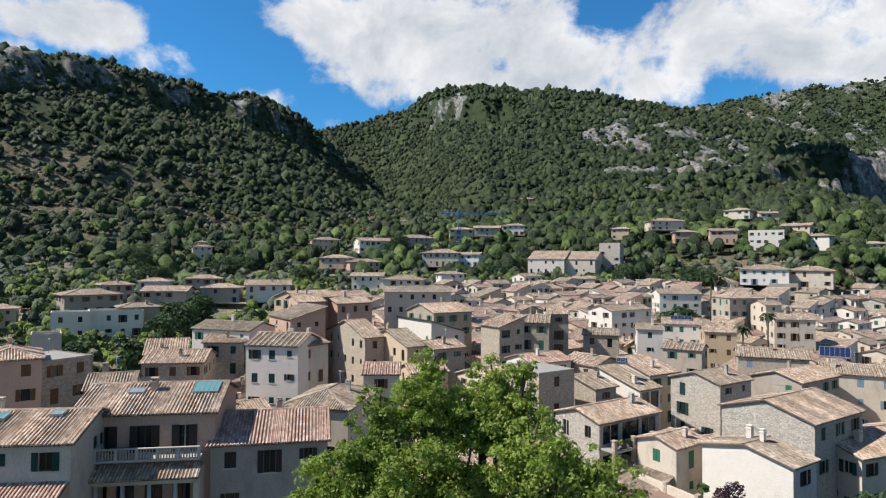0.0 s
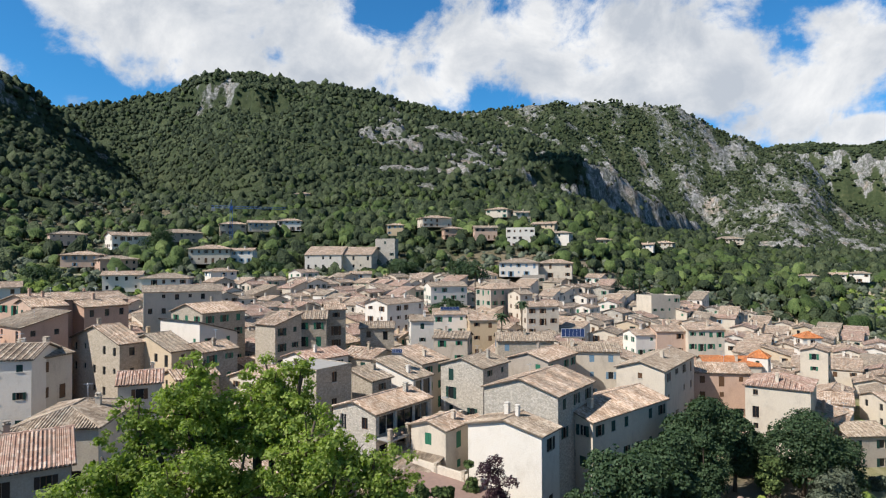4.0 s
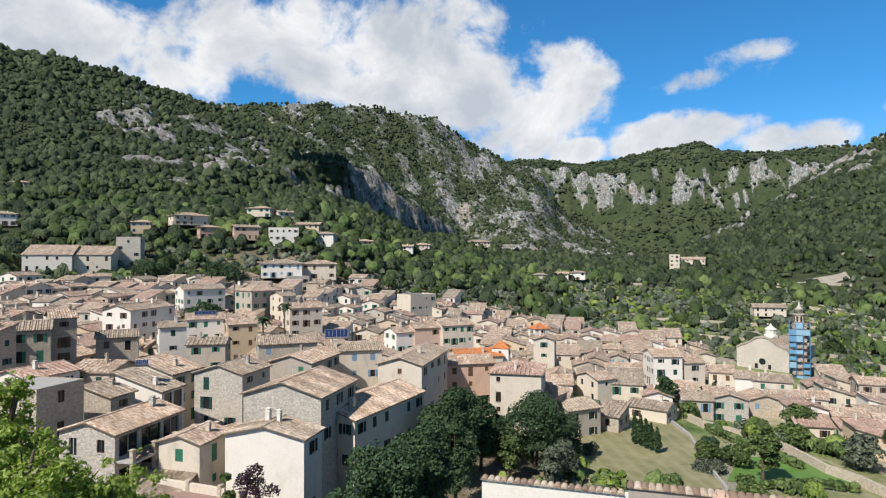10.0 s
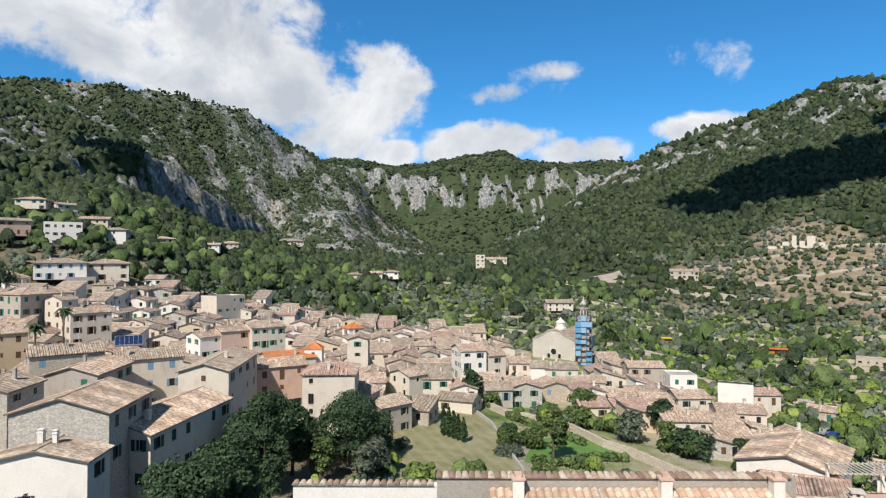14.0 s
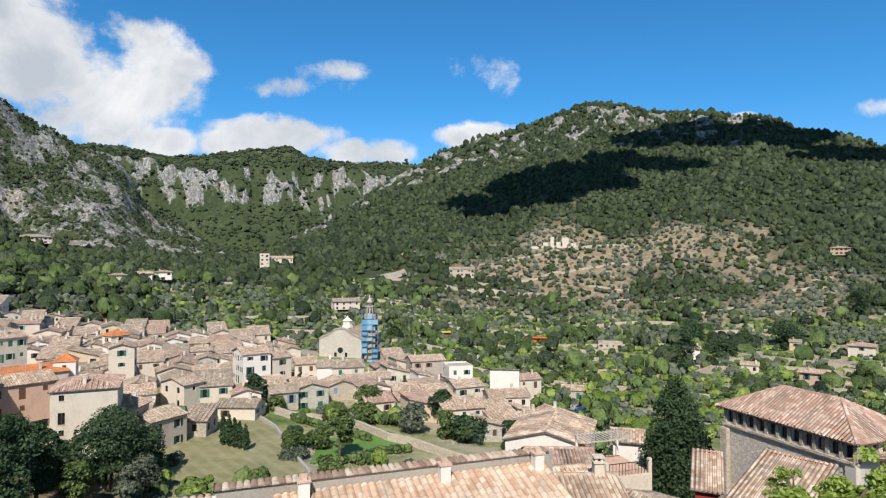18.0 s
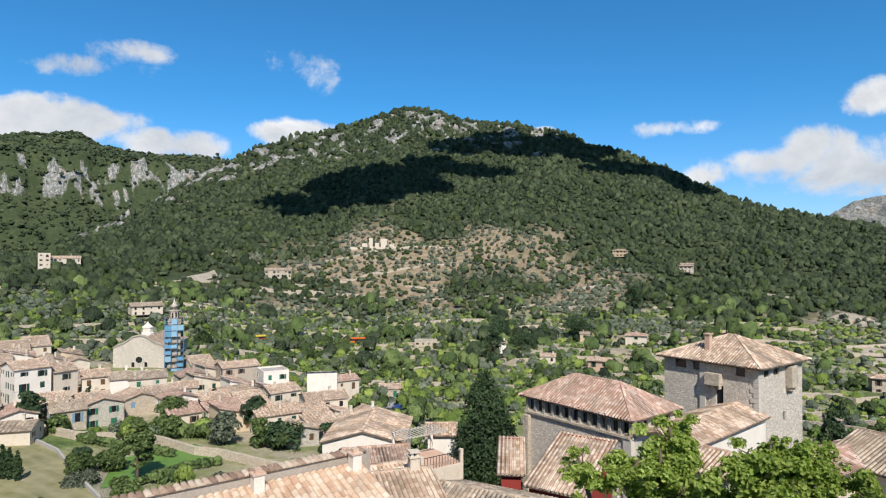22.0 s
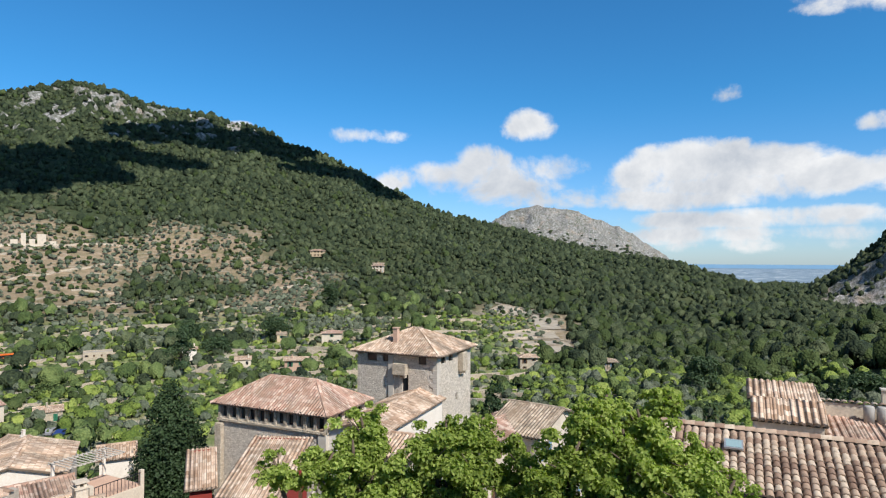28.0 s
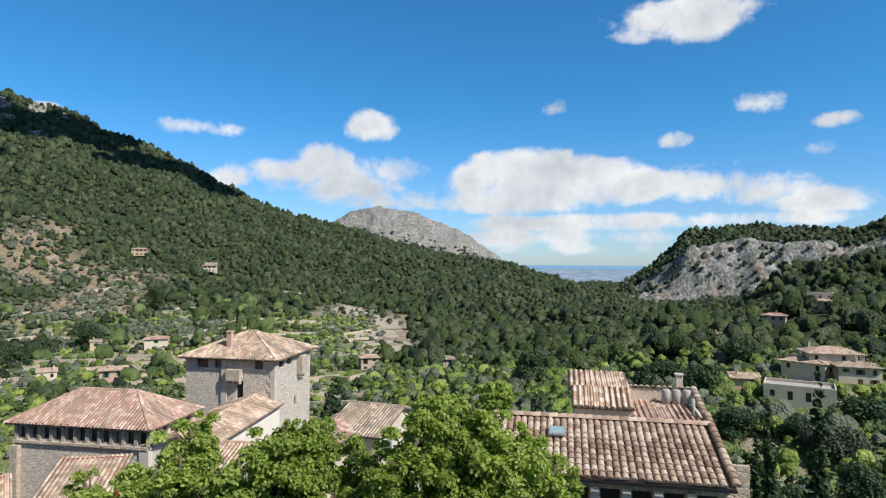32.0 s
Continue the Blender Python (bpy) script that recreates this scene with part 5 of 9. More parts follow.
house(20.3, 75.6, 10.7, 7.0, 12.1, 34, 'gx', seed=30, wall=M_STONE_GREY, shut="none", fine=True, rows=2, tile=M_TILE, low=1.3, holes={0: [(0.6, 3.4, 2.7, 0.5), (3.9, 6.9, 2.7, 0.5), (7.4, 10.1, 2.7, 0.5), (0.6, 3.4, 6.3, 3.9), (3.9, 6.9, 6.3, 3.9), (7.4, 10.1, 6.3, 3.9)]})
house(25.7, 69.0, 5.3, 5.0, 10.6, 34, 'gx', seed=31, wall=M_CREAM, tile=M_TILE)
house(13.2, 83.6, 6.4, 6.7, 16.0, 34, 'flat', seed=32, wall=M_STONE_WARM, shut="none", fine=True, cols=(1,0,0,1), rows=4, dense=1, flat_rim=False)
house(21.9, 88.3, 4.2, 4.2, 12.8, 34, 'shedf', seed=33, wall=M_STONE)
house(28.0, 92.0, 4.6, 7.5, 12.2, 34, 'shedf', seed=34, wall=M_WHITE, tile=M_TILE_DARK, low=2, shut="none", holes={0: [(0.5, 2.1, 2.9, 0.5), (2.4, 4.2, 2.9, 0.5)]})
house(41.5, 95.1, 8.2, 8.3, 12.7, 34, 'gx', seed=35, wall=M_STONE_GREY)
house(57.3, 99.9, 12.0, 8.0, 12.3, 34, 'gx', seed=36, wall=M_GREY, shut=M_GREEN)
house(61.0, 114.2, 11.4, 8.0, 13.5, -22, 'gx', seed=37, wall=M_STONE_WARM, tile=M_TILE_DARK, shut=M_BLUE)
house(70.8, 104.9, 10.8, 8.0, 12.1, -27, 'gx', seed=38, wall=M_CREAM, tile=M_TILE_DARK, shut=M_BLUE)
house(61.3, 157.6, 9.1, 8.0, 15.3, -20, 'gx', seed=39, wall=M_WHITE, shut=M_GREEN, cols=(3,0,0,0))
house(48.3, 166.9, 16.0, 8.0, 18.1, 34, 'gx', seed=40, wall=M_WHITE, chimneys=2)
house(13.8, 127.0, 6.4, 8.0, 18.4, -24, 'gx', seed=41, wall=M_STONE_WARM, tile=M_TILE_DARK)
house(19.0, 126.3, 6.0, 8.0, 18.4, -12, 'gx', seed=42, wall=M_STONE_WARM)
house(11.3, 115.5, 6.0, 5.5, 18.6, 34, 'shedl', seed=43, wall=M_STONE_WARM, chimneys=1)
house(24.5, 131.9, 4.0, 8.0, 19.7, -4, 'gx', seed=44, wall=M_STONE)
house(92.0, 93.3, 10.3, 8.0, 8.5, -31, 'gx', seed=45, wall=M_PINK, shut=M_BROWN)
house(109.6, 107.8, 11.5, 9.0, 6.5, -30, 'gx', seed=46, wall=M_CREAM, tile=M_TILE_ORANGE)
house(114.5, 103.6, 4.2, 4.2, 8.1, 34, 'hip', seed=47, wall=M_WHITE, tile=M_TILE_ORANGE, pitch=0.7, chimneys=0, over=0.15)
house(91.9, 78.6, 11.0, 9.6, 8.7, 34, 'hip', seed=48, wall=M_CREAM, tile=M_TILE_RED, shut="none", low=-6, fine=True, dense=0.5)
house(124.2, 131.7, 9.6, 9.0, 11.2, -21, 'gx', seed=49, wall=M_CREAM, shut=M_GREEN, rows=4, cols=(4,0,0,0), dense=1.0, name="apartment_house")
house(109.9, 138.7, 5.9, 8.0, 9.6, -12, 'gx', seed=50, wall=M_WHITE, shut=M_GREEN, rows=3)
house(116.7, 136.0, 8.4, 8.0, 10.6, -19, 'gx', seed=51, wall=M_PINK, shut=M_BROWN, rows=3)
house(133.5, 104.7, 9.0, 5.5, 8.7, 34, 'gx', seed=52, wall=M_CREAM)
house(95.4, 181.0, 4.6, 8.0, 18.7, 3, 'gx', seed=53, wall=M_CREAM)
house(91.2, 161.1, 9.6, 8.0, 16.3, -13, 'gx', seed=54, wall=M_CREAM, shut=M_BROWN)
house(66.4, 147.7, 7.0, 7.0, 14.4, -16, 'gx', seed=55, wall=M_OCHRE)
house(51.7, 130.8, 7.7, 7.0, 12.5, -32, 'gx', seed=56, wall=M_GREY, shut=M_GREEN)
house(94.2, 191.6, 15.7, 10.0, 20.2, 7, 'hip', seed=57, wall=M_GREY, tile=M_TILE)
house(78.7, 206.8, 13.5, 9.0, 20.6, -3, 'gx', seed=58, wall=M_WHITE, shut=M_GREEN)
house(155.7, 185.7, 12.5, 9.0, 16.1, -3, 'flat', seed=59, wall=M_CREAM, chimneys=0, cols=(4,0,0,0), rows=3)
house(48.9, 145.7, 5.6, 7.0, 15.1, -13, 'gx', seed=60, wall=M_WHITE, tile=M_TILE_DARK)
house(34.7, 133.9, 7.3, 7.0, 15.1, -17, 'gx', seed=61, wall=M_STONE, tile=M_TILE_DARK)
house(170.7, 136.5, 5.7, 5.0, 6.0, -22, 'hip', seed=62, wall=M_WHITE, tile=M_TILE_ORANGE, pitch=0.6, chimneys=0)
house(129.0, 85.6, 5.4, 8.0, 1.4, -18, 'gx', seed=63, wall=M_CREAM)
house(124.2, 68.2, 8.6, 7.0, -1.8, -81, 'gx', seed=64, wall=M_CREAM, tile=M_TILE_DARK, shut=M_BROWN)
house(150.6, 79.7, 7.2, 9.0, 5.3, -44, 'gx', seed=65, wall=M_WHITE, rows=4)
house(155.7, 75.8, 5.3, 9.0, 3.6, -35, 'gx', seed=66, wall=M_CREAM, rows=3)
house(161.9, 69.5, 5.9, 8.0, 1.1, -64, 'gx', seed=67, wall=M_CREAM, rows=3, shut=M_BROWN)
house(162.0, 63.7, 4.4, 8.0, 0.4, -67, 'gx', seed=68, wall=M_WHITE, rows=3)
house(164.4, 58.0, 8.6, 8.0, 0.1, -66, 'gx', seed=69, wall=M_CREAM, rows=3)
house(164.3, 49.5, 7.5, 7.0, -2.7, -71, 'gx', seed=70, wall=M_CREAM)
house(138.5, 22.1, 9.4, 8.0, -3.4, -63, 'gx', seed=71, wall=M_CREAM, tile=M_TILE, low=-9)
house(191.0, 41.4, 10.8, 8.0, -2.0, -60, 'gx', seed=72, wall=M_GREY)
house(182.4, 29.5, 7.2, 8.0, -2.3, -66, 'flat', seed=73, wall=M_WHITE, chimneys=0)
house(173.4, 14.6, 8.1, 8.0, -3.0, -85, 'shedb', seed=74, wall=M_WHITE, low=-9, cols=(0,0,0,0), chimneys=0)
house(161.1, 36.1, 7.8, 8.0, -3.5, -56, 'gx', seed=75, wall=M_STONE_WARM)
house(154.6, 12.7, 10.1, 8.0, -4.0, -70, 'gx', seed=76, wall=M_CREAM)
house(161.5, 24.4, 8.0, 8.0, -3.4, -57, 'gx', seed=77, wall=M_CREAM)
house(179.5, 9.4, 7.3, 7.0, -4.5, -61, 'gx', seed=78, wall=M_CREAM, tile=M_TILE_RED)
house(96.6, 77.3, 8.7, 8.0, 3.5, 12, 'shedf', seed=79, wall=M_PINK, low=-8)
house(101.9, 73.2, 7.6, 8.0, 1.0, -17, 'gx', seed=80, wall=M_GREY, tile=M_TILE_DARK, low=-8)
house(110.1, 69.1, 4.6, 6.0, -1.2, -79, 'shedf', seed=81, wall=M_STONE, chimneys=0, low=-8)
house(51.4, 288.9, 16.6, 26.0, 32.4, -22, 'gx', seed=82, wall=M_WHITE, rows=3, shut="none", name="manor_house", low=21.1)
house(66.4, 284.4, 13.2, 24.0, 32.4, -25, 'gx', seed=83, wall=M_CREAM, rows=3, shut="none", name="manor_house", low=21.1)
house(79.4, 288.2, 9.5, 9.0, 39.6, -27, 'flat', seed=84, wall=M_STONE_TOWER, chimneys=0, dense=0.3, name="watch_tower", low=25.2)
house(58.3, 252.9, 8.7, 6.0, 24.3, -13, 'gx', seed=85, wall=M_CREAM, low=18.3)
house(-122.2, 309.8, 9.2, 6.4, 38.0, 27, 'hip', pitch=0.27, over=0.7, seed=86, low=31.0)
house(-125.4, 317.1, 4.6, 6.0, 40.5, 23, 'hip', pitch=0.27, over=0.7, seed=87, low=35.3)
house(-59.9, 210.9, 14.3, 10.0, 22.7, 13, 'gx', pitch=0.27, over=0.7, seed=88, wall=M_WHITE, low=16.6)
house(-86.5, 221.7, 11.8, 8.3, 24.4, 14, 'hip', pitch=0.27, over=0.7, seed=89, wall=M_GREY, low=17.4)
house(-73.6, 204.7, 11.9, 8.3, 21.9, 9, 'hip', pitch=0.27, over=0.7, seed=90, wall=M_GREY, low=16.7)
house(-97.3, 207.3, 9.4, 6.6, 23.7, 10, 'hip', pitch=0.27, over=0.7, seed=91, wall=M_WHITE, low=17.6)
house(-86.6, 193.7, 13.1, 9.2, 21.2, 5, 'gx', pitch=0.27, over=0.7, seed=92, wall=M_GREY, low=14.2)
house(-103.7, 193.7, 8.9, 6.2, 23.0, 46, 'hip', pitch=0.27, over=0.7, seed=93, wall=M_GREY, low=17.8)
house(-101.8, 175.8, 14.0, 9.8, 20.9, 44, 'hip', pitch=0.27, over=0.7, seed=94, wall=M_GREY, low=14.8)
house(-81.5, 164.0, 9.3, 6.5, 18.3, 36, 'hip', pitch=0.27, over=0.7, seed=95, wall=M_STONE_WARM, low=11.3)
house(-85.2, 159.8, 12.7, 7.6, 17.1, 28, 'flat', seed=96, wall=M_WHITE, chimneys=0, low=10.1)
house(-92.9, 153.0, 8.3, 6.0, 17.1, 31, 'flat', seed=97, wall=M_WHITE, chimneys=0, low=10.2)
house(-77.6, 120.1, 5.0, 6.0, 15.6, 33, 'flat', seed=98, wall=M_CREAM, chimneys=0, low=5.7)
house(-112.9, 156.5, 7.1, 6.0, 18.2, 30, 'hip', pitch=0.27, over=0.7, seed=99, low=13.0)
house(-29.3, 241.8, 12.0, 8.4, 25.2, -3, 'gx', pitch=0.27, over=0.7, seed=100, wall=M_WHITE, low=19.1)
house(-15.0, 239.2, 15.6, 10.9, 24.0, -10, 'hip', pitch=0.27, over=0.7, seed=101, wall=M_WHITE, low=17.0)
house(-50.0, 290.0, 14.3, 10.0, 32.6, -8, 'hip', pitch=0.27, over=0.7, seed=102, wall=M_PINK, low=27.4)
house(-38.2, 286.8, 14.5, 10.1, 30.8, 27, 'hip', pitch=0.27, over=0.7, seed=103, wall=M_PINK, low=24.7)
house(-38.4, 334.1, 18.1, 12.7, 42.2, 22, 'gx', pitch=0.27, over=0.7, seed=104, wall=M_WHITE, low=35.2)
house(-17.1, 357.5, 21.1, 14.8, 44.8, 14, 'hip', pitch=0.27, over=0.7, seed=105, wall=M_GREY, low=39.6)
house(-68.7, 355.2, 15.9, 11.1, 43.5, 18, 'hip', pitch=0.27, over=0.7, seed=106, wall=M_PINK, low=37.4)
house(10.6, 363.2, 13.9, 9.7, 50.3, 1, 'hip', pitch=0.27, over=0.7, seed=107, wall=M_STONE_WARM, low=43.3)
house(26.1, 361.8, 14.8, 10.4, 51.2, -5, 'gx', pitch=0.27, over=0.7, seed=108, wall=M_STONE_WARM, low=46.0)
house(43.2, 372.1, 13.5, 9.4, 53.3, -12, 'hip', pitch=0.27, over=0.7, seed=109, wall=M_WHITE, low=47.2)
house(-0.4, 297.6, 17.6, 12.3, 35.3, -9, 'hip', pitch=0.27, over=0.7, seed=110, wall=M_CREAM, dense=1.0, low=28.3)
house(68.2, 498.2, 11.4, 8.0, 83.0, -21, 'hip', pitch=0.27, over=0.7, seed=111, wall=M_PINK, low=77.8)
house(13.4, 293.7, 9.9, 6.9, 34.6, -20, 'gx', pitch=0.27, over=0.7, seed=112, wall=M_WHITE, low=28.5)
house(2.9, 248.0, 9.7, 6.8, 26.1, 19, 'hip', pitch=0.27, over=0.7, seed=113, wall=M_WHITE, low=19.1)
house(119.6, 331.6, 17.1, 12.0, 53.7, -4, 'hip', pitch=0.27, over=0.7, seed=114, wall=M_CREAM, low=48.5)
house(124.2, 315.9, 9.9, 6.9, 47.2, -9, 'hip', pitch=0.27, over=0.7, seed=115, wall=M_PINK, low=41.1)
house(139.3, 304.6, 12.2, 8.5, 47.2, -17, 'gx', pitch=0.27, over=0.7, seed=116, wall=M_PINK, low=40.2)
house(155.1, 293.5, 15.1, 9.1, 46.4, -28, 'flat', seed=117, wall=M_WHITE, chimneys=0, low=35.6)
house(121.5, 231.5, 16.1, 11.3, 28.8, -28, 'hip', pitch=0.27, over=0.7, seed=118, wall=M_WHITE, low=22.7)
house(137.2, 227.9, 14.2, 9.9, 28.5, -35, 'hip', pitch=0.27, over=0.7, seed=119, wall=M_CREAM, low=21.5)
house(253.4, 313.6, 10.6, 7.4, 38.9, -47, 'gx', pitch=0.27, over=0.7, seed=120, low=33.7)
house(287.7, 336.6, 12.6, 8.8, 40.8, -53, 'hip', pitch=0.27, over=0.7, seed=121, low=34.7)
house(174.5, 283.8, 10.6, 7.4, 44.0, -48, 'hip', pitch=0.27, over=0.7, seed=122, low=37.0)
house(168.3, 346.5, 14.1, 9.9, 61.1, -46, 'hip', pitch=0.27, over=0.7, seed=123, low=55.9)
house(180.1, 336.5, 12.2, 8.5, 58.7, -11, 'gx', pitch=0.27, over=0.7, seed=124, low=52.6)
house(203.0, 288.8, 9.5, 6.6, 40.8, -22, 'hip', pitch=0.27, over=0.7, seed=125, wall=M_CREAM, low=33.8)
house(405.8, 397.8, 23.2, 16.2, 46.3, -37, 'hip', pitch=0.27, over=0.7, seed=126, low=41.1)
house(315.8, 251.6, 9.1, 6.4, 20.3, -46, 'hip', pitch=0.27, over=0.7, seed=127, low=14.3)
house(334.9, 249.4, 10.1, 7.1, 20.7, -52, 'gx', pitch=0.27, over=0.7, seed=128, low=13.7)
house(347.7, 244.4, 9.7, 6.8, 21.4, -58, 'hip', pitch=0.27, over=0.7, seed=129, wall=M_WHITE, low=16.2)
house(97.6, 335.6, 9.3, 6.5, 49.7, -23, 'hip', pitch=0.27, over=0.7, seed=130, low=43.6)
house(123.0, 221.2, 9.2, 6.0, 23.1, -29, 'flat', seed=131, wall=M_GREY, chimneys=0, low=16.9)
house(175.8, 302.8, 12.8, 9.0, 49.8, -45, 'gx', pitch=0.27, over=0.7, seed=132, low=44.6)
house(496.3, 236.0, 21.0, 12.6, 29.9, -65, 'gx', seed=133, wall=M_CREAM, name="manor_house", low=19.6)
house(483.1, 244.1, 7.8, 7.0, 33.4, -63, 'flat', seed=134, wall=M_CREAM, chimneys=0, name="watch_tower", low=19.5)
house(499.9, 77.2, 20.4, 12.3, 20.8, -81, 'gx', seed=135, wall=M_STONE_WARM, low=12.2)
house(327.7, 116.7, 14.4, 10.1, 6.2, -60, 'gx', pitch=0.27, over=0.7, seed=136, wall=M_CREAM, low=1.5)
house(319.4, -26.4, 11.8, 7.1, -12.6, -95, 'flat', seed=137, wall=M_STONE_WARM, chimneys=0, low=-16.6)
house(287.6, -59.1, 5.8, 6.0, -9.4, -100, 'hip', pitch=0.27, over=0.7, seed=138, wall=M_WHITE, low=-14.6)
house(295.5, -130.4, 10.0, 7.0, -7.7, -116, 'hip', pitch=0.27, over=0.7, seed=139, wall=M_CREAM, tile=M_TILE_RED, low=-13.3)
house(232.4, -87.7, 8.5, 6.0, -9.2, -117, 'gx', pitch=0.27, over=0.7, seed=140, wall=M_PINK, low=-15.3)
house(488.4, -259.5, 9.8, 6.9, 24.8, -128, 'hip', pitch=0.27, over=0.7, seed=141, wall=M_CREAM, tile=M_TILE_RED, low=19.6)
house(560.9, -232.1, 12.9, 9.0, 38.6, -126, 'hip', pitch=0.27, over=0.7, seed=142, wall=M_OCHRE, tile=M_TILE_RED, low=32.5)
house(191.4, -4.6, 6.3, 6.0, -9.6, -91, 'gx', seed=143, wall=M_STONE_WARM, low=-13.6)
house(249.5, -71.7, 6.1, 6.0, -10.0, -106, 'gx', seed=144, low=-15.5)
house(310.9, -109.2, 4.9, 6.0, -8.7, -109, 'gx', seed=145, low=-13.7)
house(186.8, -168.0, 7.2, 6.0, -8.8, -121, 'hip', pitch=0.27, over=0.7, seed=146, wall=M_STONE_WARM, low=-14.8)
house(164.3, -189.8, 6.4, 6.0, -9.4, -132, 'hip', pitch=0.27, over=0.7, seed=147, wall=M_STONE_WARM, low=-14.4)
house(496.9, -264.8, 10.2, 6.1, 26.2, -118, 'gx', seed=148, low=17.8)
house(55.1, -327.6, 10.3, 6.2, 16.5, -170, 'flat', seed=149, wall=M_CREAM, chimneys=0, low=6.2)
house(53.1, -320.6, 6.4, 6.0, 13.8, -176, 'hip', pitch=0.27, over=0.7, seed=150, wall=M_CREAM, low=8.6)
house(68.4, -302.5, 9.2, 6.4, 7.4, -176, 'hip', pitch=0.27, over=0.7, seed=151, wall=M_PINK, tile=M_TILE_RED, low=1.3)
house(75.6, -251.9, 6.0, 6.0, 2.2, -176, 'gx', pitch=0.27, over=0.7, seed=152, wall=M_PINK, low=-2.8)
house(35.1, -190.5, 10.6, 7.4, 4.0, -187, 'hip', pitch=0.27, over=0.7, seed=153, wall=M_CREAM, tile=M_TILE, name="villa", low=-1.2)
house(30.5, -194.9, 13.0, 9.1, 6.5, -151, 'hip', pitch=0.27, over=0.7, seed=154, wall=M_CREAM, name="villa", low=0.4)
house(23.9, -189.5, 9.5, 6.6, 4.2, -157, 'hip', pitch=0.27, over=0.7, seed=155, wall=M_CREAM, name="villa", dense=1.0, low=-0.8)
house(46.3, -171.9, 6.5, 6.0, 0.9, -153, 'gx', pitch=0.27, over=0.7, seed=156, wall=M_PINK, low=-3.1)
house(29.4, -151.2, 13.4, 8.0, 3.7, -169, 'flat', seed=157, wall=M_CREAM, chimneys=0, dense=0.3, low=-0.7)
house(62.5, 0.5, 7.6, 9.0, 12.9, -98, 'gy', pitch=0.26, tile=M_TILE, seed=158, wall=M_WHITE, low=-5, chimneys=0, cols=(1,0,0,0), rows=3, over=0.25)
house(52.5, -0.1, 5.1, 5.0, 13.3, -82, 'gx', seed=159, wall=M_WHITE, tile=M_TILE_RED, low=-5, chimneys=0, cols=(1,0,0,0), rows=3, shut="none")
house(65.6, -7.1, 2.8, 4.0, 11.8, -96, 'gx', seed=160, wall=M_WHITE, low=-5, chimneys=0, cols=(0,0,0,0))
house(44.9, -10.1, 1.4, 4.0, 14.9, -103, 'shedf', seed=161, wall=M_REDPAINT, low=-3, chimneys=0, cols=(0,0,0,0), tile=M_TILE)
house(36.4, -6.8, 5.9, 6.0, 15.2, -125, 'gx', seed=162, wall=M_CREAM, low=-2, chimneys=0, tile=M_TILE_DARK, cols=(1,0,0,0), rows=3)
house(40.8, -13.4, 3.7, 6.0, 15.3, -128, 'shedf', seed=163, wall=M_REDPAINT, low=-2, chimneys=0, tile=M_TILE)
house(38.5, -0.6, 3.7, 5.0, 16.4, -71, 'gx', seed=164, wall=M_WHITE, low=-2, chimneys=0, tile=M_TILE, cols=(0,0,0,0))
house(48.9, -27.3, 4.8, 14.0, 16.2, -145, 'gy', seed=165, wall=M_WHITE, low=-4, chimneys=0, tile=M_TILE, cols=(1,0,0,0), rows=3)
house(39.3, -23.0, 3.6, 5.0, 16.4, -146, 'gx', seed=166, wall=M_CREAM, low=-3, chimneys=0, tile=M_TILE)
house(40.1, -32.3, 3.5, 9.0, 16.1, -155, 'gy', seed=167, wall=M_CREAM, low=-3, chimneys=0, tile=M_TILE_RED)
house(40.0, -37.0, 4.7, 9.0, 16.0, -159, 'gx', seed=168, wall=M_CREAM, low=-3, chimneys=0, tile=M_TILE_DARK)
house(37.0, -1.5, 3.4, 6.0, 16.4, -77, 'gx', seed=169, wall=M_CREAM, low=-2, chimneys=1, tile=M_TILE)
house(299.0, -61.2, 5.3, 6.0, -11.4, -102, 'gx', seed=170, wall=M_WHITE, low=-15.9)

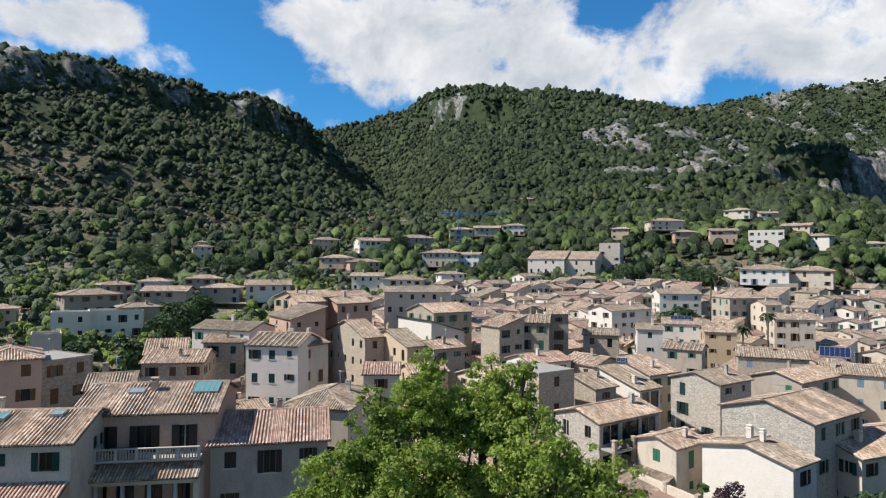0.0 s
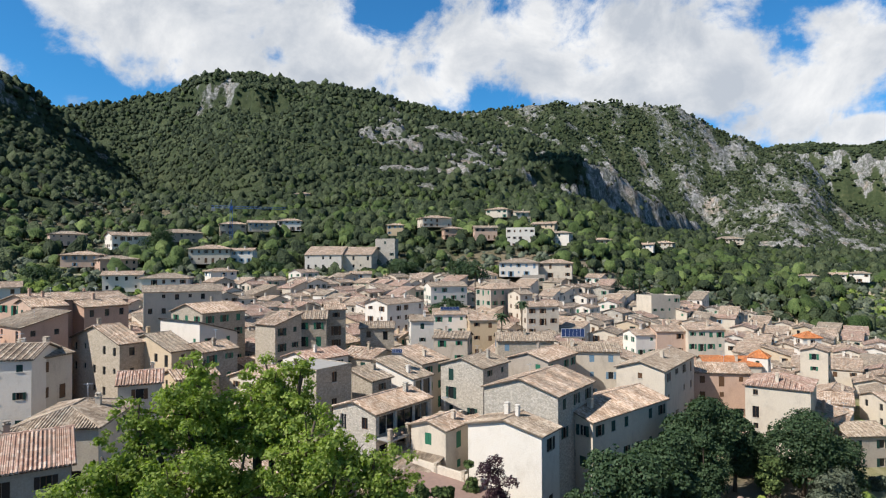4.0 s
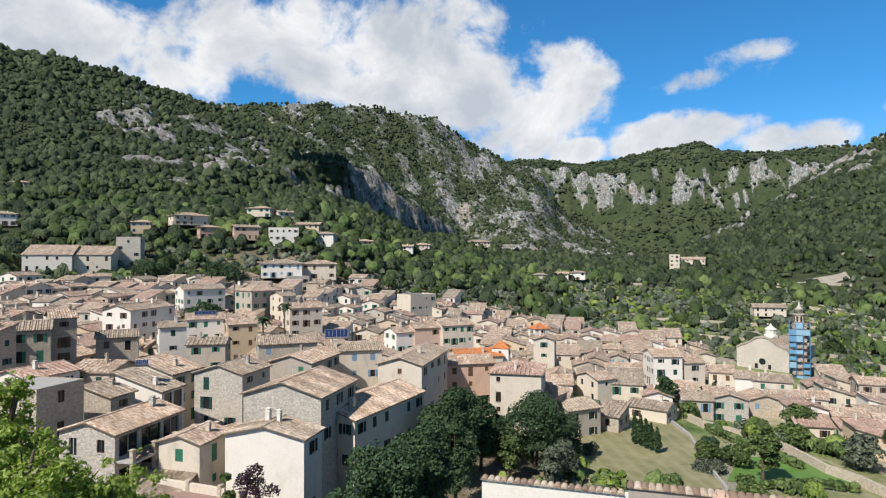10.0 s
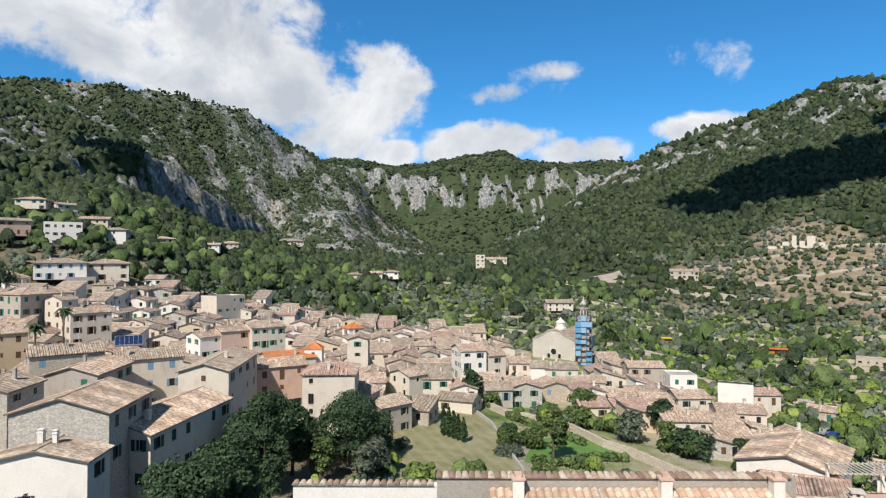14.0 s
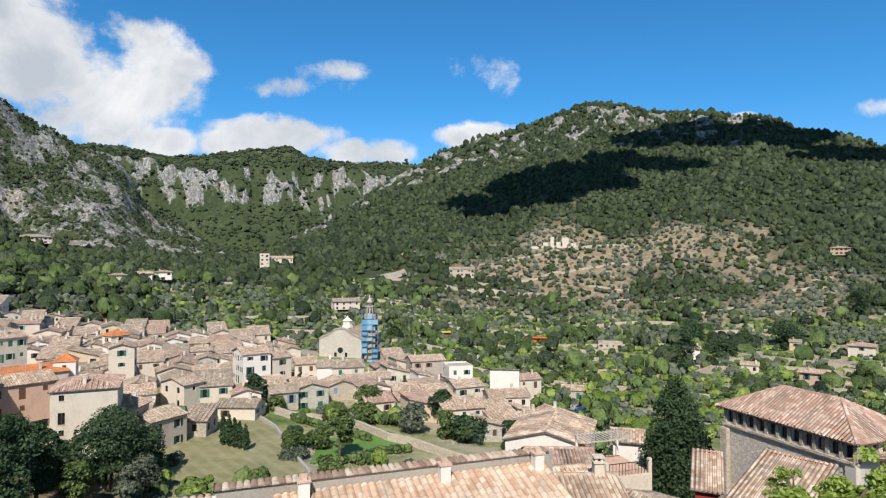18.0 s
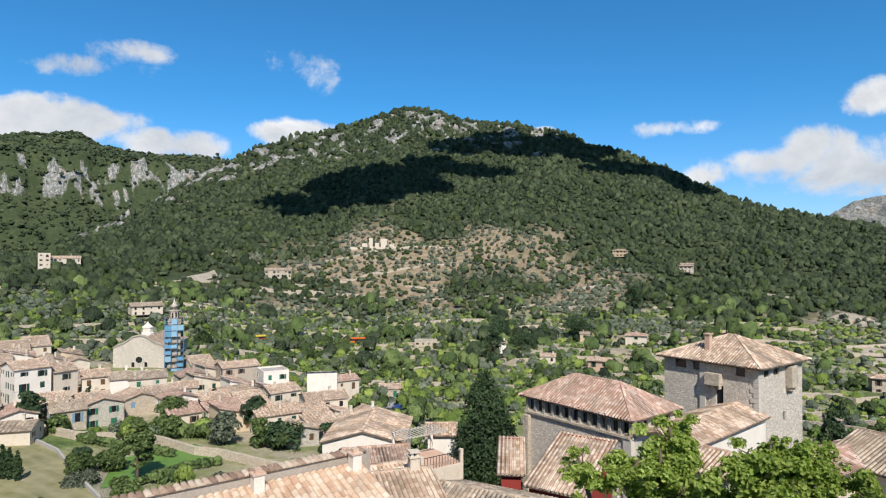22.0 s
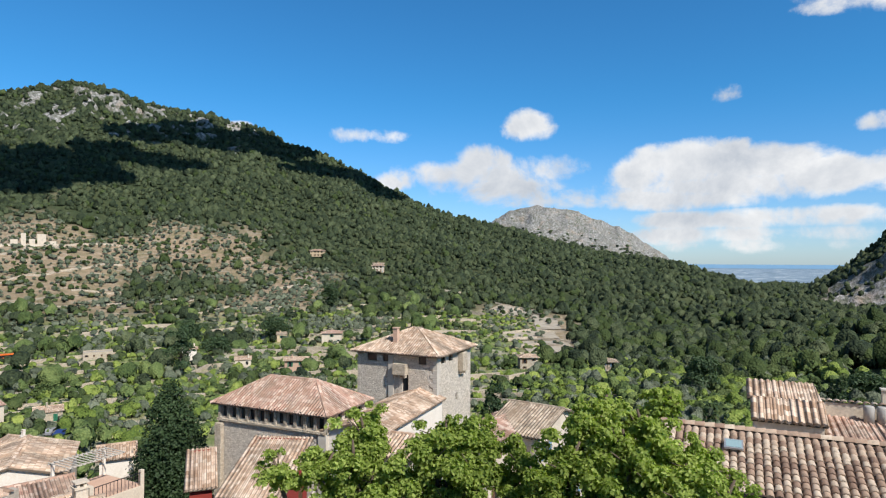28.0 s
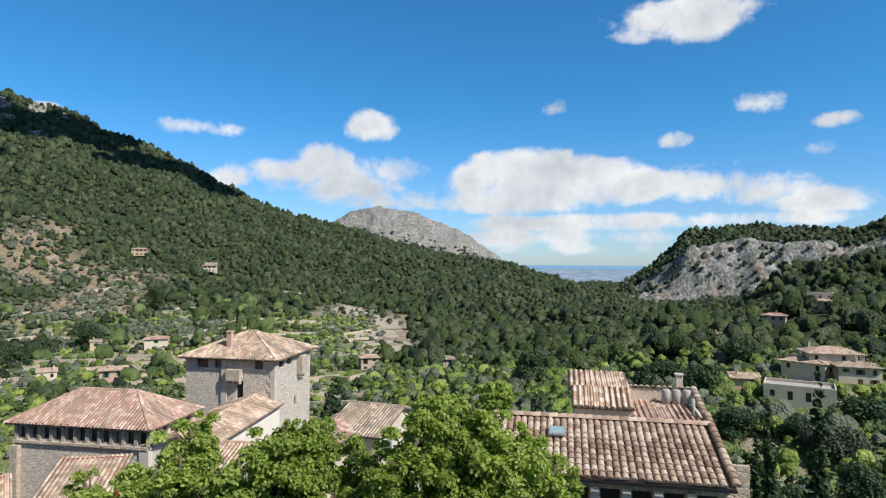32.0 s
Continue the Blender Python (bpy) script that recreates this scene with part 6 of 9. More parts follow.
# ---- church ----
def church():
    V = Vector
    ob = thing("church", (211, 77, -12.7), -88, "stone parish church with a curved gable and a round window", "church")
    # nave and facade; the front looks along -y
    out = ([], [])
    facade(V((-8, 0, 0)), V((1, 0, 0)), 16, 13.2, [(5.6, 6.6, 7.0, 8.6), (9.6, 10.6, 7.0, 8.6)], 0.5, out)
    verts, faces = out
    top = [(-8, 13.2), (-6.6, 14.2), (-5.2, 14.6), (-3.8, 15.4), (-2.2, 16.7), (0, 17.2), (2.2, 16.7), (3.8, 15.4), (5.2, 14.6), (6.6, 14.2), (8, 13.2)]
    n = len(top)
    k = len(verts)
    for y in (0.0, 0.7):
        verts += [V((x, y, 13.2)) for x, _ in top] + [V((x, y, z)) for x, z in top]
    for i in range(n - 1):
        faces += [(k + i, k + i + 1, k + n + i + 1, k + n + i), (k + 2 * n + i + 1, k + 2 * n + i, k + 3 * n + i, k + 3 * n + i + 1), (k + n + i, k + n + i + 1, k + 3 * n + i + 1, k + 3 * n + i)]
    k = len(verts)
    verts += [V(p) for p in ((8, 0, 0), (8, 28, 0), (8, 28, 13.2), (8, 0, 13.2), (-8, 0, 0), (-8, 28, 0), (-8, 28, 13.2), (-8, 0, 13.2), (0, 28, 16.2))]
    faces += [(k, k + 1, k + 2, k + 3), (k + 5, k + 4, k + 7, k + 6), (k + 1, k + 5, k + 6, k + 8, k + 2)]
    mesh_object("wall", verts, faces, M_STONE_TOWER, ob)
    for (x0, z0), (x1, z1) in zip(top, top[1:]):
        c = [V((x0, -0.3, z0)), V((x1, -0.3, z1)), V((x1, -0.3, z1 + 0.45)), V((x0, -0.3, z0 + 0.45))]
        mesh_object("coping", c + [p + V((0, 1.2, 0)) for p in c], [(0, 1, 2, 3), (7, 6, 5, 4), (3, 2, 6, 7), (0, 4, 5, 1), (1, 5, 6, 2), (4, 0, 3, 7)], M_GREY, ob)
    out = ([], [], [])
    tile_plane(V((8.4, 0.8, 13.1)), V((8.4, 28.4, 13.1)), V((0, 28.4, 16.2)), V((0, 0.8, 16.2)), None, out)
    tile_plane(V((-8.4, 28.4, 13.1)), V((-8.4, 0.8, 13.1)), V((0, 0.8, 16.2)), V((0, 28.4, 16.2)), None, out)
    mesh_object("roof", out[0], out[1], M_TILE, ob, uvs=out[2])
    ring, faces = [], []
    for r, y in ((1.5, -0.02), (1.5, -0.22), (1.05, -0.22), (1.05, -0.02)):
        ring += [(r * math.cos(a * math.pi / 12), y, 9.4 + r * math.sin(a * math.pi / 12)) for a in range(24)]
    faces = [(i * 24 + a, i * 24 + (a + 1) % 24, (i + 1) * 24 + (a + 1) % 24, (i + 1) * 24 + a) for i in range(3) for a in range(24)]
    rose = mesh_object("round_window", ring, faces, M_FRAME, ob)
    mesh_object("pane", [(1.05 * math.cos(a * math.pi / 12), -0.03, 9.4 + 1.05 * math.sin(a * math.pi / 12)) for a in range(24)], [tuple(range(24))], M_GLASS, rose)
    for x in (6.1, 10.1):
        boxes("window", [(x - 8 - 0.5, 0.3, 7.0, x - 8 + 0.5, 0.35, 8.6)], M_GLASS, ob)
    # lantern on the nave
    lantern = tube("lantern", [(-1.5, 13, 15.2, 2.2), (-1.5, 13, 16.8, 2.2), (-1.5, 13, 16.9, 1.7), (-1.5, 13, 18.6, 1.7), (-1.5, 13, 18.7, 2.0), (-1.5, 13, 19.3, 1.3), (-1.5, 13, 19.9, 0.5), (-1.5, 13, 20.6, 0.2)], M_WHITE, ob, "white plastered lantern", 8, False)
    # bell tower and its scaffolding
    tx, ty = 209.0, 65.4
    tw = thing("bell_tower", (tx, ty, -11.5), -72, "stone bell tower wrapped in blue scaffold netting", "bell tower")
    boxes("shaft", [(-1.9, -1.9, 0, 1.9, 1.9, 21.0), (-2.15, -2.15, 21.0, 2.15, 2.15, 21.5)], M_STONE_WARM, tw)
    tube("belfry", [(0, 0, 21.5, 1.5), (0, 0, 24.2, 1.45), (0, 0, 24.3, 1.75), (0, 0, 24.6, 1.75)], M_STONE_TOWER, tw, sides=8, smooth=False)
    # belfry openings are not cut; dark slabs stand for the shade inside them
    for k in range(8):
        a = math.pi / 8 + k * math.pi / 4
        m = Matrix.Rotation(a, 4, "Z")
        bm = bmesh.new()
        bmesh.ops.create_cube(bm, size=1, matrix=m @ Matrix.Translation((1.36, 0, 23.0)) @ Matrix.Diagonal((0.12, 0.5, 1.7, 1)))
        part("belfry_opening", bm, M_DARKWOOD, tw)
    tube("spire", [(0, 0, 24.6, 1.0), (0, 0, 25.7, 0.95), (0, 0, 25.8, 1.2), (0, 0, 26.4, 0.8), (0, 0, 27.2, 0.3), (0, 0, 28.4, 0.05)], M_STONE_TOWER, tw, sides=8)
    sc = thing("scaffolding", (tx, ty, -11.5), -72, "steel scaffolding with bright blue netting round a tower", "scaffolding")
    nets = [plain("blue_scaffold_net", (0.17, 0.38, 0.56), 0.7, 0.0, 0.3, 0.8), plain("faded_blue_net", (0.3, 0.48, 0.6), 0.75, 0.0, 0.2, 0.8)]
    pole_blue = plain("blue_scaffold_tube", (0.08, 0.24, 0.45), 0.5)
    rng = random.Random(6)
    e = 2.75
    for x in (-e, -0.9, 0.9, e):
        for y in (-e, e):
            tube("pole", [(x, y, 0, 0.09), (x, y, 22.4, 0.09)], pole_blue, sc, sides=6)
    for x in (-e, e):
        for y in (-0.9, 0.9):
            tube("pole", [(x, y, 0, 0.09), (x, y, 22.4, 0.09)], pole_blue, sc, sides=6)
    for i in range(11):
        z = 2.0 * (i + 1)
        boxes("deck", [(-e, -e, z, e, -e + 0.7, z + 0.08), (-e, e - 0.7, z, e, e, z + 0.08), (-e, -e + 0.7, z, -e + 0.7, e - 0.7, z + 0.08), (e - 0.7, -e + 0.7, z, e, e - 0.7, z + 0.08)], M_BROWN, sc)
        for side in range(4):
            turn = Matrix.Rotation(side * math.pi / 2, 4, "Z")
            for a0, a1 in ((-e, -0.9), (-0.9, 0.9), (0.9, e)):
                tube_path("brace", [turn @ V((a0, -e - 0.05, z - 2)), turn @ V((a1, -e - 0.05, z))], 0.05, pole_blue, sc, 1.0, 5)
                if rng.random() < (0.75 if i > 7 else 0.5 if abs(a0 + a1) > 1 else 0.25):
                    bm = bmesh.new()
                    bmesh.ops.create_cube(bm, size=1, matrix=turn @ Matrix.Translation(((a0 + a1) / 2, -e - 0.12, z - 0.95)) @ Matrix.Diagonal((a1 - a0 - 0.1, 0.02, rng.choice((1.75, 1.75, 1.2)), 1)))
                    part("net", bm, nets[rng.random() < 0.4], sc)
    HOUSES.append((211, 65, 12))
    HOUSES.append((225, 77, 14))


church()


# ---- the monastery quarter close by ----
def palace_tower():
    ob = house(57.5, -35.3, 9.4, 8.7, 20.6, 30.7, "hip", M_STONE_TOWER, M_TILE, "none", 401, low=-6, wave=0.3, pitch=0.44, over=0.6, chimneys=0, name="palace_tower", group="",
               label="square rough stone palace tower under a hipped tile roof", category="tower",
               holes={2: [(1.2, 2.4, 1.25, 0.35), (3.1, 4.3, 1.25, 0.35), (7.3, 8.2, 1.25, 0.35), (5.45, 6.15, 5.2, 2.4)], 3: [(1.0, 2.1, 1.25, 0.35), (2.8, 3.9, 1.25, 0.35), (6.0, 7.2, 1.25, 0.35), (4.6, 5.1, 5.6, 4.8)], 0: [], 1: []})
    h = 26.6
    # corner quoins and the projecting box over the slot
    boxes("machicolation", [(-1.4, 4.352, h - 2.4, 0.1, 5.0, h - 1.25), (-1.3, 4.352, h - 2.7, -1.05, 4.8, h - 2.4), (-0.75, 4.352, h - 2.7, -0.5, 4.8, h - 2.4), (-0.25, 4.352, h - 2.7, 0.0, 4.8, h - 2.4)], M_STONE_WARM, ob, "smooth stone box on corbels", 0.03)
    boxes("machicolation", [(-5.35, -2.0, h - 2.6, -4.702, -0.8, h - 0.6), (-5.2, -1.9, h - 2.9, -4.702, -1.7, h - 2.6), (-5.2, -1.1, h - 2.9, -4.702, -0.9, h - 2.6)], M_STONE_WARM, ob, "smooth stone box on corbels", 0.03)
    boxes("pilaster", [(0.25, 4.352, 0, 0.85, 4.5, h - 0.4)], M_FRAME, ob, bevel=0.02)
    for i in range(34):
        z0 = h - 0.3 - 0.45 * (i + 1)
        long_ = 0.75 if i % 2 else 0.45
        boxes("quoin", [(-4.76, 4.41 - long_ - 0.06, z0, -4.7 + 1.2 - long_, 4.41, z0 + 0.43)], M_FRAME, ob, bevel=0.02)
    boxes("chimney", [(0.6, 2.6, h + 0.6, 1.1, 3.1, h + 2.1), (0.52, 2.52, h + 2.1, 1.18, 3.18, h + 2.2)], M_PINK, ob)
    for k in range(24):
        x = -5.2 + k * 0.45
        boxes("rafter_end", [(x, 4.36, h - 0.3, x + 0.12, 4.9, h - 0.16)], M_DARKWOOD, ob)


palace_tower()


def loggia_house():
    n = 11
    gap = 11.2 / n
    holes = {2: [(0.5 + gap * i, 0.5 + gap * i + 0.52, 1.45, 0.55) for i in range(n)], 3: [(0.7 + 1.05 * i, 0.7 + 1.05 * i + 0.6, 1.5, 0.5) for i in range(5)], 0: [], 1: []}
    cx, cy = (46.1 + 49.6) / 2 + math.cos(radians(32)) * 6.15, (-19.9 - 26.1) / 2 + math.sin(radians(32)) * 6.15
    ob = house(cx, cy, 11.4, 6.3, 17.6, 32, "hip", M_STONE_TOWER, M_TILE_RED, "none", 402, low=-6, wave=0.3, pitch=0.56, over=0.5, chimneys=0, name="loggia_house", group="",
               label="old stone house with attic openings under a reddish hipped roof", category="house", holes=holes)
    h = 23.6
    boxes("band", [(-5.75, 3.152, h - 1.85, 5.72, 3.35, h - 1.6), (-5.9, -3.2, h - 1.85, -5.702, 3.15, h - 1.6)], M_STONE_WARM, ob, "pale stone string course", 0.03)
    boxes("band", [(-5.7, 3.152, h - 0.5, 5.7, 3.22, h - 0.2), (-5.77, -3.2, h - 0.5, -5.702, 3.15, h - 0.2)], M_STONE_WARM, ob, "pale stone string course")
    for i in range(n + 1):
        x = 5.7 - (0.5 + gap * i - gap / 2 + 0.26)
        boxes("post", [(x - 0.14, 3.152, h - 1.6, x + 0.14, 3.3, h - 0.5)], M_STONE, ob, bevel=0.02)
    boxes("buttress", [(5.0, 3.152, 8, 5.72, 3.6, h - 2.0)], M_STONE_WARM, ob, bevel=0.04)
    boxes("corner_pier", [(-5.82, 2.3, 6, -5.0, 3.28, h - 1.86)], M_FRAME, ob, bevel=0.03)
    for k in range(22):
        x = -5.6 + k * 0.53
        boxes("rafter_end", [(x, 3.2, h - 0.24, x + 0.1, 3.58, h - 0.14)], M_DARKWOOD, ob)
    tank = thing("water_tank", (43.5, -15.6, 9.5), 0, "pale cylindrical water tank with a lid on a roof", "water tank")
    tube("tank", [(0, 0, 0, 0.55), (0, 0, 2.6, 0.55), (0, 0, 2.65, 0.6), (0, 0, 2.75, 0.6), (0, 0, 2.85, 0.2)], M_CONCRETE, tank, sides=18)
    pipe = thing("drain_pipe", (0, 0, 0), 0, "white drain pipe along a stone wall", "pipe")
    tube_path("pipe", [(45.4, -19.0, 12.2), (43.2, -16.9, 12.0), (41.2, -15.6, 11.2)], 0.07, M_WHITE, pipe)


loggia_house()


def barrel_tile(length=0.46, r0=0.16, r1=0.13, segs=4):
    """The mesh of one clay barrel tile, arched, narrower at its upper end."""
    verts, faces = [], []
    for y, r, lift in ((0, r0, 0.03), (length, r1, 0.0)):
        for i in range(segs + 1):
            a = math.pi * i / segs
            verts.append((-r * math.cos(a), y, lift + 0.8 * r * math.sin(a)))
    n = segs + 1
    faces = [(i, i + 1, n + i + 1, n + i) for i in range(segs)] + [tuple(range(n - 1, -1, -1))]
    me = bpy.data.meshes.new("tile")
    me.from_pydata(verts, [], faces)
    me.polygons.foreach_set("use_smooth", [True] * segs + [False])
    return me


def loose_tile_material(name, low, mid, high):
    m, n, bsdf, p, ch = material(name, 0.9)
    base = n.ramp(n.math("ADD", n.math("MULTIPLY", ch, 0.75), n.math("MULTIPLY", n.noise(p, 1.6, 5.0, 0.65), 0.4)), (0.2, low), (0.5, mid), (0.9, high))
    base = n.mix(n.math("MULTIPLY", n.smooth(n.noise(p, 3.5, 6.0, 0.7), 0.5, 0.68), 0.5), base, (0.13, 0.11, 0.09))
    finish(n, bsdf, base, n.noise(p, 14.0, 4.0), 0.4, 0.03)
    return m


M_LOOSE = loose_tile_material("single_clay_tiles", (0.205, 0.131, 0.094), (0.353, 0.246, 0.176), (0.508, 0.410, 0.312))
M_BED = plain("mortar_bed_under_tiles", (0.16, 0.11, 0.08), 0.95)


def tiled_slope(parent, eave0, eave1, run, pitch, mat, gap=0.3, row=0.38, limit=300):
    """Single barrel tiles laid in courses up a slope, as parts of the roof; those past the limit joined in one."""
    me = barrel_tile()
    me.materials.append(mat)
    e0, e1 = Vector(eave0), Vector(eave1)
    along = (e1 - e0).normalized()
    back = Vector((-along.y, along.x, 0))
    rise = (back + Vector((0, 0, pitch))).normalized()
    normal = along.cross(rise)
    turn = Matrix((along, rise, normal)).transposed().to_4x4()
    slope = run * math.hypot(1, pitch)
    cols, rows = int((e1 - e0).length / gap), int(slope / row)
    rng = random.Random(7)
    spare_v, spare_f = [], []
    base_v = [v.co.copy() for v in me.vertices]
    base_f = [tuple(p.vertices) for p in me.polygons]
    count = 0
    # the bed below, with its channels
    k = [e0 - normal * 0.02, e1 - normal * 0.02, e1 + rise * slope - normal * 0.02, e0 + rise * slope - normal * 0.02]
    bed = mesh_object("roof_bed", k + [v - normal * 0.12 for v in k], [(0, 1, 2, 3), (7, 6, 5, 4), (0, 4, 5, 1), (1, 5, 6, 2), (2, 6, 7, 3), (3, 7, 4, 0)], M_BED, parent)
    for r in range(rows):
        for c in range(cols):
            at = e0 + along * (gap * (c + 0.5) + rng.uniform(-0.012, 0.012)) + rise * (row * r + rng.uniform(-0.02, 0.02)) + normal * rng.uniform(-0.004, 0.012)
            m = Matrix.Translation(at) @ turn @ pose(0, 0, 0, 0, 0, rng.uniform(-1.6, 1.6))
            if count < limit:
                t = new("tile", me)
                t.parent = bed
                t.matrix_local = m
            else:
                q = len(spare_v)
                spare_v += [m @ v for v in base_v]
                spare_f += [tuple(q + i for i in f) for f in base_f]
            count += 1
    if spare_v:
        tagged(mesh_object("tiles", spare_v, spare_f, M_TILE_ISLAND, bed, smooth=True), kind="stuff")


def island_tile_material(name, low, mid, high):
    m, n, bsdf, p, ch = material(name, 0.9)
    isl = n.add("ShaderNodeNewGeometry").outputs["Random Per Island"]
    base = n.ramp(n.math("ADD", n.math("MULTIPLY", isl, 0.75), n.math("MULTIPLY", n.noise(p, 1.6, 5.0, 0.65), 0.4)), (0.2, low), (0.5, mid), (0.9, high))
    base = n.mix(n.math("MULTIPLY", n.smooth(n.noise(p, 3.5, 6.0, 0.7), 0.5, 0.68), 0.5), base, (0.13, 0.11, 0.09))
    finish(n, bsdf, base, n.noise(p, 14.0, 4.0), 0.4, 0.03)
    return m


M_TILE_ISLAND = island_tile_material("joined_clay_tiles", (0.205, 0.131, 0.094), (0.353, 0.246, 0.176), (0.508, 0.410, 0.312))


def south_house():
    """The long house with the big near roof."""
    ob = thing("south_house", (7.4, -26.6, 0), 30.3, "long stone house with a big near roof of old barrel tiles", "house")
    # axes: x runs away along the eave, y to the camera; the eave faces +y
    ex, ey = math.cos(radians(30.3)), math.sin(radians(30.3))
    inv = ob.matrix_world.inverted()
    e_right, e_left = inv @ Vector((7.4, -26.6, 20.9)), None
    L, run, z = 11.5, 4.5, 20.9
    out = ([], [])
    V = Vector
    holes = [(0.6 + 1.3 * i, 1.45 + 1.3 * i, z - 2.6, z - 0.5) for i in range(8)]
    facade(V((L, -0.35, 0)), V((-1, 0, 0)), L, z, [(L - b, L - a, c, d) for a, b, c, d in holes], 0.3, out)
    facade(V((0.25, -0.35, 0)), V((0, -1, 0)), run * 2 - 0.7, z, [], 0.3, out)
    facade(V((0.25, -run * 2 + 0.35, 0)), V((1, 0, 0)), L - 0.25, z, [], 0.3, out)
    facade(V((L, -run * 2 + 0.35, 0)), V((0, 1, 0)), run * 2 - 0.7, z, [], 0.3, out)
    k = len(out[0])
    top = z + 0.31 * run
    out[0].extend([V((0.25, -0.35, z)), V((0.25, -run * 2 + 0.35, z)), V((0.25, -run, top)), V((L, -0.35, z)), V((L, -run * 2 + 0.35, z)), V((L, -run, top))])
    out[1].extend([(k, k + 2, k + 1), (k + 3, k + 4, k + 5)])
    mesh_object("wall", out[0], out[1], M_STONE_WARM, ob)
    for a, b, c, d in holes:
        w = boxes("window", [(a, -0.62, c, b, -0.58, d)], M_GLASS, ob)
        boxes("frame", [(a, -0.58, c, a + 0.06, -0.52, d), (b - 0.06, -0.58, c, b, -0.52, d), (a + 0.06, -0.58, d - 0.06, b - 0.06, -0.52, d)], M_BROWN, w)
        boxes("pilaster", [(b + 0.05, -0.348, c - 0.2, b + 0.4, -0.2, d + 0.1)], M_FRAME, ob, bevel=0.02)
    tiled_slope(ob, (L, 0, z), (0, 0, z), run, 0.31, M_LOOSE, 0.32, 0.4, 300)
    o2 = ([], [], [])
    tile_plane(V((0, -run * 2, z)), V((L, -run * 2, z)), V((L, -run, top)), V((0, -run, top)), 0.32, o2)
    mesh_object("roof", o2[0], o2[1], M_TILE_DARK, ob, uvs=o2[2])
    me = barrel_tile(0.45, 0.2, 0.18)
    me.materials.append(M_LOOSE)
    for i in range(int(L / 0.42)):
        t = new("ridge_tile", me)
        t.parent = ob
        t.matrix_local = Matrix.Translation((0.42 * i, -run, top + 0.02)) @ pose(0, 0, 0, 0, 0, -90)
    for i in range(13):
        t = new("verge_tile", me)
        t.parent = ob
        t.matrix_local = Matrix.Translation((-0.02, -0.41 * i, z + 0.31 * 0.41 * i + 0.05)) @ pose(0, 0, 0, 17, 0, 180)
    boxes("gutter", [(0, 0.02, z - 0.16, L, 0.12, z - 0.06)], M_IRON, ob)
    # skylight
    sk = boxes("skylight", [(6.8, -3.2, z + 1.02, 7.55, -2.5, z + 1.1)], M_METAL, ob, "small metal-framed roof window")
    sk.matrix_local = Matrix.Translation((7.2, -2.85, z + 1.09)) @ pose(0, 0, 0, -17.2, 0, 0) @ Matrix.Translation((-7.2, 2.85, -z - 1.0))
    pane = boxes("pane", [(6.87, -3.13, z + 1.101, 7.48, -2.57, z + 1.115)], M_SKYGLASS, sk)
    # the raised room behind, and the roof terrace
    boxes("terrace_wall", [(3.45, -9.9, z, 6.3, -6.0, z + 1.72)], M_CREAM, ob, "plain rendered raised room")
    o3 = ([], [], [])
    tile_plane(V((6.45, -5.75, z + 1.68)), V((3.3, -5.75, z + 1.68)), V((3.3, -7.5, z + 2.36)), V((6.45, -7.5, z + 2.36)), 0.3, o3)
    mesh_object("roof", o3[0], o3[1], M_TILE, ob, uvs=o3[2])
    o5 = ([], [], [])
    tile_plane(V((6.6, -7.52, z + 2.34)), V((3.35, -7.52, z + 2.34)), V((3.5, -10.1, z + 2.76)), V((6.6, -10.1, z + 2.76)), 0.3, o5)
    mesh_object("upper_roof", o5[0], o5[1], M_TILE, ob, uvs=o5[2])
    boxes("gable_wall", [(3.45, -9.9, z + 1.72, 6.3, -7.6, z + 2.2)], M_CREAM, ob)
    boxes("parapet", [(-0.05, -9.3, z - 1, 3.44, -9.05, z + 2.12)], M_CREAM, ob)
    for i in range(11):
        t = new("coping_tile", me)
        t.parent = ob
        t.matrix_local = Matrix.Translation((0.1 + 0.31 * i, -9.35, z + 2.13)) @ pose(0, 0, 0, 4, 0, 0) @ Matrix.Diagonal((0.8, 0.9, 0.7, 1))
    for i in range(9):
        t = new("verge_tile", me)
        t.parent = ob
        t.matrix_local = Matrix.Translation((-0.15, -5.4 - 0.41 * i, z + 1.16 + 0.118 * i)) @ pose(0, 0, 0, 16, 0, 180)
    boxes("side_parapet", [(-0.25, -9.3, z - 1, -0.06, -5.3, z + 1.2)], M_CREAM, ob)
    o4 = ([], [], [])
    tile_plane(V((3.4, -5.3, z + 1.14)), V((0.0, -5.3, z + 1.14)), V((0.0, -9.04, z + 1.42)), V((3.4, -9.04, z + 1.42)), 0.3, o4)
    mesh_object("roof", o4[0], o4[1], M_TILE_RED, ob, uvs=o4[2])
    for i, x in enumerate((1.35, 0.82, 0.28)):
        tk = thing("roof_tank", tuple(ob.matrix_world @ V((x, -8.6, z + 1.34))), 0, "pale upright cylinder tank on a roof terrace", "tank", "tanks on the roof")
        tube("tank", [(0, 0, 0, 0.23), (0, 0, 0.8, 0.23), (0, 0, 0.86, 0.17)], M_CONCRETE, tk, sides=14)
    ch = boxes("chimney", [(0.34, -9.7, z + 1, 0.68, -9.35, z + 2.85)], M_CREAM, ob)
    boxes("cap", [(0.28, -9.76, z + 2.85, 0.74, -9.29, z + 2.92)], M_FRAME, ch)
    tube("flue", [(0.35, -6.6, z + 1.1, 0.09), (0.35, -6.6, z + 2.15, 0.09)], M_CONCRETE, ob)
    boxes("side_wall", [(-2.8, -8.5, 0, -0.1, -8.2, z - 1.6)], M_STONE, ob, "low stone wall with tile coping")


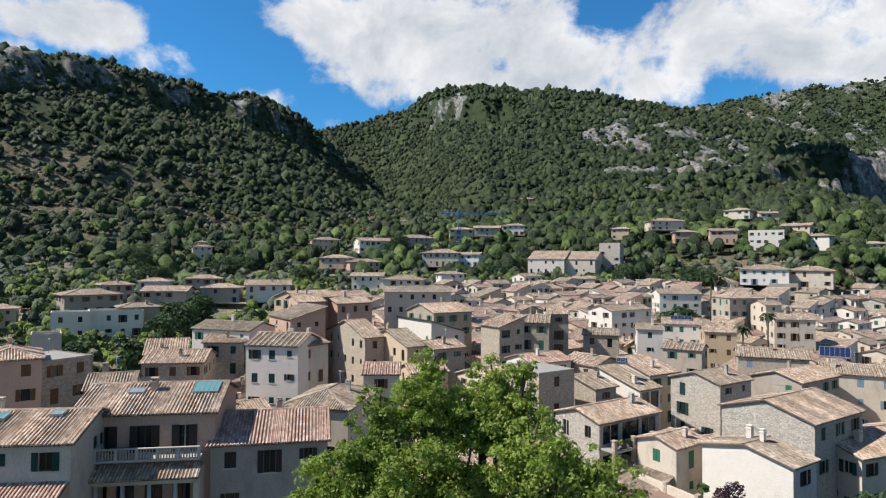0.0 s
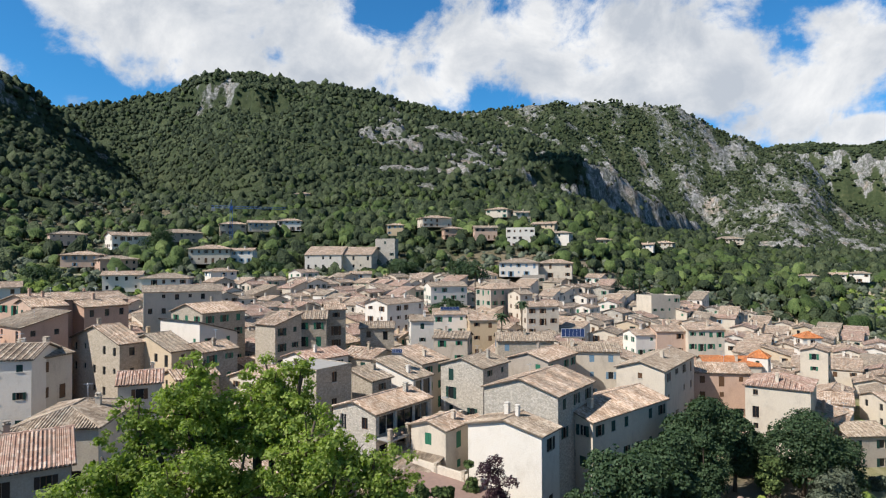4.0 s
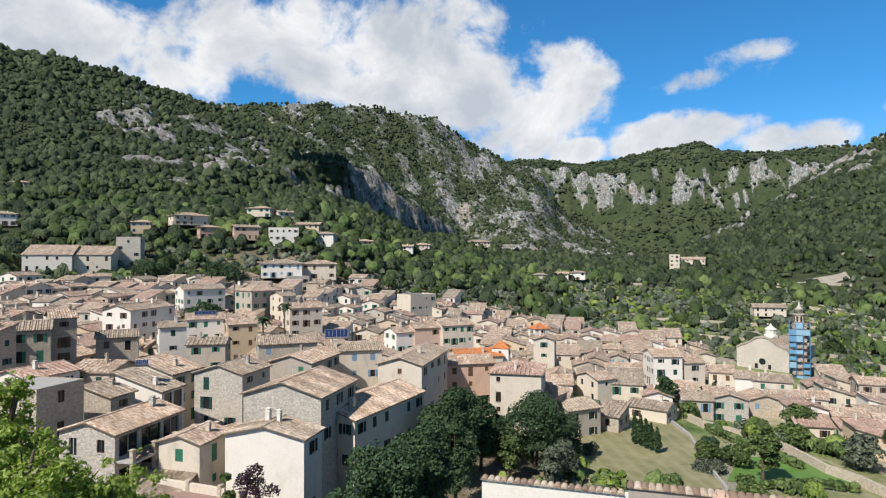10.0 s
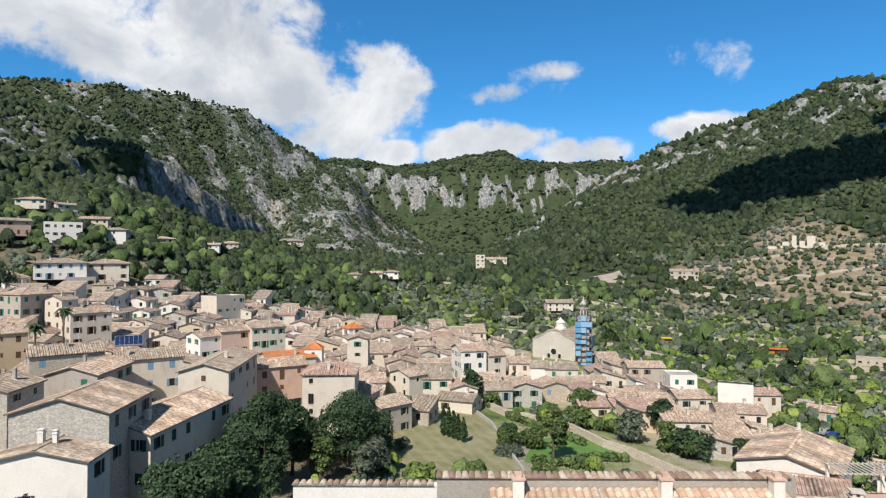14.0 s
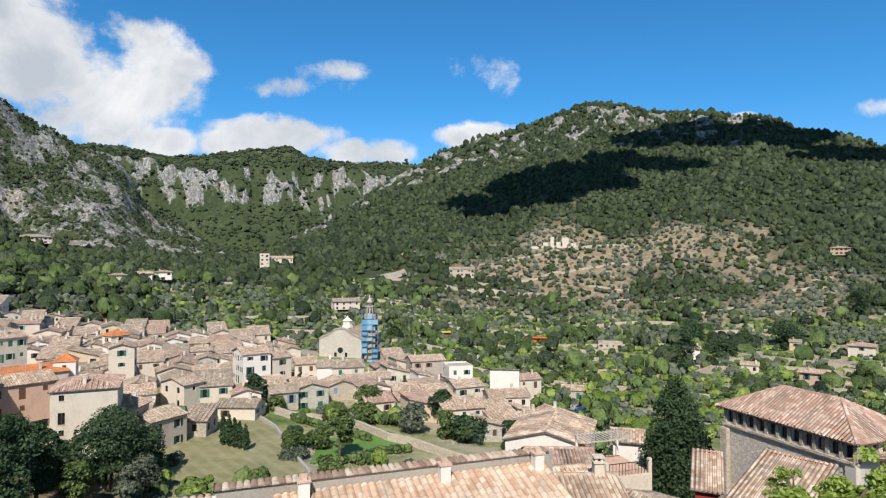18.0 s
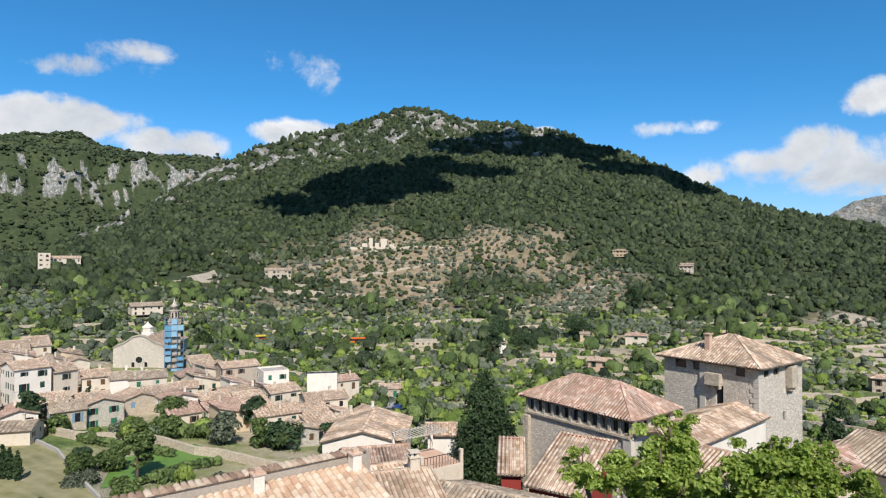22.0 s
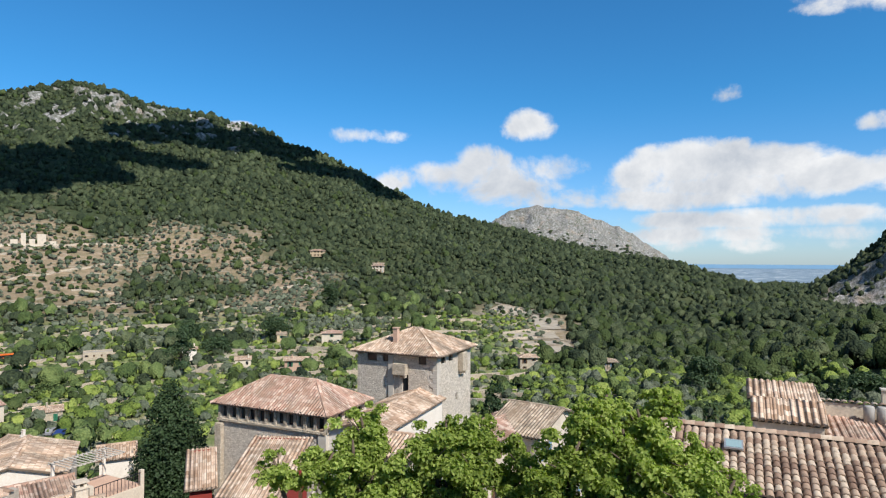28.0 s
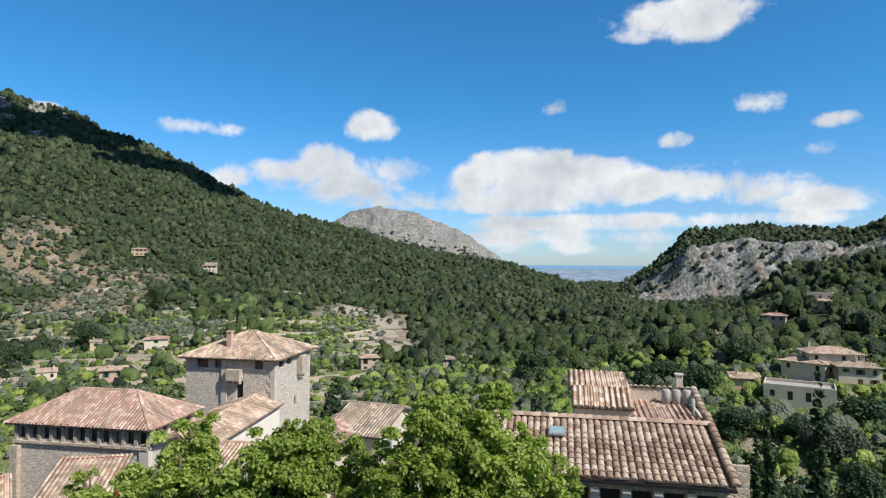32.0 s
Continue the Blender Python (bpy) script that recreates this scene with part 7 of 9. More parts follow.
M_SKYGLASS = plain("pale_skylight_glass", (0.3, 0.42, 0.44), 0.1)
south_house()


def monastery_wing():
    ob = thing("monastery_wing", (24.4, 14.1, 0), -60, "long rendered wing with a tile coping and an orange tiled roof", "building")
    V = Vector
    z = 20.0
    boxes("wall", [(-0.4, 0, 0, 16.0, 0.5, z)], M_GREY, ob, "long pale rendered wall")
    boxes("end_wall", [(-7.0, 0, 0, -0.4, 0.4, z - 0.35)], M_WHITE, ob, "whitewashed end wall")
    me = barrel_tile(0.5, 0.15, 0.13)
    me.materials.append(M_LOOSE)
    for i in range(54):
        t = new("coping_tile", me)
        t.parent = ob
        t.matrix_local = Matrix.Translation((-0.3 + 0.3 * i, -0.12, z - 0.02)) @ pose(0, 0, 0, 4, 0, 0) @ Matrix.Diagonal((1.0, 1.5, 0.75, 1))
    for i in range(21):
        t = new("coping_tile", me)
        t.parent = ob
        t.matrix_local = Matrix.Translation((-6.9 + 0.31 * i, -0.12, z - 0.36)) @ pose(0, 0, 0, 6, 0, 0)
    o = ([], [], [])
    tile_plane(V((2.0, -7.5, z - 2.75)), V((15.5, -7.5, z - 2.75)), V((15.5, -0.02, z - 0.5)), V((2.0, -0.02, z - 0.5)), 0.36, o)
    mesh_object("roof", o[0], o[1], tiles("weathered_orange_tiles", (0.47, 0.28, 0.18), (0.58, 0.41, 0.28), (0.66, 0.53, 0.41), 0.35, False), ob, uvs=o[2], label="roof of pale orange barrel tiles")
    boxes("lower_wall", [(2.0, -7.3, 0, 15.5, -7.0, z - 2.8)], M_CREAM, ob)
    for x in (3.0, 9.6, 14.6):
        c = boxes("chimney", [(x, -0.75, z - 1.6, x + 0.5, -0.25, z + 0.15)], M_WHITE, ob, "white chimney with a clay cap")
        boxes("cap", [(x - 0.06, -0.81, z + 0.15, x + 0.56, -0.19, z + 0.22), (x + 0.1, -0.65, z + 0.22, x + 0.4, -0.35, z + 0.42)], M_PINK, c)


monastery_wing()

def join_things(things, name, label, category):
    """Joins small far things, with all their parts, into one mesh."""
    verts, faces, slots, uvs, mats = [], [], [], [], []
    for t in things:
        for o in t.children_recursive:
            m = t.matrix_basis @ o.matrix_basis
            me = o.data
            k = len(verts)
            verts += [m @ v.co for v in me.vertices]
            layer = me.uv_layers.active
            for p in me.polygons:
                mat = me.materials[p.material_index]
                if mat not in mats:
                    mats.append(mat)
                faces.append(tuple(k + i for i in p.vertices))
                slots.append(mats.index(mat))
                uvs.append([tuple(layer.data[i].uv) if layer else (0.1, 0.1) for i in p.loop_indices])
        for o in list(t.children_recursive):
            bpy.data.objects.remove(o)
        bpy.data.objects.remove(t)
    tagged(mesh_object(name, verts, faces, mats, None, slots, uvs), label, category, kind="stuff")


# the rest of the old town: close-set houses along the lanes
def fill_town():
    rng = random.Random(77)
    a = radians(34)
    ex, ey = Vector((math.cos(a), math.sin(a))), Vector((-math.sin(a), math.cos(a)))
    n, far = 0, []
    for i in range(-50, 51):
        for j in range(-50, 51):
            p = ex * (i * 7.9 + rng.uniform(-1.3, 1.3)) + ey * (j * 7.5 + rng.uniform(-1.3, 1.3))
            x, y = p
            r, b = math.hypot(x, y), math.degrees(math.atan2(x, y))
            w, d = rng.uniform(6.0, 9.8), rng.uniform(5.8, 8.2)
            roof = rng.choice(("gx", "gx", "gx", "gy", "shedf", "shedl"))
            tall, keep, roll = rng.uniform(2.4, 4.9), rng.random(), rng.uniform(-5, 5)
            wall, tile = rng.choice(WALLS + (M_CREAM, M_WHITE, M_CREAM)), rng.choice((M_TILE, M_TILE, M_TILE, M_TILE_DARK, M_TILE_RED))
            if b > 74:
                tall = 2.2 + tall * 0.4
            if not in_town(np.array([x]), np.array([y]))[0] or r < 68 or b < -32:
                continue
            if b < -12 and r > 150 or b < -20 and r > 110:
                continue
            if keep < (0.3 if b < 0 else 0.06) or any(math.hypot(x - hx, y - hy) < (hr + 2.6) * 0.84 for hx, hy, hr in HOUSES):
                continue
            if 33 < b < 40 and r < 112 or 40 < b < 50 and r < 150 or 50 <= b < 62 and r < 132 or 62 <= b < 76 and r < 146 or b >= 76 and r < 130:
                continue
            if 66 < b < 74 and r > 190:
                continue
            n += 1
            made = house(x, y, w, d, ground_at(x, y) + tall, 34 + roll, roof, wall, tile, seed=1000 + n, chimneys=rng.choice((0, 1, 1, 2)), dense=0.85)
            if r > 182:
                far.append(made)
    join_things(far, "far_town_houses", "close-set tiled village houses at the far end of town", "houses")


fill_town()
build_woods()

# ---- trees ----
def leaves_mesh(name, centres, radii, n, leaf, mat, parent, seed, squash=0.85, inner=0.55, label="", droop=0.3):
    """Single leaves set over lobes: each a small folded blade turned its own way."""
    rng = np.random.default_rng(seed)
    centres, radii = np.asarray(centres, float), np.asarray(radii, float)
    share = radii ** 2 / np.sum(radii ** 2)
    k = rng.choice(len(radii), n, p=share)
    d = rng.normal(size=(n, 3))
    d /= np.linalg.norm(d, axis=1)[:, None]
    d[:, 2] = np.where(d[:, 2] < -0.35, -d[:, 2], d[:, 2])
    rad = radii[k] * (inner + (1.06 - inner) * rng.uniform(0, 1, n) ** 0.6) * (1 + 0.16 * np.sin(d[:, 0] * 7 + k) * np.cos(d[:, 1] * 6 + d[:, 2] * 5))
    p = centres[k] + d * rad[:, None] * np.array([1, 1, squash])
    nrm = d + rng.normal(0, 0.65, (n, 3)) + np.array([0, 0, 0.35])
    nrm /= np.linalg.norm(nrm, axis=1)[:, None]
    t = np.cross(nrm, rng.normal(size=(n, 3)))
    t /= np.linalg.norm(t, axis=1)[:, None]
    b = np.cross(nrm, t)
    s = leaf * rng.uniform(0.6, 1.25, n)[:, None]
    fold = nrm * s * 0.22
    v = np.stack([p - t * s, p - b * s * 0.62 + fold - t * s * 0.15, p + t * s, p + b * s * 0.62 + fold - t * s * 0.15], 1)
    base = np.arange(n)[:, None] * 4
    faces = np.concatenate([base + np.array([[0, 1, 2]]), base + np.array([[0, 2, 3]])], 1).reshape(-1, 3)
    me = bpy.data.meshes.new(name)
    me.vertices.add(n * 4)
    me.vertices.foreach_set("co", v.astype(np.float32).ravel())
    me.loops.add(len(faces) * 3)
    me.loops.foreach_set("vertex_index", faces.astype(np.int32).ravel())
    me.polygons.add(len(faces))
    me.polygons.foreach_set("loop_start", np.arange(0, len(faces) * 3, 3, dtype=np.int32))
    me.polygons.foreach_set("loop_total", np.full(len(faces), 3, np.int32))
    me.materials.append(mat)
    me.update(calc_edges=True)
    ob = new(name, me)
    ob.parent = parent
    if label:
        tagged(ob, label)
    return ob


def broad_tree(x, y, low, top, radius, n, leaf, mat, seed, label, lobes=14, trunk=0.3, group="", name="tree", squash=0.85, wide=1.0, bark=M_BARK):
    """Tapered trunk, limbs and a crown of lobes with gaps."""
    rng = random.Random(seed)
    ob = thing(name, (x, y, low), 0, label, "tree", group)
    tall = top - low
    crown = min(tall * 0.97, max(radius * 2.8, tall * 0.9))
    mid = tall - crown / 2
    cs, rs = [], []
    for i in range(lobes):
        a, q = rng.uniform(0, 2 * math.pi), rng.random() ** 0.5
        h = rng.uniform(-0.42, 0.42)
        rr = radius * rng.uniform(0.28, 0.46)
        span = max(radius - rr, 0.1) * math.sqrt(max(0.05, 1 - (h / 0.55) ** 2))
        cs.append((span * q * math.cos(a) * wide, span * q * math.sin(a) * wide, mid + h * (crown - rr)))
        rs.append(rr)
    cs.append((0, 0, mid))
    rs.append(radius * 0.5)
    tube("trunk", [(0, 0, -0.3, trunk * 1.3), (0.05, 0, tall * 0.15, trunk), (0.1, 0.05, mid * 0.75, trunk * 0.75), (0.1, 0.05, mid, trunk * 0.45)], bark, ob, sides=9)
    for c, r in list(zip(cs, rs))[:9]:
        s = Vector((0.1, 0.05, mid * 0.68))
        e = Vector(c)
        tube_path("limb", [s, s.lerp(e, 0.5) + Vector((0, 0, -0.25)), e, e + (e - s).normalized() * r * 0.5], trunk * 0.42, bark, ob, 0.2, 6)
    leaves_mesh("crown", cs, rs, n, leaf, mat, ob, seed, squash)
    return ob


def cypress(x, y, low, top, radius, n, seed, label="dark green columnar cypress", leaf=0.28, group=""):
    rng = np.random.default_rng(seed)
    ob = thing("cypress", (x, y, low), 0, label, "tree", group)
    tall = top - low
    cs, rs = [], []
    for i in range(26):
        u = (i + 0.5) / 26
        prof = radius * min(1.0, (u + 0.12) * 3.2) * (1 - u ** 2.8) ** 0.75
        for _ in range(2):
            a = rng.uniform(0, 2 * np.pi)
            cs.append((prof * 0.4 * math.cos(a), prof * 0.4 * math.sin(a), tall * (0.06 + 0.93 * u)))
            rs.append(max(0.18, prof * 0.72))
    tube("trunk", [(0, 0, -0.3, radius * 0.16), (0, 0, tall * 0.5, radius * 0.1), (0, 0, tall * 0.9, 0.03)], M_BARK, ob, sides=7)
    leaves_mesh("crown", cs, rs, n, leaf, M_CYPRESS, ob, seed, 1.3, 0.7)
    return ob


def palm(x, y, low, top, seed):
    rng = random.Random(seed)
    ob = thing("palm_tree", (x, y, low), 0, "tall palm tree with arching fronds between the roofs", "tree", "palms")
    tall = top - low
    tube("trunk", [(0, 0, -0.3, 0.28), (0.1, 0, tall * 0.5, 0.2), (0.2, 0, tall - 1.2, 0.22)], M_BARK, ob, sides=8)
    verts, faces = [], []
    for i in range(34):
        a, lift = rng.uniform(0, 2 * math.pi), rng.uniform(-0.5, 1.2)
        way = Vector((math.cos(a), math.sin(a), 0))
        side = Vector((-way.y, way.x, 0))
        L = rng.uniform(1.6, 2.3)
        k = len(verts)
        for q in range(6):
            u = q / 5
            c = Vector((0.2, 0, tall - 1.2)) + way * L * u + Vector((0, 0, L * (lift * u - (0.6 + 0.4 * lift) * u * u)))
            w = 0.34 * math.sin(math.pi * min(1, u * 0.85 + 0.12))
            verts += [c - side * w + Vector((0, 0, -0.1)), c, c + side * w + Vector((0, 0, -0.1))]
        for q in range(5):
            b = k + 3 * q
            faces += [(b, b + 1, b + 4, b + 3), (b + 1, b + 2, b + 5, b + 4)]
    mesh_object("fronds", verts, faces, M_TREE_LEAF, ob)


# the plane trees just below
def lobed_tree(x, y, low, lobes, n, seed, label, mat=None, leaf=0.063):
    """A big near tree whose lobes are given as (x, y, z, radius) in the plan."""
    ob = thing("plane_tree", (x, y, low), 0, label, "tree", "plane trees of the square")
    cs = [(lx - x, ly - y, lz - low) for lx, ly, lz, _ in lobes]
    rs = [l[3] for l in lobes]
    mid = sum(c[2] for c in cs) / len(cs)
    tube("trunk", [(0, 0, -0.5, 0.5), (0, 0, mid * 0.3, 0.4), (0.05, 0, mid * 0.6, 0.32)], M_BARK, ob, sides=11)
    rng = random.Random(seed)
    for c, r in zip(cs, rs):
        s, e = Vector((0.05, 0, mid * 0.58)), Vector(c)
        m = s.lerp(e, 0.5) + Vector((rng.uniform(-0.4, 0.4), rng.uniform(-0.4, 0.4), -0.3))
        tube_path("limb", [s, m, e, e + Vector((rng.uniform(-0.3, 0.3), rng.uniform(-0.3, 0.3), r * 0.8))], 0.14, M_BARK, ob, 0.2, 6)
        for _ in range(3):
            d = Vector((rng.uniform(-1, 1), rng.uniform(-1, 1), rng.uniform(-0.1, 1))).normalized()
            tube_path("twig", [e, e + d * r * 0.6, e + d * r * 0.98], 0.03, M_BARK, ob, 0.3, 5)
    fine_c, fine_r = [], []
    for c, r in zip(cs, rs):
        for _ in range(30):
            d = Vector((rng.gauss(0, 1), rng.gauss(0, 1), rng.gauss(0.2, 1))).normalized()
            fine_c.append(tuple(Vector(c) + d * r * rng.uniform(0.3, 1.12)))
            fine_r.append(r * rng.uniform(0.12, 0.34))
    leaves_mesh("crown", fine_c + cs, fine_r + [r * 0.6 for r in rs], n, leaf, mat or M_LEAF, ob, seed, 0.9, 0.15)


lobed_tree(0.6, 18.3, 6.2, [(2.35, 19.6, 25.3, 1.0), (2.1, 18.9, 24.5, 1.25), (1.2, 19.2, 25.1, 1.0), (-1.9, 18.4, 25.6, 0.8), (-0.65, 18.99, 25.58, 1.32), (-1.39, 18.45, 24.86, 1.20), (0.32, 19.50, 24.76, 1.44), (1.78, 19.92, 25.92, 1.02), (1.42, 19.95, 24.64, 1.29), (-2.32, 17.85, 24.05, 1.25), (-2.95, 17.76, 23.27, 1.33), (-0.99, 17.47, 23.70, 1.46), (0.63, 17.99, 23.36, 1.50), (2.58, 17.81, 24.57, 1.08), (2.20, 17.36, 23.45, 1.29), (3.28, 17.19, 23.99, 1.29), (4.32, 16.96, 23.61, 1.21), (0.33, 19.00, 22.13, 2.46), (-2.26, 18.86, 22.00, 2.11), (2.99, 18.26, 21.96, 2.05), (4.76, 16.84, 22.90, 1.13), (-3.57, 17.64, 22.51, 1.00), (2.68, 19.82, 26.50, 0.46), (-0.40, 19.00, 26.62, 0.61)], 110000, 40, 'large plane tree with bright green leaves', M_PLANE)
lobed_tree(14.0, -8.3, 4.5, [(15.15, -7.71, 25.06, 0.86), (14.84, -7.20, 24.55, 0.91), (13.63, -9.30, 25.16, 0.76), (13.44, -8.69, 24.64, 0.96), (13.12, -10.00, 24.96, 0.84), (12.72, -9.71, 24.26, 1.11), (12.00, -10.59, 24.63, 0.81), (15.20, -6.41, 24.26, 0.84), (15.59, -5.42, 24.38, 0.61), (13.92, -7.90, 24.04, 1.04), (13.53, -9.44, 23.26, 1.37), (15.11, -7.80, 23.18, 1.26)], 58000, 41, 'plane tree in fresh green leaf below the roofs')
lobed_tree(9.6, -11.9, 5.1, [(10.65, -11.27, 25.62, 0.72), (10.23, -11.65, 26.19, 0.64), (9.46, -12.28, 25.78, 0.79), (9.53, -12.85, 26.24, 0.59), (9.47, -11.63, 25.22, 1.04), (10.50, -10.72, 24.94, 0.97), (8.65, -12.86, 25.11, 0.72), (8.59, -12.29, 24.58, 0.97), (8.06, -13.24, 24.46, 0.72), (9.68, -11.46, 24.26, 1.25), (10.87, -10.33, 24.14, 1.11), (7.71, -13.45, 24.07, 0.57), (9.44, -12.29, 23.25, 1.43), (11.03, -10.89, 23.09, 1.29)], 68000, 42, 'plane tree in fresh green leaf beside the long roof')

# ---- greenery of the gardens and the valley ----
def build_gardens():
    x, y, r, rng = scatter(31, -44, 182, 60, 275, 27000)
    z, up, which = land(x, y)
    b = bearing(x, y)
    n = fbm(x, y, 26, 83)
    dens = np.where(b < 40, np.where(r > 150, 0.5, 0.12), np.where(r < 105, 0.3, 0.45)) + 0.9 * n
    dens = np.where((b > 52) & (b < 132) & (r > 130), dens - 0.36, dens)
    dens = np.where((b > 142) & (r > 60), dens + 0.6, dens)
    dens = np.where((b > 20) & (b < 40) & (r > 225), 1.0, dens)
    dens = np.where(in_town(x, y), -0.05 + 0.25 * (b < -5) * (r > 120), dens)
    keep = rng.uniform(0, 1, len(x)) < dens
    for hx, hy, hr in HOUSES:
        keep &= np.hypot(x - hx, y - hy) > hr * 0.86 + 0.8
    keep = clear_of_houses(x, y, keep)
    keep &= ~((y - 0.62 * x > -28) & (y - 0.62 * x < 16) & (x + 0.35 * y > 104) & (x + 0.35 * y < 151) & (x < 124) & (y < 76))
    for lx, ly, lr in LAWNS:
        keep &= np.hypot(x - lx, y - ly) > lr
    x, y, z, r, b = x[keep], y[keep], z[keep], r[keep], b[keep]
    rng = np.random.default_rng(32)
    size = rng.uniform(0.5, 1.0, len(x)) ** 1.6 * np.where(r < 120, 1.9, 2.5) * np.where(in_town(x, y), 0.6, 1.0)
    tall = rng.uniform(0.8, 1.35, len(x))
    pick = rng.integers(0, 10, len(x))
    for name, mask, mat, label in (("bright_garden_shrubs", pick < 3, M_BRIGHT, "bright green hedges and fruit trees of the gardens"), ("garden_shrubs", (pick >= 3) & (pick < 6), M_WOOD_LEAF, "mixed green shrubs and trees of the valley gardens"), ("dark_garden_trees", (pick >= 6) & (pick < 8), M_OAK, "dark green trees and bushes between gardens"),
                                   ("grey_garden_trees", pick >= 8, M_OLIVE, "grey-green olives and bushes between gardens")):
        # each tree is a few leaf clumps
        px, ps, pt = [], [], []
        q = rng.integers(0, 1 << 30)
        rg = np.random.default_rng(q)
        for _ in range(2):
            off = rg.normal(0, 0.4, (mask.sum(), 3)) * size[mask][:, None] * np.array([1, 1, 0.6])
            px.append(np.column_stack([x[mask], y[mask], z[mask] + size[mask] * tall[mask] * 0.75]) + off)
            ps.append(size[mask] * rg.uniform(0.55, 0.85, mask.sum()))
            pt.append(tall[mask])
        crowns(name, np.concatenate(px), np.concatenate(ps), np.concatenate(pt), mat, int(q % 1000), 2, label, "shrubs", 16, 0.22)


def draped(name, points, mat, label, category, lift=0.06, cell=3.0):
    """A patch of ground cover inside a polygon, laid over the land."""
    xs, ys = [p[0] for p in points], [p[1] for p in points]
    bm = bmesh.new()
    f = bm.faces.new([bm.verts.new((px, py, 0)) for px, py in points])
    nx = int((max(xs) - min(xs)) / cell)
    for i in range(1, nx + 1):
        bmesh.ops.bisect_plane(bm, geom=bm.verts[:] + bm.edges[:] + bm.faces[:], plane_co=(min(xs) + i * cell, 0, 0), plane_no=(1, 0, 0))
    for i in range(1, int((max(ys) - min(ys)) / cell) + 1):
        bmesh.ops.bisect_plane(bm, geom=bm.verts[:] + bm.edges[:] + bm.faces[:], plane_co=(0, min(ys) + i * cell, 0), plane_no=(0, 1, 0))
    co = np.array([v.co[:2] for v in bm.verts])
    z = land(co[:, 0], co[:, 1])[0]
    for v, h in zip(bm.verts, z):
        v.co.z = h + lift
    bmesh.ops.recalc_face_normals(bm, faces=bm.faces[:])
    if sum(f.normal.z for f in bm.faces) < 0:
        bmesh.ops.reverse_faces(bm, faces=bm.faces[:])
    me = bpy.data.meshes.new(name)
    bm.to_mesh(me)
    bm.free()
    me.materials.append(mat)
    return tagged(new(name, me), label, category, kind="structure")


def stone_wall(points, high, thick, mat, label="low rubble stone garden wall", name="garden_wall"):
    """A wall that follows the land through points of the plan."""
    pts = []
    for (x0, y0), (x1, y1) in zip(points, points[1:]):
        n = max(1, int(math.hypot(x1 - x0, y1 - y0) / 4))
        pts += [(x0 + (x1 - x0) * k / n, y0 + (y1 - y0) * k / n) for k in range(n)]
    pts.append(points[-1])
    verts, faces = [], []
    for i, (x, y) in enumerate(pts):
        ax, ay = pts[max(i - 1, 0)]
        bx, by = pts[min(i + 1, len(pts) - 1)]
        L = math.hypot(bx - ax, by - ay) or 1
        nx, ny = -(by - ay) / L * thick / 2, (bx - ax) / L * thick / 2
        g = ground_at(x, y)
        verts += [(x - nx, y - ny, g - 0.8), (x + nx, y + ny, g - 0.8), (x + nx, y + ny, g + high), (x - nx, y - ny, g + high)]
    for i in range(len(pts) - 1):
        a = 4 * i
        faces += [(a + k, a + (k + 1) % 4, a + 4 + (k + 1) % 4, a + 4 + k) for k in range(4)]
    faces += [(3, 2, 1, 0), tuple(4 * (len(pts) - 1) + k for k in range(4))]
    return tagged(mesh_object(name, verts, faces, mat), label, "wall", "garden walls")


M_LAWN = foliage("mown_grass", (0.06, 0.12, 0.025), (0.1, 0.19, 0.04), (0.15, 0.25, 0.06), 0.9, 0.3, 0.0, 0)
M_DRY = foliage("dry_grass", (0.09, 0.105, 0.035), (0.21, 0.195, 0.09), (0.36, 0.31, 0.18), 0.5, 0.3, 0.0, 0)


def mown_stripes(m, way, wide):
    """Pale mowing tracks along one direction."""
    n = Nodes(m.node_tree, False)
    bsdf = n.tree.nodes["Principled BSDF"]
    base = bsdf.inputs["Base Color"].links[0].from_socket
    p = n.add("ShaderNodeNewGeometry").outputs["Position"]
    across = n.add("ShaderNodeVectorMath", {0: p, 1: (way[0] / wide, way[1] / wide, 0.0)}, operation="DOT_PRODUCT").outputs["Value"]
    band = n.math("SINE", n.math("ADD", n.math("MULTIPLY", across, 6.28), n.math("MULTIPLY", n.noise(p, 0.12, 3.0), 5.0)))
    n.tree.links.new(n.mix(n.math("MULTIPLY", n.smooth(band, -0.2, 1.0), n.math("MULTIPLY", n.noise(p, 0.2, 4.0, 0.6), 0.5)), base, (0.36, 0.32, 0.2)), bsdf.inputs["Base Color"])


mown_stripes(M_DRY, (0.78, -0.62), 2.6)
LAWNS = [(112, 62, 14), (120, 68, 12), (103, 50, 11), (113, 36, 10), (100, 42, 8), (119, 28, 8), (112, 18, 12), (114, 26, 9), (107, 10, 8), (82, 24, 6)]
draped("dry_field", [(86, 66), (96, 72), (128, 76), (134, 72), (116, 54), (96, 41), (84, 44)], M_DRY, "mown dry grass field with pale tracks", "field")
draped("lawn", [(100, 42), (115, 46), (125, 35), (119, 28), (106, 33)], M_LAWN, "bright green mown garden lawn", "lawn", 0.1)
stone_wall([(133, 70), (127, 58), (128, 46), (118, 33), (117, 28), (108, 12), (104, 2)], 1.6, 0.6, M_STONE_WARM)
stone_wall([(131, 72), (118, 57), (104, 47), (95, 40)], 0.7, 0.4, M_CONCRETE, "low pale concrete garden wall")
build_gardens()


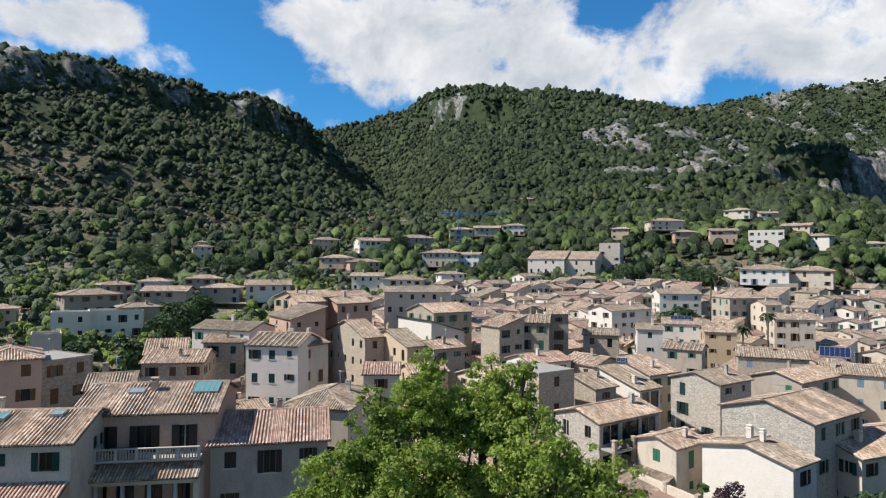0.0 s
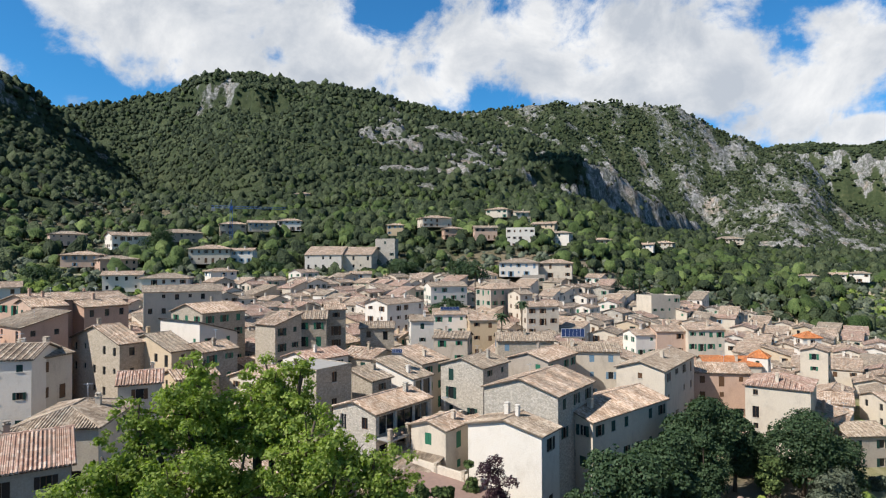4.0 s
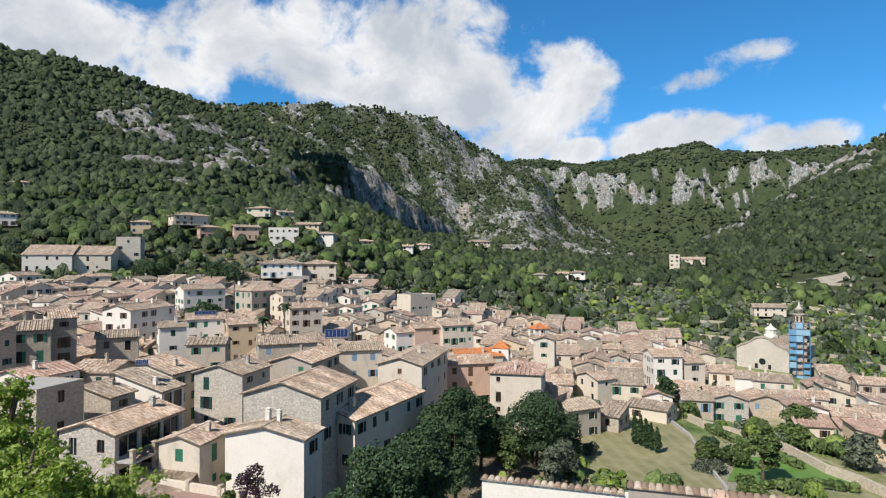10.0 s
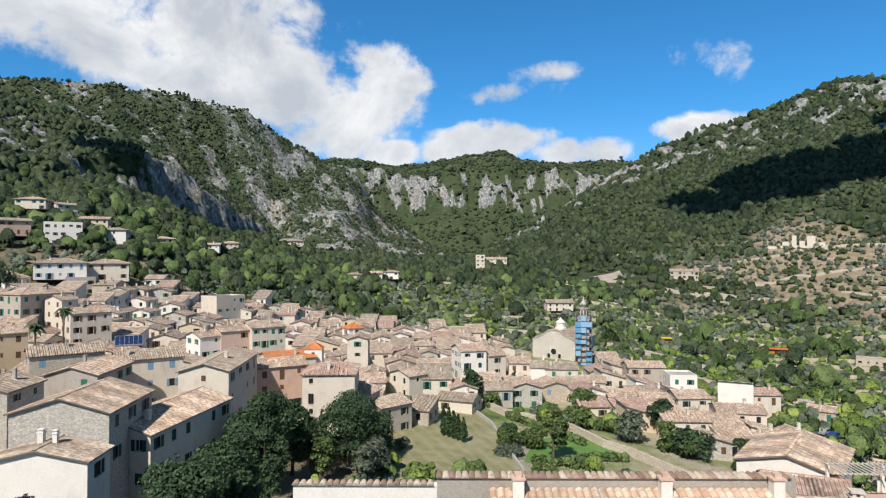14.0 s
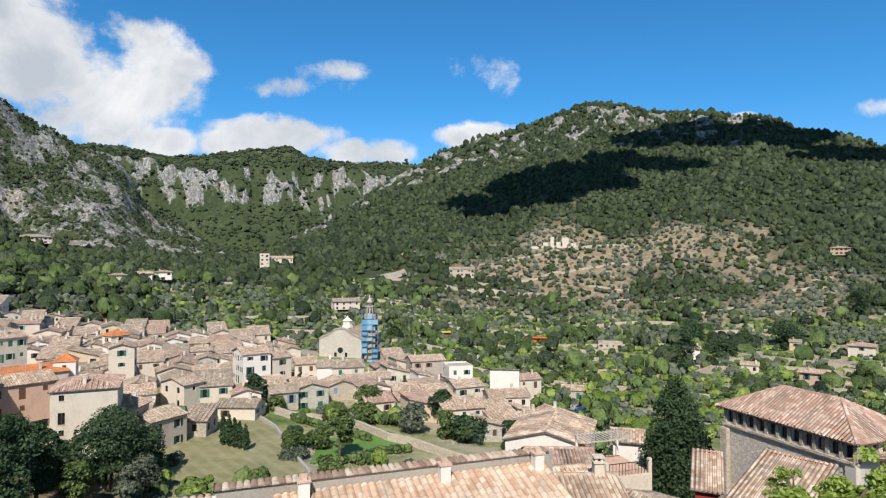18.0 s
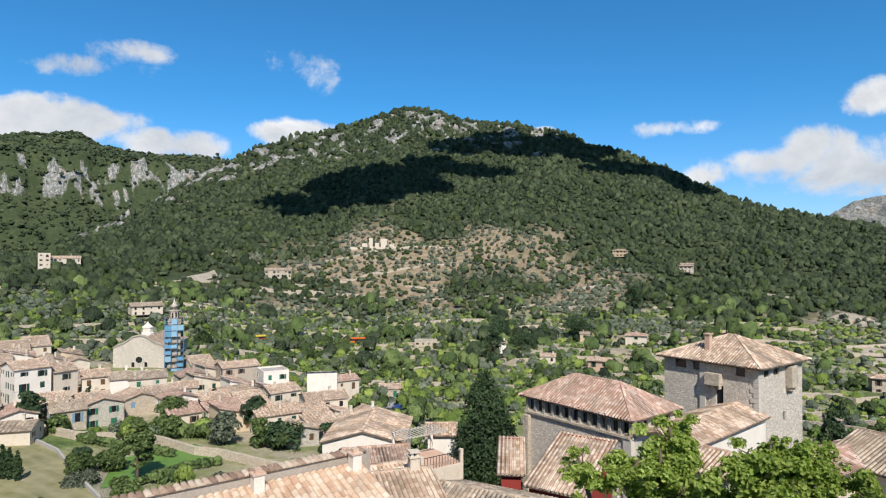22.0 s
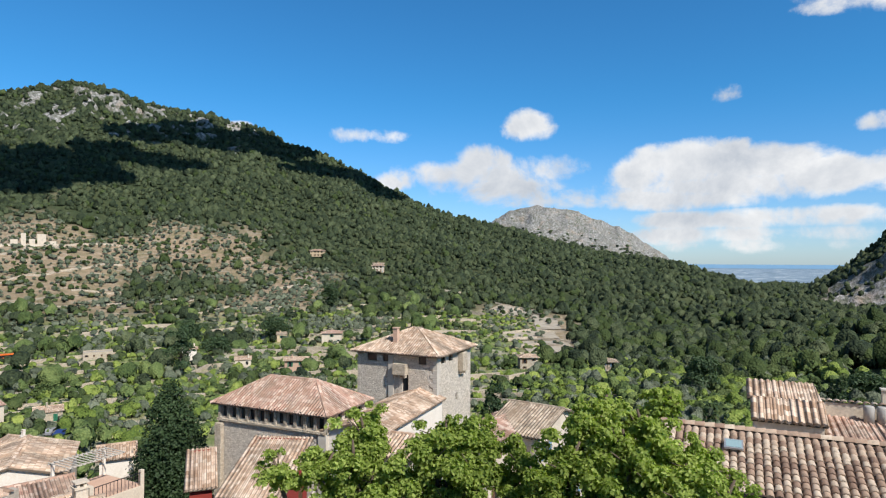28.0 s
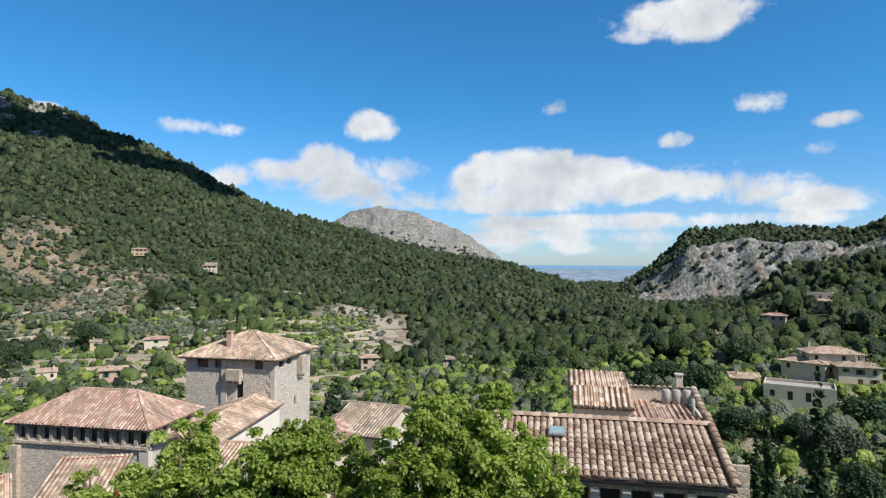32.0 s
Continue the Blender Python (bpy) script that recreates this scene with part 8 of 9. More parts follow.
def hedge(points, high, label):
    ob = thing("hedge", (0, 0, 0), 0, label, "hedge", "garden hedges")
    rng = np.random.default_rng(len(points) + int(points[0][0]))
    at = []
    for (x0, y0), (x1, y1) in zip(points, points[1:]):
        n = max(2, int(math.hypot(x1 - x0, y1 - y0) / 0.55))
        at += [(x0 + (x1 - x0) * k / n, y0 + (y1 - y0) * k / n) for k in range(n)]
    at = np.array(at) + rng.normal(0, 0.12, (len(at), 2))
    z = land(at[:, 0], at[:, 1])[0]
    pts = np.concatenate([np.column_stack([at, z + high * 0.3]), np.column_stack([at, z + high * 0.7])])
    body = crowns("leaves", pts, rng.uniform(0.55, 0.8, len(pts)), np.full(len(pts), 0.9), M_WOOD_LEAF, 5, 2, "dense leafy hedge", "", 30, 0.2)
    body.parent = ob


hedge([(80, 74.5), (86, 72.5), (93, 69.3)], 2.0, "thick clipped green hedge along a dry field")
hedge([(126, 57), (121, 45), (116, 36)], 1.6, "loose green hedge below a garden wall")
hedge([(101, 37), (109, 32), (113, 27)], 1.4, "loose green hedge beside a lawn")


# trees that stand singly
def mid_trees():
    rows = []
    rows += [(34.7, 46.5, -1.7, 13.8, 5.6, 'd'), (31.1, 45.4, -0.4, 12.2, 4.1, 'd'), (41.1, 49.1, -3.0, 13.3, 4.4, 'd'), (60.7, 66.4, -3.2, 10.3, 4.2, 'd'), (41.1, 46.4, -3.2, 10.7, 3.2, 'd'), (44.4, 51.5, -3.1, 12.9, 3.1, 'd'), (28.8, 43.3, 0.3, 11.5, 2.2, 'd'), (64.1, 66.0, -3.4, 11.5, 5.1, 'd')]
    rows += [(70.4, 68.1, -3.7, 9.5, 3.4, 'd'), (56.5, 59.4, -3.3, 9.1, 3.4, 'd'), (79.2, 64.3, -4.3, 9.0, 6.8, 'd'), (71.4, 54.8, -4.3, 3.6, 2.7, 'o'), (71.1, 63.0, -4.2, 3.0, 2.2, 'g'), (103.3, 37.8, -6.0, 5.0, 3.0, 'g'), (102.0, 46.3, -8.8, -3.4, 4.1, 'o'), (109.5, 49.2, -5.6, -1.8, 2.0, 'd')]
    rows += [(93.5, 35.4, -5.8, -2.8, 2.3, 'g'), (109.5, 44.0, -6.3, -2.3, 3.1, 'g'), (107.6, 48.4, -5.8, -2.3, 2.7, 'g'), (97.2, 23.6, -6.4, -2.1, 1.8, 'o'), (126.7, 18.4, -9.1, -3.0, 4.7, 'd'), (137.5, 26.4, -8.1, 0.5, 2.8, 'd'), (130.9, 49.6, -10.7, -3.1, 5.8, 'o'), (128.5, 41.4, -6.4, -1.3, 3.7, 'g')]
    rows += [(141.2, 44.2, -6.6, -0.4, 4.1, 'g'), (126.5, 30.1, -7.1, -0.7, 3.6, 'o'), (133.0, 69.3, -4.9, 3.6, 2.8, 'd'), (130.6, 63.0, -5.3, -1.3, 2.4, 'g'), (97.0, 37.6, -5.9, -2.8, 2.1, 'g'), (84.0, 63.0, -4.4, 3.8, 4.9, 'd'), (78.4, 58.7, -4.3, 1.8, 3.6, 'o'), (305.5, 124.7, -10.7, 5.2, 12.2, 'g')]
    rows += [(125.9, 23.0, -7.9, -1.7, 2.4, 'g'), (119.7, 8.5, -8.9, -1.1, 2.8, 'd'), (109.9, -5.3, -8.7, 2.1, 2.5, 'g'), (-56.8, 111.4, 4.3, 18.5, 3.7, 'd'), (-60.1, 137.5, 7.2, 21.6, 6.2, 'd'), (-58.0, 127.4, 6.0, 18.7, 5.2, 'd'), (-61.3, 153.2, 9.0, 22.8, 5.8, 'd'), (-132.8, 269.0, 20.9, 37.1, 12.5, 'd')]
    rows += [(-94.8, 274.1, 18.0, 33.7, 12.1, 'd'), (-111.5, 234.9, 17.9, 30.4, 9.6, 'd'), (-25.7, 329.0, 30.5, 45.6, 11.6, 'd'), (68.1, 177.4, 8.0, 17.6, 7.0, 'd'), (-59.4, 263.4, 15.9, 28.9, 10.0, 'd'), (24.7, 278.9, 19.2, 29.3, 7.8, 'd'), (-67.8, 110.9, 5.0, 16.0, 4.2, 'd'), (77.9, 258.5, 18.4, 29.7, 8.7, 'd')]
    rows += [(97.0, 230.4, 16.4, 29.9, 10.4, 'd'), (-86.2, 122.7, 7.4, 13.3, 3.5, 'd'), (69.8, -56.8, -5.5, 12.9, 1.7, 'd'), (245.5, -47.4, -15.1, 5.2, 6.5, 'd'), (103.8, -159.1, -8.9, 2.9, 7.0, 'd'), (16.3, -108.8, -2.8, 5.2, 6.1, 'o'), (22.5, -117.9, -1.7, 4.1, 4.4, 'd'), (14.3, -129.2, -2.1, 7.3, 7.2, 'd')]
    rows += [(31.2, -110.7, -0.9, 5.8, 4.8, 'd'), (8.8, -79.5, -0.5, 8.8, 3.7, 'd'), (23.4, -76.5, -1.5, 7.7, 3.0, 'g'), (15.6, -73.4, -1.0, 7.0, 2.8, 'd'), (64.8, -167.9, -5.8, 2.9, 6.7, 'd'), (56.4, -212.6, -4.8, 5.8, 8.1, 'd'), (49.2, -152.2, -3.1, 6.5, 5.2, 'd'), (29.8, -40.2, -0.7, 19.1, 2.1, 'o')]
    rows += [(32.9, -40.3, -1.3, 19.1, 1.9, 'o'), (23.9, 57.2, 0.6, 10.2, 1.4, 'g'), (20.3, 54.3, 1.0, 9.4, 1.4, 'g'), (17.8, 54.1, 1.2, 9.6, 1.3, 'g'), (384.8, -168.3, -4.5, 15.4, 8.5, 'd'), (321.9, -109.4, -12.9, 0.1, 10.1, 'd'), (323.0, -67.4, -13.9, -0.1, 9.1, 'd'), (300.8, -75.0, -18.9, -6.2, 9.7, 'd')]
    rows += [(87.6, 66.5, -4.8, 0.6, 2.8, 'o'), (92.0, 62.5, -4.9, -2.0, 1.8, 'o'), (84.5, 61.0, -4.7, -1.8, 1.7, 'g'), (80.0, 71.5, -4.4, 4.0, 3.4, 'd'), (76.5, 74.0, -4.2, 6.0, 3.6, 'd')]
    rows += [(229.9, -4.8, -15.7, -8.5, 5.5, 'g'), (299.0, 24.1, -21.4, -10.6, 8.3, 'g')]

    for i, (tx, ty, low, top, rad, kind) in enumerate(rows):
        mat = {"d": M_TREE_LEAF, "o": M_OLIVE, "g": M_WOOD_LEAF}[kind]
        what = {"d": "dark green leafy garden tree with a rounded crown", "o": "grey-green olive tree in a garden", "g": "fresh green garden tree"}[kind]
        near = math.hypot(tx, ty) < 125
        broad_tree(tx, ty, low, top, rad, int(3000 + 1500 * rad) if near else int(900 + 330 * rad), 0.21 if near else 0.42, mat, 500 + i, what, 16, 0.25, "garden trees")


mid_trees()
cypress(61.0, -11.2, -5.8, 19.2, 4.0, 60000, 600, "broad old dark green cypress beside the roofs", 0.15)
cypress(10.1, -59.1, -1.3, 21.4, 0.89, 2600, 601, group="cypresses")
cypress(16.5, -70.1, -1.2, 14.7, 0.80, 1800, 602, group="cypresses")
cypress(17.1, -67.9, -1.3, 12.9, 0.52, 1200, 603, group="cypresses")
cypress(74.2, -59.3, -5.8, 12.2, 1.93, 2500, 604, group="cypresses")
cypress(103.7, 60.4, -4.7, 1.6, 0.62, 900, 605, group="cypresses")
cypress(103.3, 59.0, -4.7, 1.2, 0.62, 900, 606, group="cypresses")
cypress(102.9, 57.7, -4.7, 0.8, 0.62, 900, 607, group="cypresses")
cypress(102.5, 56.5, -4.7, 0.4, 0.62, 800, 608, group="cypresses")
cypress(102.1, 55.1, -4.8, 0.0, 0.62, 800, 609, group="cypresses")
cypress(151.2, 66.2, -6.0, 0.8, 1.07, 500, 610, group="cypresses")
cypress(50.6, -141.2, -3.2, 6.4, 1.66, 900, 611, group="cypresses")
cypress(49.2, -141.7, -3.0, 5.8, 1.39, 900, 612, group="cypresses")
cypress(62.5, -147.3, -4.9, 5.6, 1.48, 800, 613, group="cypresses")
cypress(-12.2, 269.7, 22.4, 30.4, 2.50, 600, 614, group="cypresses")
cypress(90.6, 275.5, 25.6, 33.6, 2.68, 600, 615, group="cypresses")
cypress(155.2, 208.6, 12.4, 28.0, 2.16, 600, 616, group="cypresses")
cypress(156.7, 204.9, 10.9, 26.9, 1.91, 600, 617, group="cypresses")
cypress(162.8, 205.3, 10.1, 28.0, 1.94, 600, 618, group="cypresses")
cypress(159.2, 204.3, 10.3, 26.2, 1.91, 600, 619, group="cypresses")
cypress(63.9, -146.7, -5.1, 4.1, 1.33, 700, 620, group="cypresses")
cypress(36.2, -59.9, -2.4, 15.7, 0.65, 900, 621, group="cypresses")
cypress(38.1, -61.1, -2.4, 15.2, 0.67, 900, 622, group="cypresses")
cypress(38.9, -60.6, -2.5, 15.1, 0.67, 900, 623, group="cypresses")
palm(77.2, 145.8, 3.5, 19.4, 165)
palm(65.8, 134.8, 2.8, 17.4, 150)
palm(86.1, 197.0, 11.0, 26.9, 215)
palm(-25.1, 288.9, 25.0, 34.3, 290)

# ---- unseen clouds overhead, added so that their shade lies on the hills ----
def heap_cloud(spots, seed):
    rng = np.random.default_rng(seed)
    ob = thing("cloud", (0, 0, 0), 0, "unseen white heaped cloud placed high up to shade the hills", "cloud", "clouds")
    mat = plain("cloud_white", (0.9, 0.9, 0.9), 1.0, 0.0, 0.02, 0.01)
    v, f = ico(3)
    verts, faces = [], []
    for x, y, z, half, deep in spots:
        for _ in range(9):
            c = np.array([x, y, z]) + rng.normal(0, 0.42, 3) * np.array([half, deep, 20])
            s = rng.uniform(0.35, 0.6)
            p = c + v * np.array([half * s, deep * s, 28]) * (1 + 0.16 * rng.uniform(-1, 1, (len(v), 1)))
            faces += (f + len(verts)).tolist()
            verts += p.tolist()
    mesh_object("cloud_body", verts, faces, mat, ob, smooth=True)


def cloud_over(b, r, z, half, deep, high=700.0):
    """Half sizes across and along the line of sight of the ground at a bearing and distance."""
    t = (high - z) / SUNWARD.z
    return (r * math.sin(radians(b)) + SUNWARD.x * t, r * math.cos(radians(b)) + SUNWARD.y * t, high, deep, half)


heap_cloud([cloud_over(91, 860, 115, 130, 90), cloud_over(85, 800, 95, 80, 60), cloud_over(97, 950, 150, 70, 60)], 1)
# out of view, added sunward of the northern cliff to darken it
heap_cloud([cloud_over(43, 740, 45, 70, 34), cloud_over(38.5, 775, 58, 70, 34)], 3)
heap_cloud([cloud_over(101, 1080, 215, 120, 80), cloud_over(108, 1090, 200, 130, 80), cloud_over(115, 1080, 160, 100, 60)], 2)

# ---- smaller things of the town ----
def crane():
    ob = thing("tower_crane", (8.8, 330, 41), 0, "tall blue lattice tower crane among the villas", "crane")
    blue = plain("blue_crane_paint", (0.05, 0.14, 0.4), 0.45)
    for x in (-0.6, 0.6):
        for y in (-0.6, 0.6):
            boxes("mast_leg", [(x - 0.09, y - 0.09, -9, x + 0.09, y + 0.09, 17)], blue, ob)
    for i in range(17):
        z = -8 + i * 1.5
        s = 1 if i % 2 else -1
        tube_path("mast_brace", [(-0.6 * s, -0.6, z), (0.6 * s, -0.6, z + 1.5)], 0.05, blue, ob, 1.0, 5)
        tube_path("mast_brace", [(-0.6, -0.6 * s, z), (-0.6, 0.6 * s, z + 1.5)], 0.05, blue, ob, 1.0, 5)
    boxes("cab", [(-0.7, -0.9, 14.6, 0.7, 0.9, 16.4)], blue, ob)
    for z, y in ((15.6, -0.45), (15.6, 0.45), (16.6, 0)):
        tube_path("jib_chord", [(-9.5, y, z), (27, y, z)], 0.09, blue, ob, 1.0, 5)
    for i in range(24):
        x = -9 + i * 1.5
        tube_path("jib_brace", [(x, -0.45, 15.6), (x + 0.75, 0, 16.6), (x + 1.5, -0.45, 15.6)], 0.05, blue, ob, 1.0, 5)
    tube_path("tower_head", [(0, 0, 16.5), (0, 0, 20.2)], 0.2, blue, ob, 0.4, 6)
    for x in (-9, 16):
        tube_path("stay", [(0, 0, 20.1), (x, 0, 16.6)], 0.04, M_IRON, ob, 1.0, 5)
    boxes("counterweight", [(-9.6, -0.7, 13.9, -7.6, 0.7, 15.6)], M_CONCRETE, ob)


crane()


def bus(x, y, turn, paint, second, label):
    ob = thing("bus", (x, y, ground_at(x, y) + 0.15), turn, label, "bus", "buses on the road")
    boxes("body", [(-5.5, -1.25, 0.4, 5.5, 1.25, 1.5)], paint, ob, bevel=0.08)
    boxes("upper_body", [(-5.45, -1.2, 1.5, 5.45, 1.2, 2.4)], M_GLASS, ob, "dark window band", 0.05)
    boxes("roof", [(-5.5, -1.25, 2.4, 5.5, 1.25, 3.0)], second, ob, bevel=0.1)
    for wx in (-3.6, 3.4):
        for wy in (-1.2, 1.2):
            bm = bmesh.new()
            bmesh.ops.create_cone(bm, cap_ends=True, segments=16, radius1=0.5, radius2=0.5, depth=0.3, matrix=Matrix.Translation((wx, wy, 0.5)) @ pose(0, 0, 0, 90, 0, 0))
            part("wheel", bm, M_IRON, ob)
    return ob


P_RED = plain("red_vehicle_paint", (0.55, 0.03, 0.03), 0.3)
P_ORANGE = plain("orange_vehicle_paint", (0.75, 0.16, 0.03), 0.3)
P_YELLOW = plain("yellow_vehicle_paint", (0.75, 0.5, 0.05), 0.3)
bus(294.6, 56.6, -72, P_RED, P_YELLOW, "red and yellow coach on the valley road")
bus(329.8, 10.5, -82, P_ORANGE, P_ORANGE, "orange bus parked by the valley road")


def car(x, y, turn, paint, label):
    ob = thing("car", (x, y, ground_at(x, y) + 0.1), turn, label, "car", "parked cars")
    bm = bmesh.new()
    prof = [(-2.1, 0.35), (-2.1, 0.8), (-1.5, 0.95), (-0.9, 1.45), (0.7, 1.45), (1.3, 0.98), (2.1, 0.85), (2.1, 0.35)]
    a = [bm.verts.new((px, -0.85, pz)) for px, pz in prof]
    b = [bm.verts.new((px, 0.85, pz)) for px, pz in prof]
    bm.faces.new(a[::-1])
    bm.faces.new(b)
    for i in range(len(prof)):
        j = (i + 1) % len(prof)
        bm.faces.new((a[i], a[j], b[j], b[i]))
    part("body", bm, paint, ob)
    boxes("windows", [(-0.95, -0.87, 1.0, 0.85, 0.87, 1.36)], M_GLASS, ob)
    for wx in (-1.35, 1.35):
        for wy in (-0.8, 0.8):
            bm = bmesh.new()
            bmesh.ops.create_cone(bm, cap_ends=True, segments=14, radius1=0.32, radius2=0.32, depth=0.2, matrix=Matrix.Translation((wx, wy, 0.32)) @ pose(0, 0, 0, 90, 0, 0))
            part("wheel", bm, M_IRON, ob)


P_WHITE = plain("white_vehicle_paint", (0.75, 0.75, 0.75), 0.3)
P_DARKBLUE = plain("dark_blue_vehicle_paint", (0.03, 0.06, 0.2), 0.3)
P_GREY = plain("grey_vehicle_paint", (0.3, 0.3, 0.32), 0.3)
car(176.8, -3.9, -50, P_WHITE, 'white car parked beside the garden hedge')
car(169.1, -6.9, -43, P_DARKBLUE, 'dark blue car parked beside the garden hedge')
car(167.5, -11.3, -36, P_WHITE, 'white car parked beside the garden hedge')
car(172.0, -4.8, -29, P_GREY, 'grey car parked beside the garden hedge')
car(334.3, 22.5, -22, P_WHITE, 'white car parked beside the garden hedge')
car(353.0, 39.8, -15, P_GREY, 'grey car parked beside the garden hedge')
car(167.7, -11.4, -8, P_WHITE, 'white car parked beside the garden hedge')
car(175.6, -4.8, -1, P_DARKBLUE, 'dark blue car parked beside the garden hedge')


# roof and facade details of the row of houses below the trees
def balcony_house_details():
    ob = thing("balcony", (-25.5, 56.05, 5), 9, "stone balustraded balcony over a tiled canopy on a house", "balcony")
    V = Vector
    h = 12.1
    boxes("floor_slab", [(-4.9, -6.7, h - 3.2, 4.8, -5.003, h - 3.0)], M_FRAME, ob, bevel=0.03)
    boxes("rail", [(-4.9, -6.7, h - 2.2, 4.8, -6.45, h - 2.08)], M_FRAME, ob, bevel=0.03)
    for k in range(7):
        x = -4.8 + k * 1.58
        boxes("pier", [(x - 0.13, -6.68, h - 3.0, x + 0.13, -6.46, h - 2.2)], M_FRAME, ob, bevel=0.02)
    for k in range(43):
        x = -4.6 + k * 0.22
        if all(abs(x - (-4.8 + j * 1.58)) > 0.18 for j in range(7)):
            tube("baluster", [(x, -6.57, h - 3.0, 0.04), (x, -6.57, h - 2.85, 0.07), (x, -6.57, h - 2.6, 0.035), (x, -6.57, h - 2.35, 0.06), (x, -6.57, h - 2.2, 0.04)], M_FRAME, ob, sides=7)
    out = ([], [], [])
    tile_plane(V((-5.0, -7.6, h - 4.3)), V((4.9, -7.6, h - 4.3)), V((4.9, -6.0, h - 3.5)), V((-5.0, -6.0, h - 3.5)), 0.28, out)
    mesh_object("canopy", out[0], out[1], M_TILE, ob, uvs=out[2], label="narrow tiled canopy")
    boxes("arcade_wall", [(-4.9, -7.0, 0, -4.5, -5.003, h - 4.0), (4.4, -7.0, 0, 4.8, -5.003, h - 4.0), (-4.9, -7.0, h - 4.9, 4.8, -6.7, h - 4.2)], M_CREAM, ob)
    for k in range(4):
        x = -3.0 + k * 2.0
        tube("column", [(x, -6.85, 0, 0.2), (x, -6.85, 4.5, 0.18), (x, -6.85, h - 4.9, 0.16)], M_FRAME, ob, sides=12)
    for x0, w in ((-4.1, 2.0), (-1.1, 2.3), (2.2, 2.0)):
        for s in (0, 1):
            boxes("shutter", [(x0 + s * (w - 0.62), -5.13, h - 2.9, x0 + s * (w - 0.62) + 0.6, -5.01, h - 0.72)], M_DARKWOOD, ob, bevel=0.01)
    tb = thing("garden_table", tuple(pose(-25.5, 56.05, 5, 0, 0, 9) @ V((-1.6, -5.9, h - 3.0))), 9, "dark metal table on a balcony", "table")
    boxes("tabletop", [(-0.8, -0.3, 0.7, 0.8, 0.3, 0.74)], M_IRON, tb)
    for x in (-0.7, 0.65):
        for y in (-0.25, 0.22):
            boxes("leg", [(x, y, 0, x + 0.04, y + 0.04, 0.7)], M_IRON, tb)


balcony_house_details()


def roof_panel(x, y, z, turn, tilt, w, d, mat, label, name="solar_panel", strips=6):
    """A flat panel lying on a roof slope, with frame and bars."""
    ob = thing(name, (x, y, z), turn, label, "roof window" if name == "skylight" else "solar panel", "")
    ob.matrix_world = pose(x, y, z, tilt, 0, turn)
    boxes("pane", [(-w / 2, -d / 2, 0.03, w / 2, d / 2, 0.07)], mat, ob)
    boxes("frame", [(-w / 2 - 0.06, -d / 2 - 0.06, -0.3, w / 2 + 0.06, -d / 2, 0.1), (-w / 2 - 0.06, d / 2, -0.3, w / 2 + 0.06, d / 2 + 0.06, 0.1), (-w / 2 - 0.06, -d / 2, -0.3, -w / 2, d / 2, 0.1), (w / 2, -d / 2, -0.3, w / 2 + 0.06, d / 2, 0.1)], M_METAL, ob)
    for k in range(1, strips):
        x0 = -w / 2 + w * k / strips
        boxes("bar", [(x0 - 0.02, -d / 2, 0.071, x0 + 0.02, d / 2, 0.09)], M_METAL, ob)


M_TEAL = plain("teal_glass", (0.16, 0.36, 0.36), 0.08)
M_SOLAR = plain("dark_blue_solar_glass", (0.02, 0.035, 0.09), 0.1)
roof_panel(-21.2, 55.5, 18.76, 9, 16.7, 2.1, 1.9, M_TEAL, 'large teal glass roof light on a tiled roof', 'skylight', 5)
roof_panel(-26.9, 54.2, 18.64, 9, 16.7, 1.2, 0.7, M_SKYGLASS, 'small pale roof window on a tiled roof', 'skylight', 2)
roof_panel(-34.2, 47.6, 18.01, 7, 16.7, 1.0, 0.9, M_TEAL, 'small teal roof window on a tiled roof', 'skylight', 2)
roof_panel(-30.2, 48.4, 18.10, 7, 16.7, 0.9, 0.6, M_SKYGLASS, 'small pale roof window on a tiled roof', 'skylight', 2)
roof_panel(60.9, 156.6, 16.5, -21, 22, 5.0, 1.8, M_SOLAR, 'dark blue solar panels tilted on a tiled roof')
roof_panel(68.4, 107.0, 15.0, -33, 40, 4.5, 2.2, M_SOLAR, 'dark blue solar panels tilted on a tiled roof')
roof_panel(26.7, 91.2, 15.8, -16, 20, 1.5, 1.2, M_SOLAR, 'dark blue solar panels tilted on a tiled roof')


def lean_to():
    ob = thing("lean_to_roof", (-32.9, 49.0, 5), 7, "narrow tiled lean-to along an ochre house", "roof")
    V = Vector
    out = ([], [], [])
    tile_plane(V((-5.2, -6.3, 8.2)), V((5.1, -6.3, 8.2)), V((5.1, -4.52, 8.9)), V((-5.2, -4.52, 8.9)), 0.28, out)
    mesh_object("slope", out[0], out[1], M_TILE_RED, ob, uvs=out[2])
    for k in range(5):
        boxes("post", [(-5.0 + k * 2.45, -6.1, 0, -4.85 + k * 2.45, -5.95, 8.1)], M_DARKWOOD, ob)


lean_to()


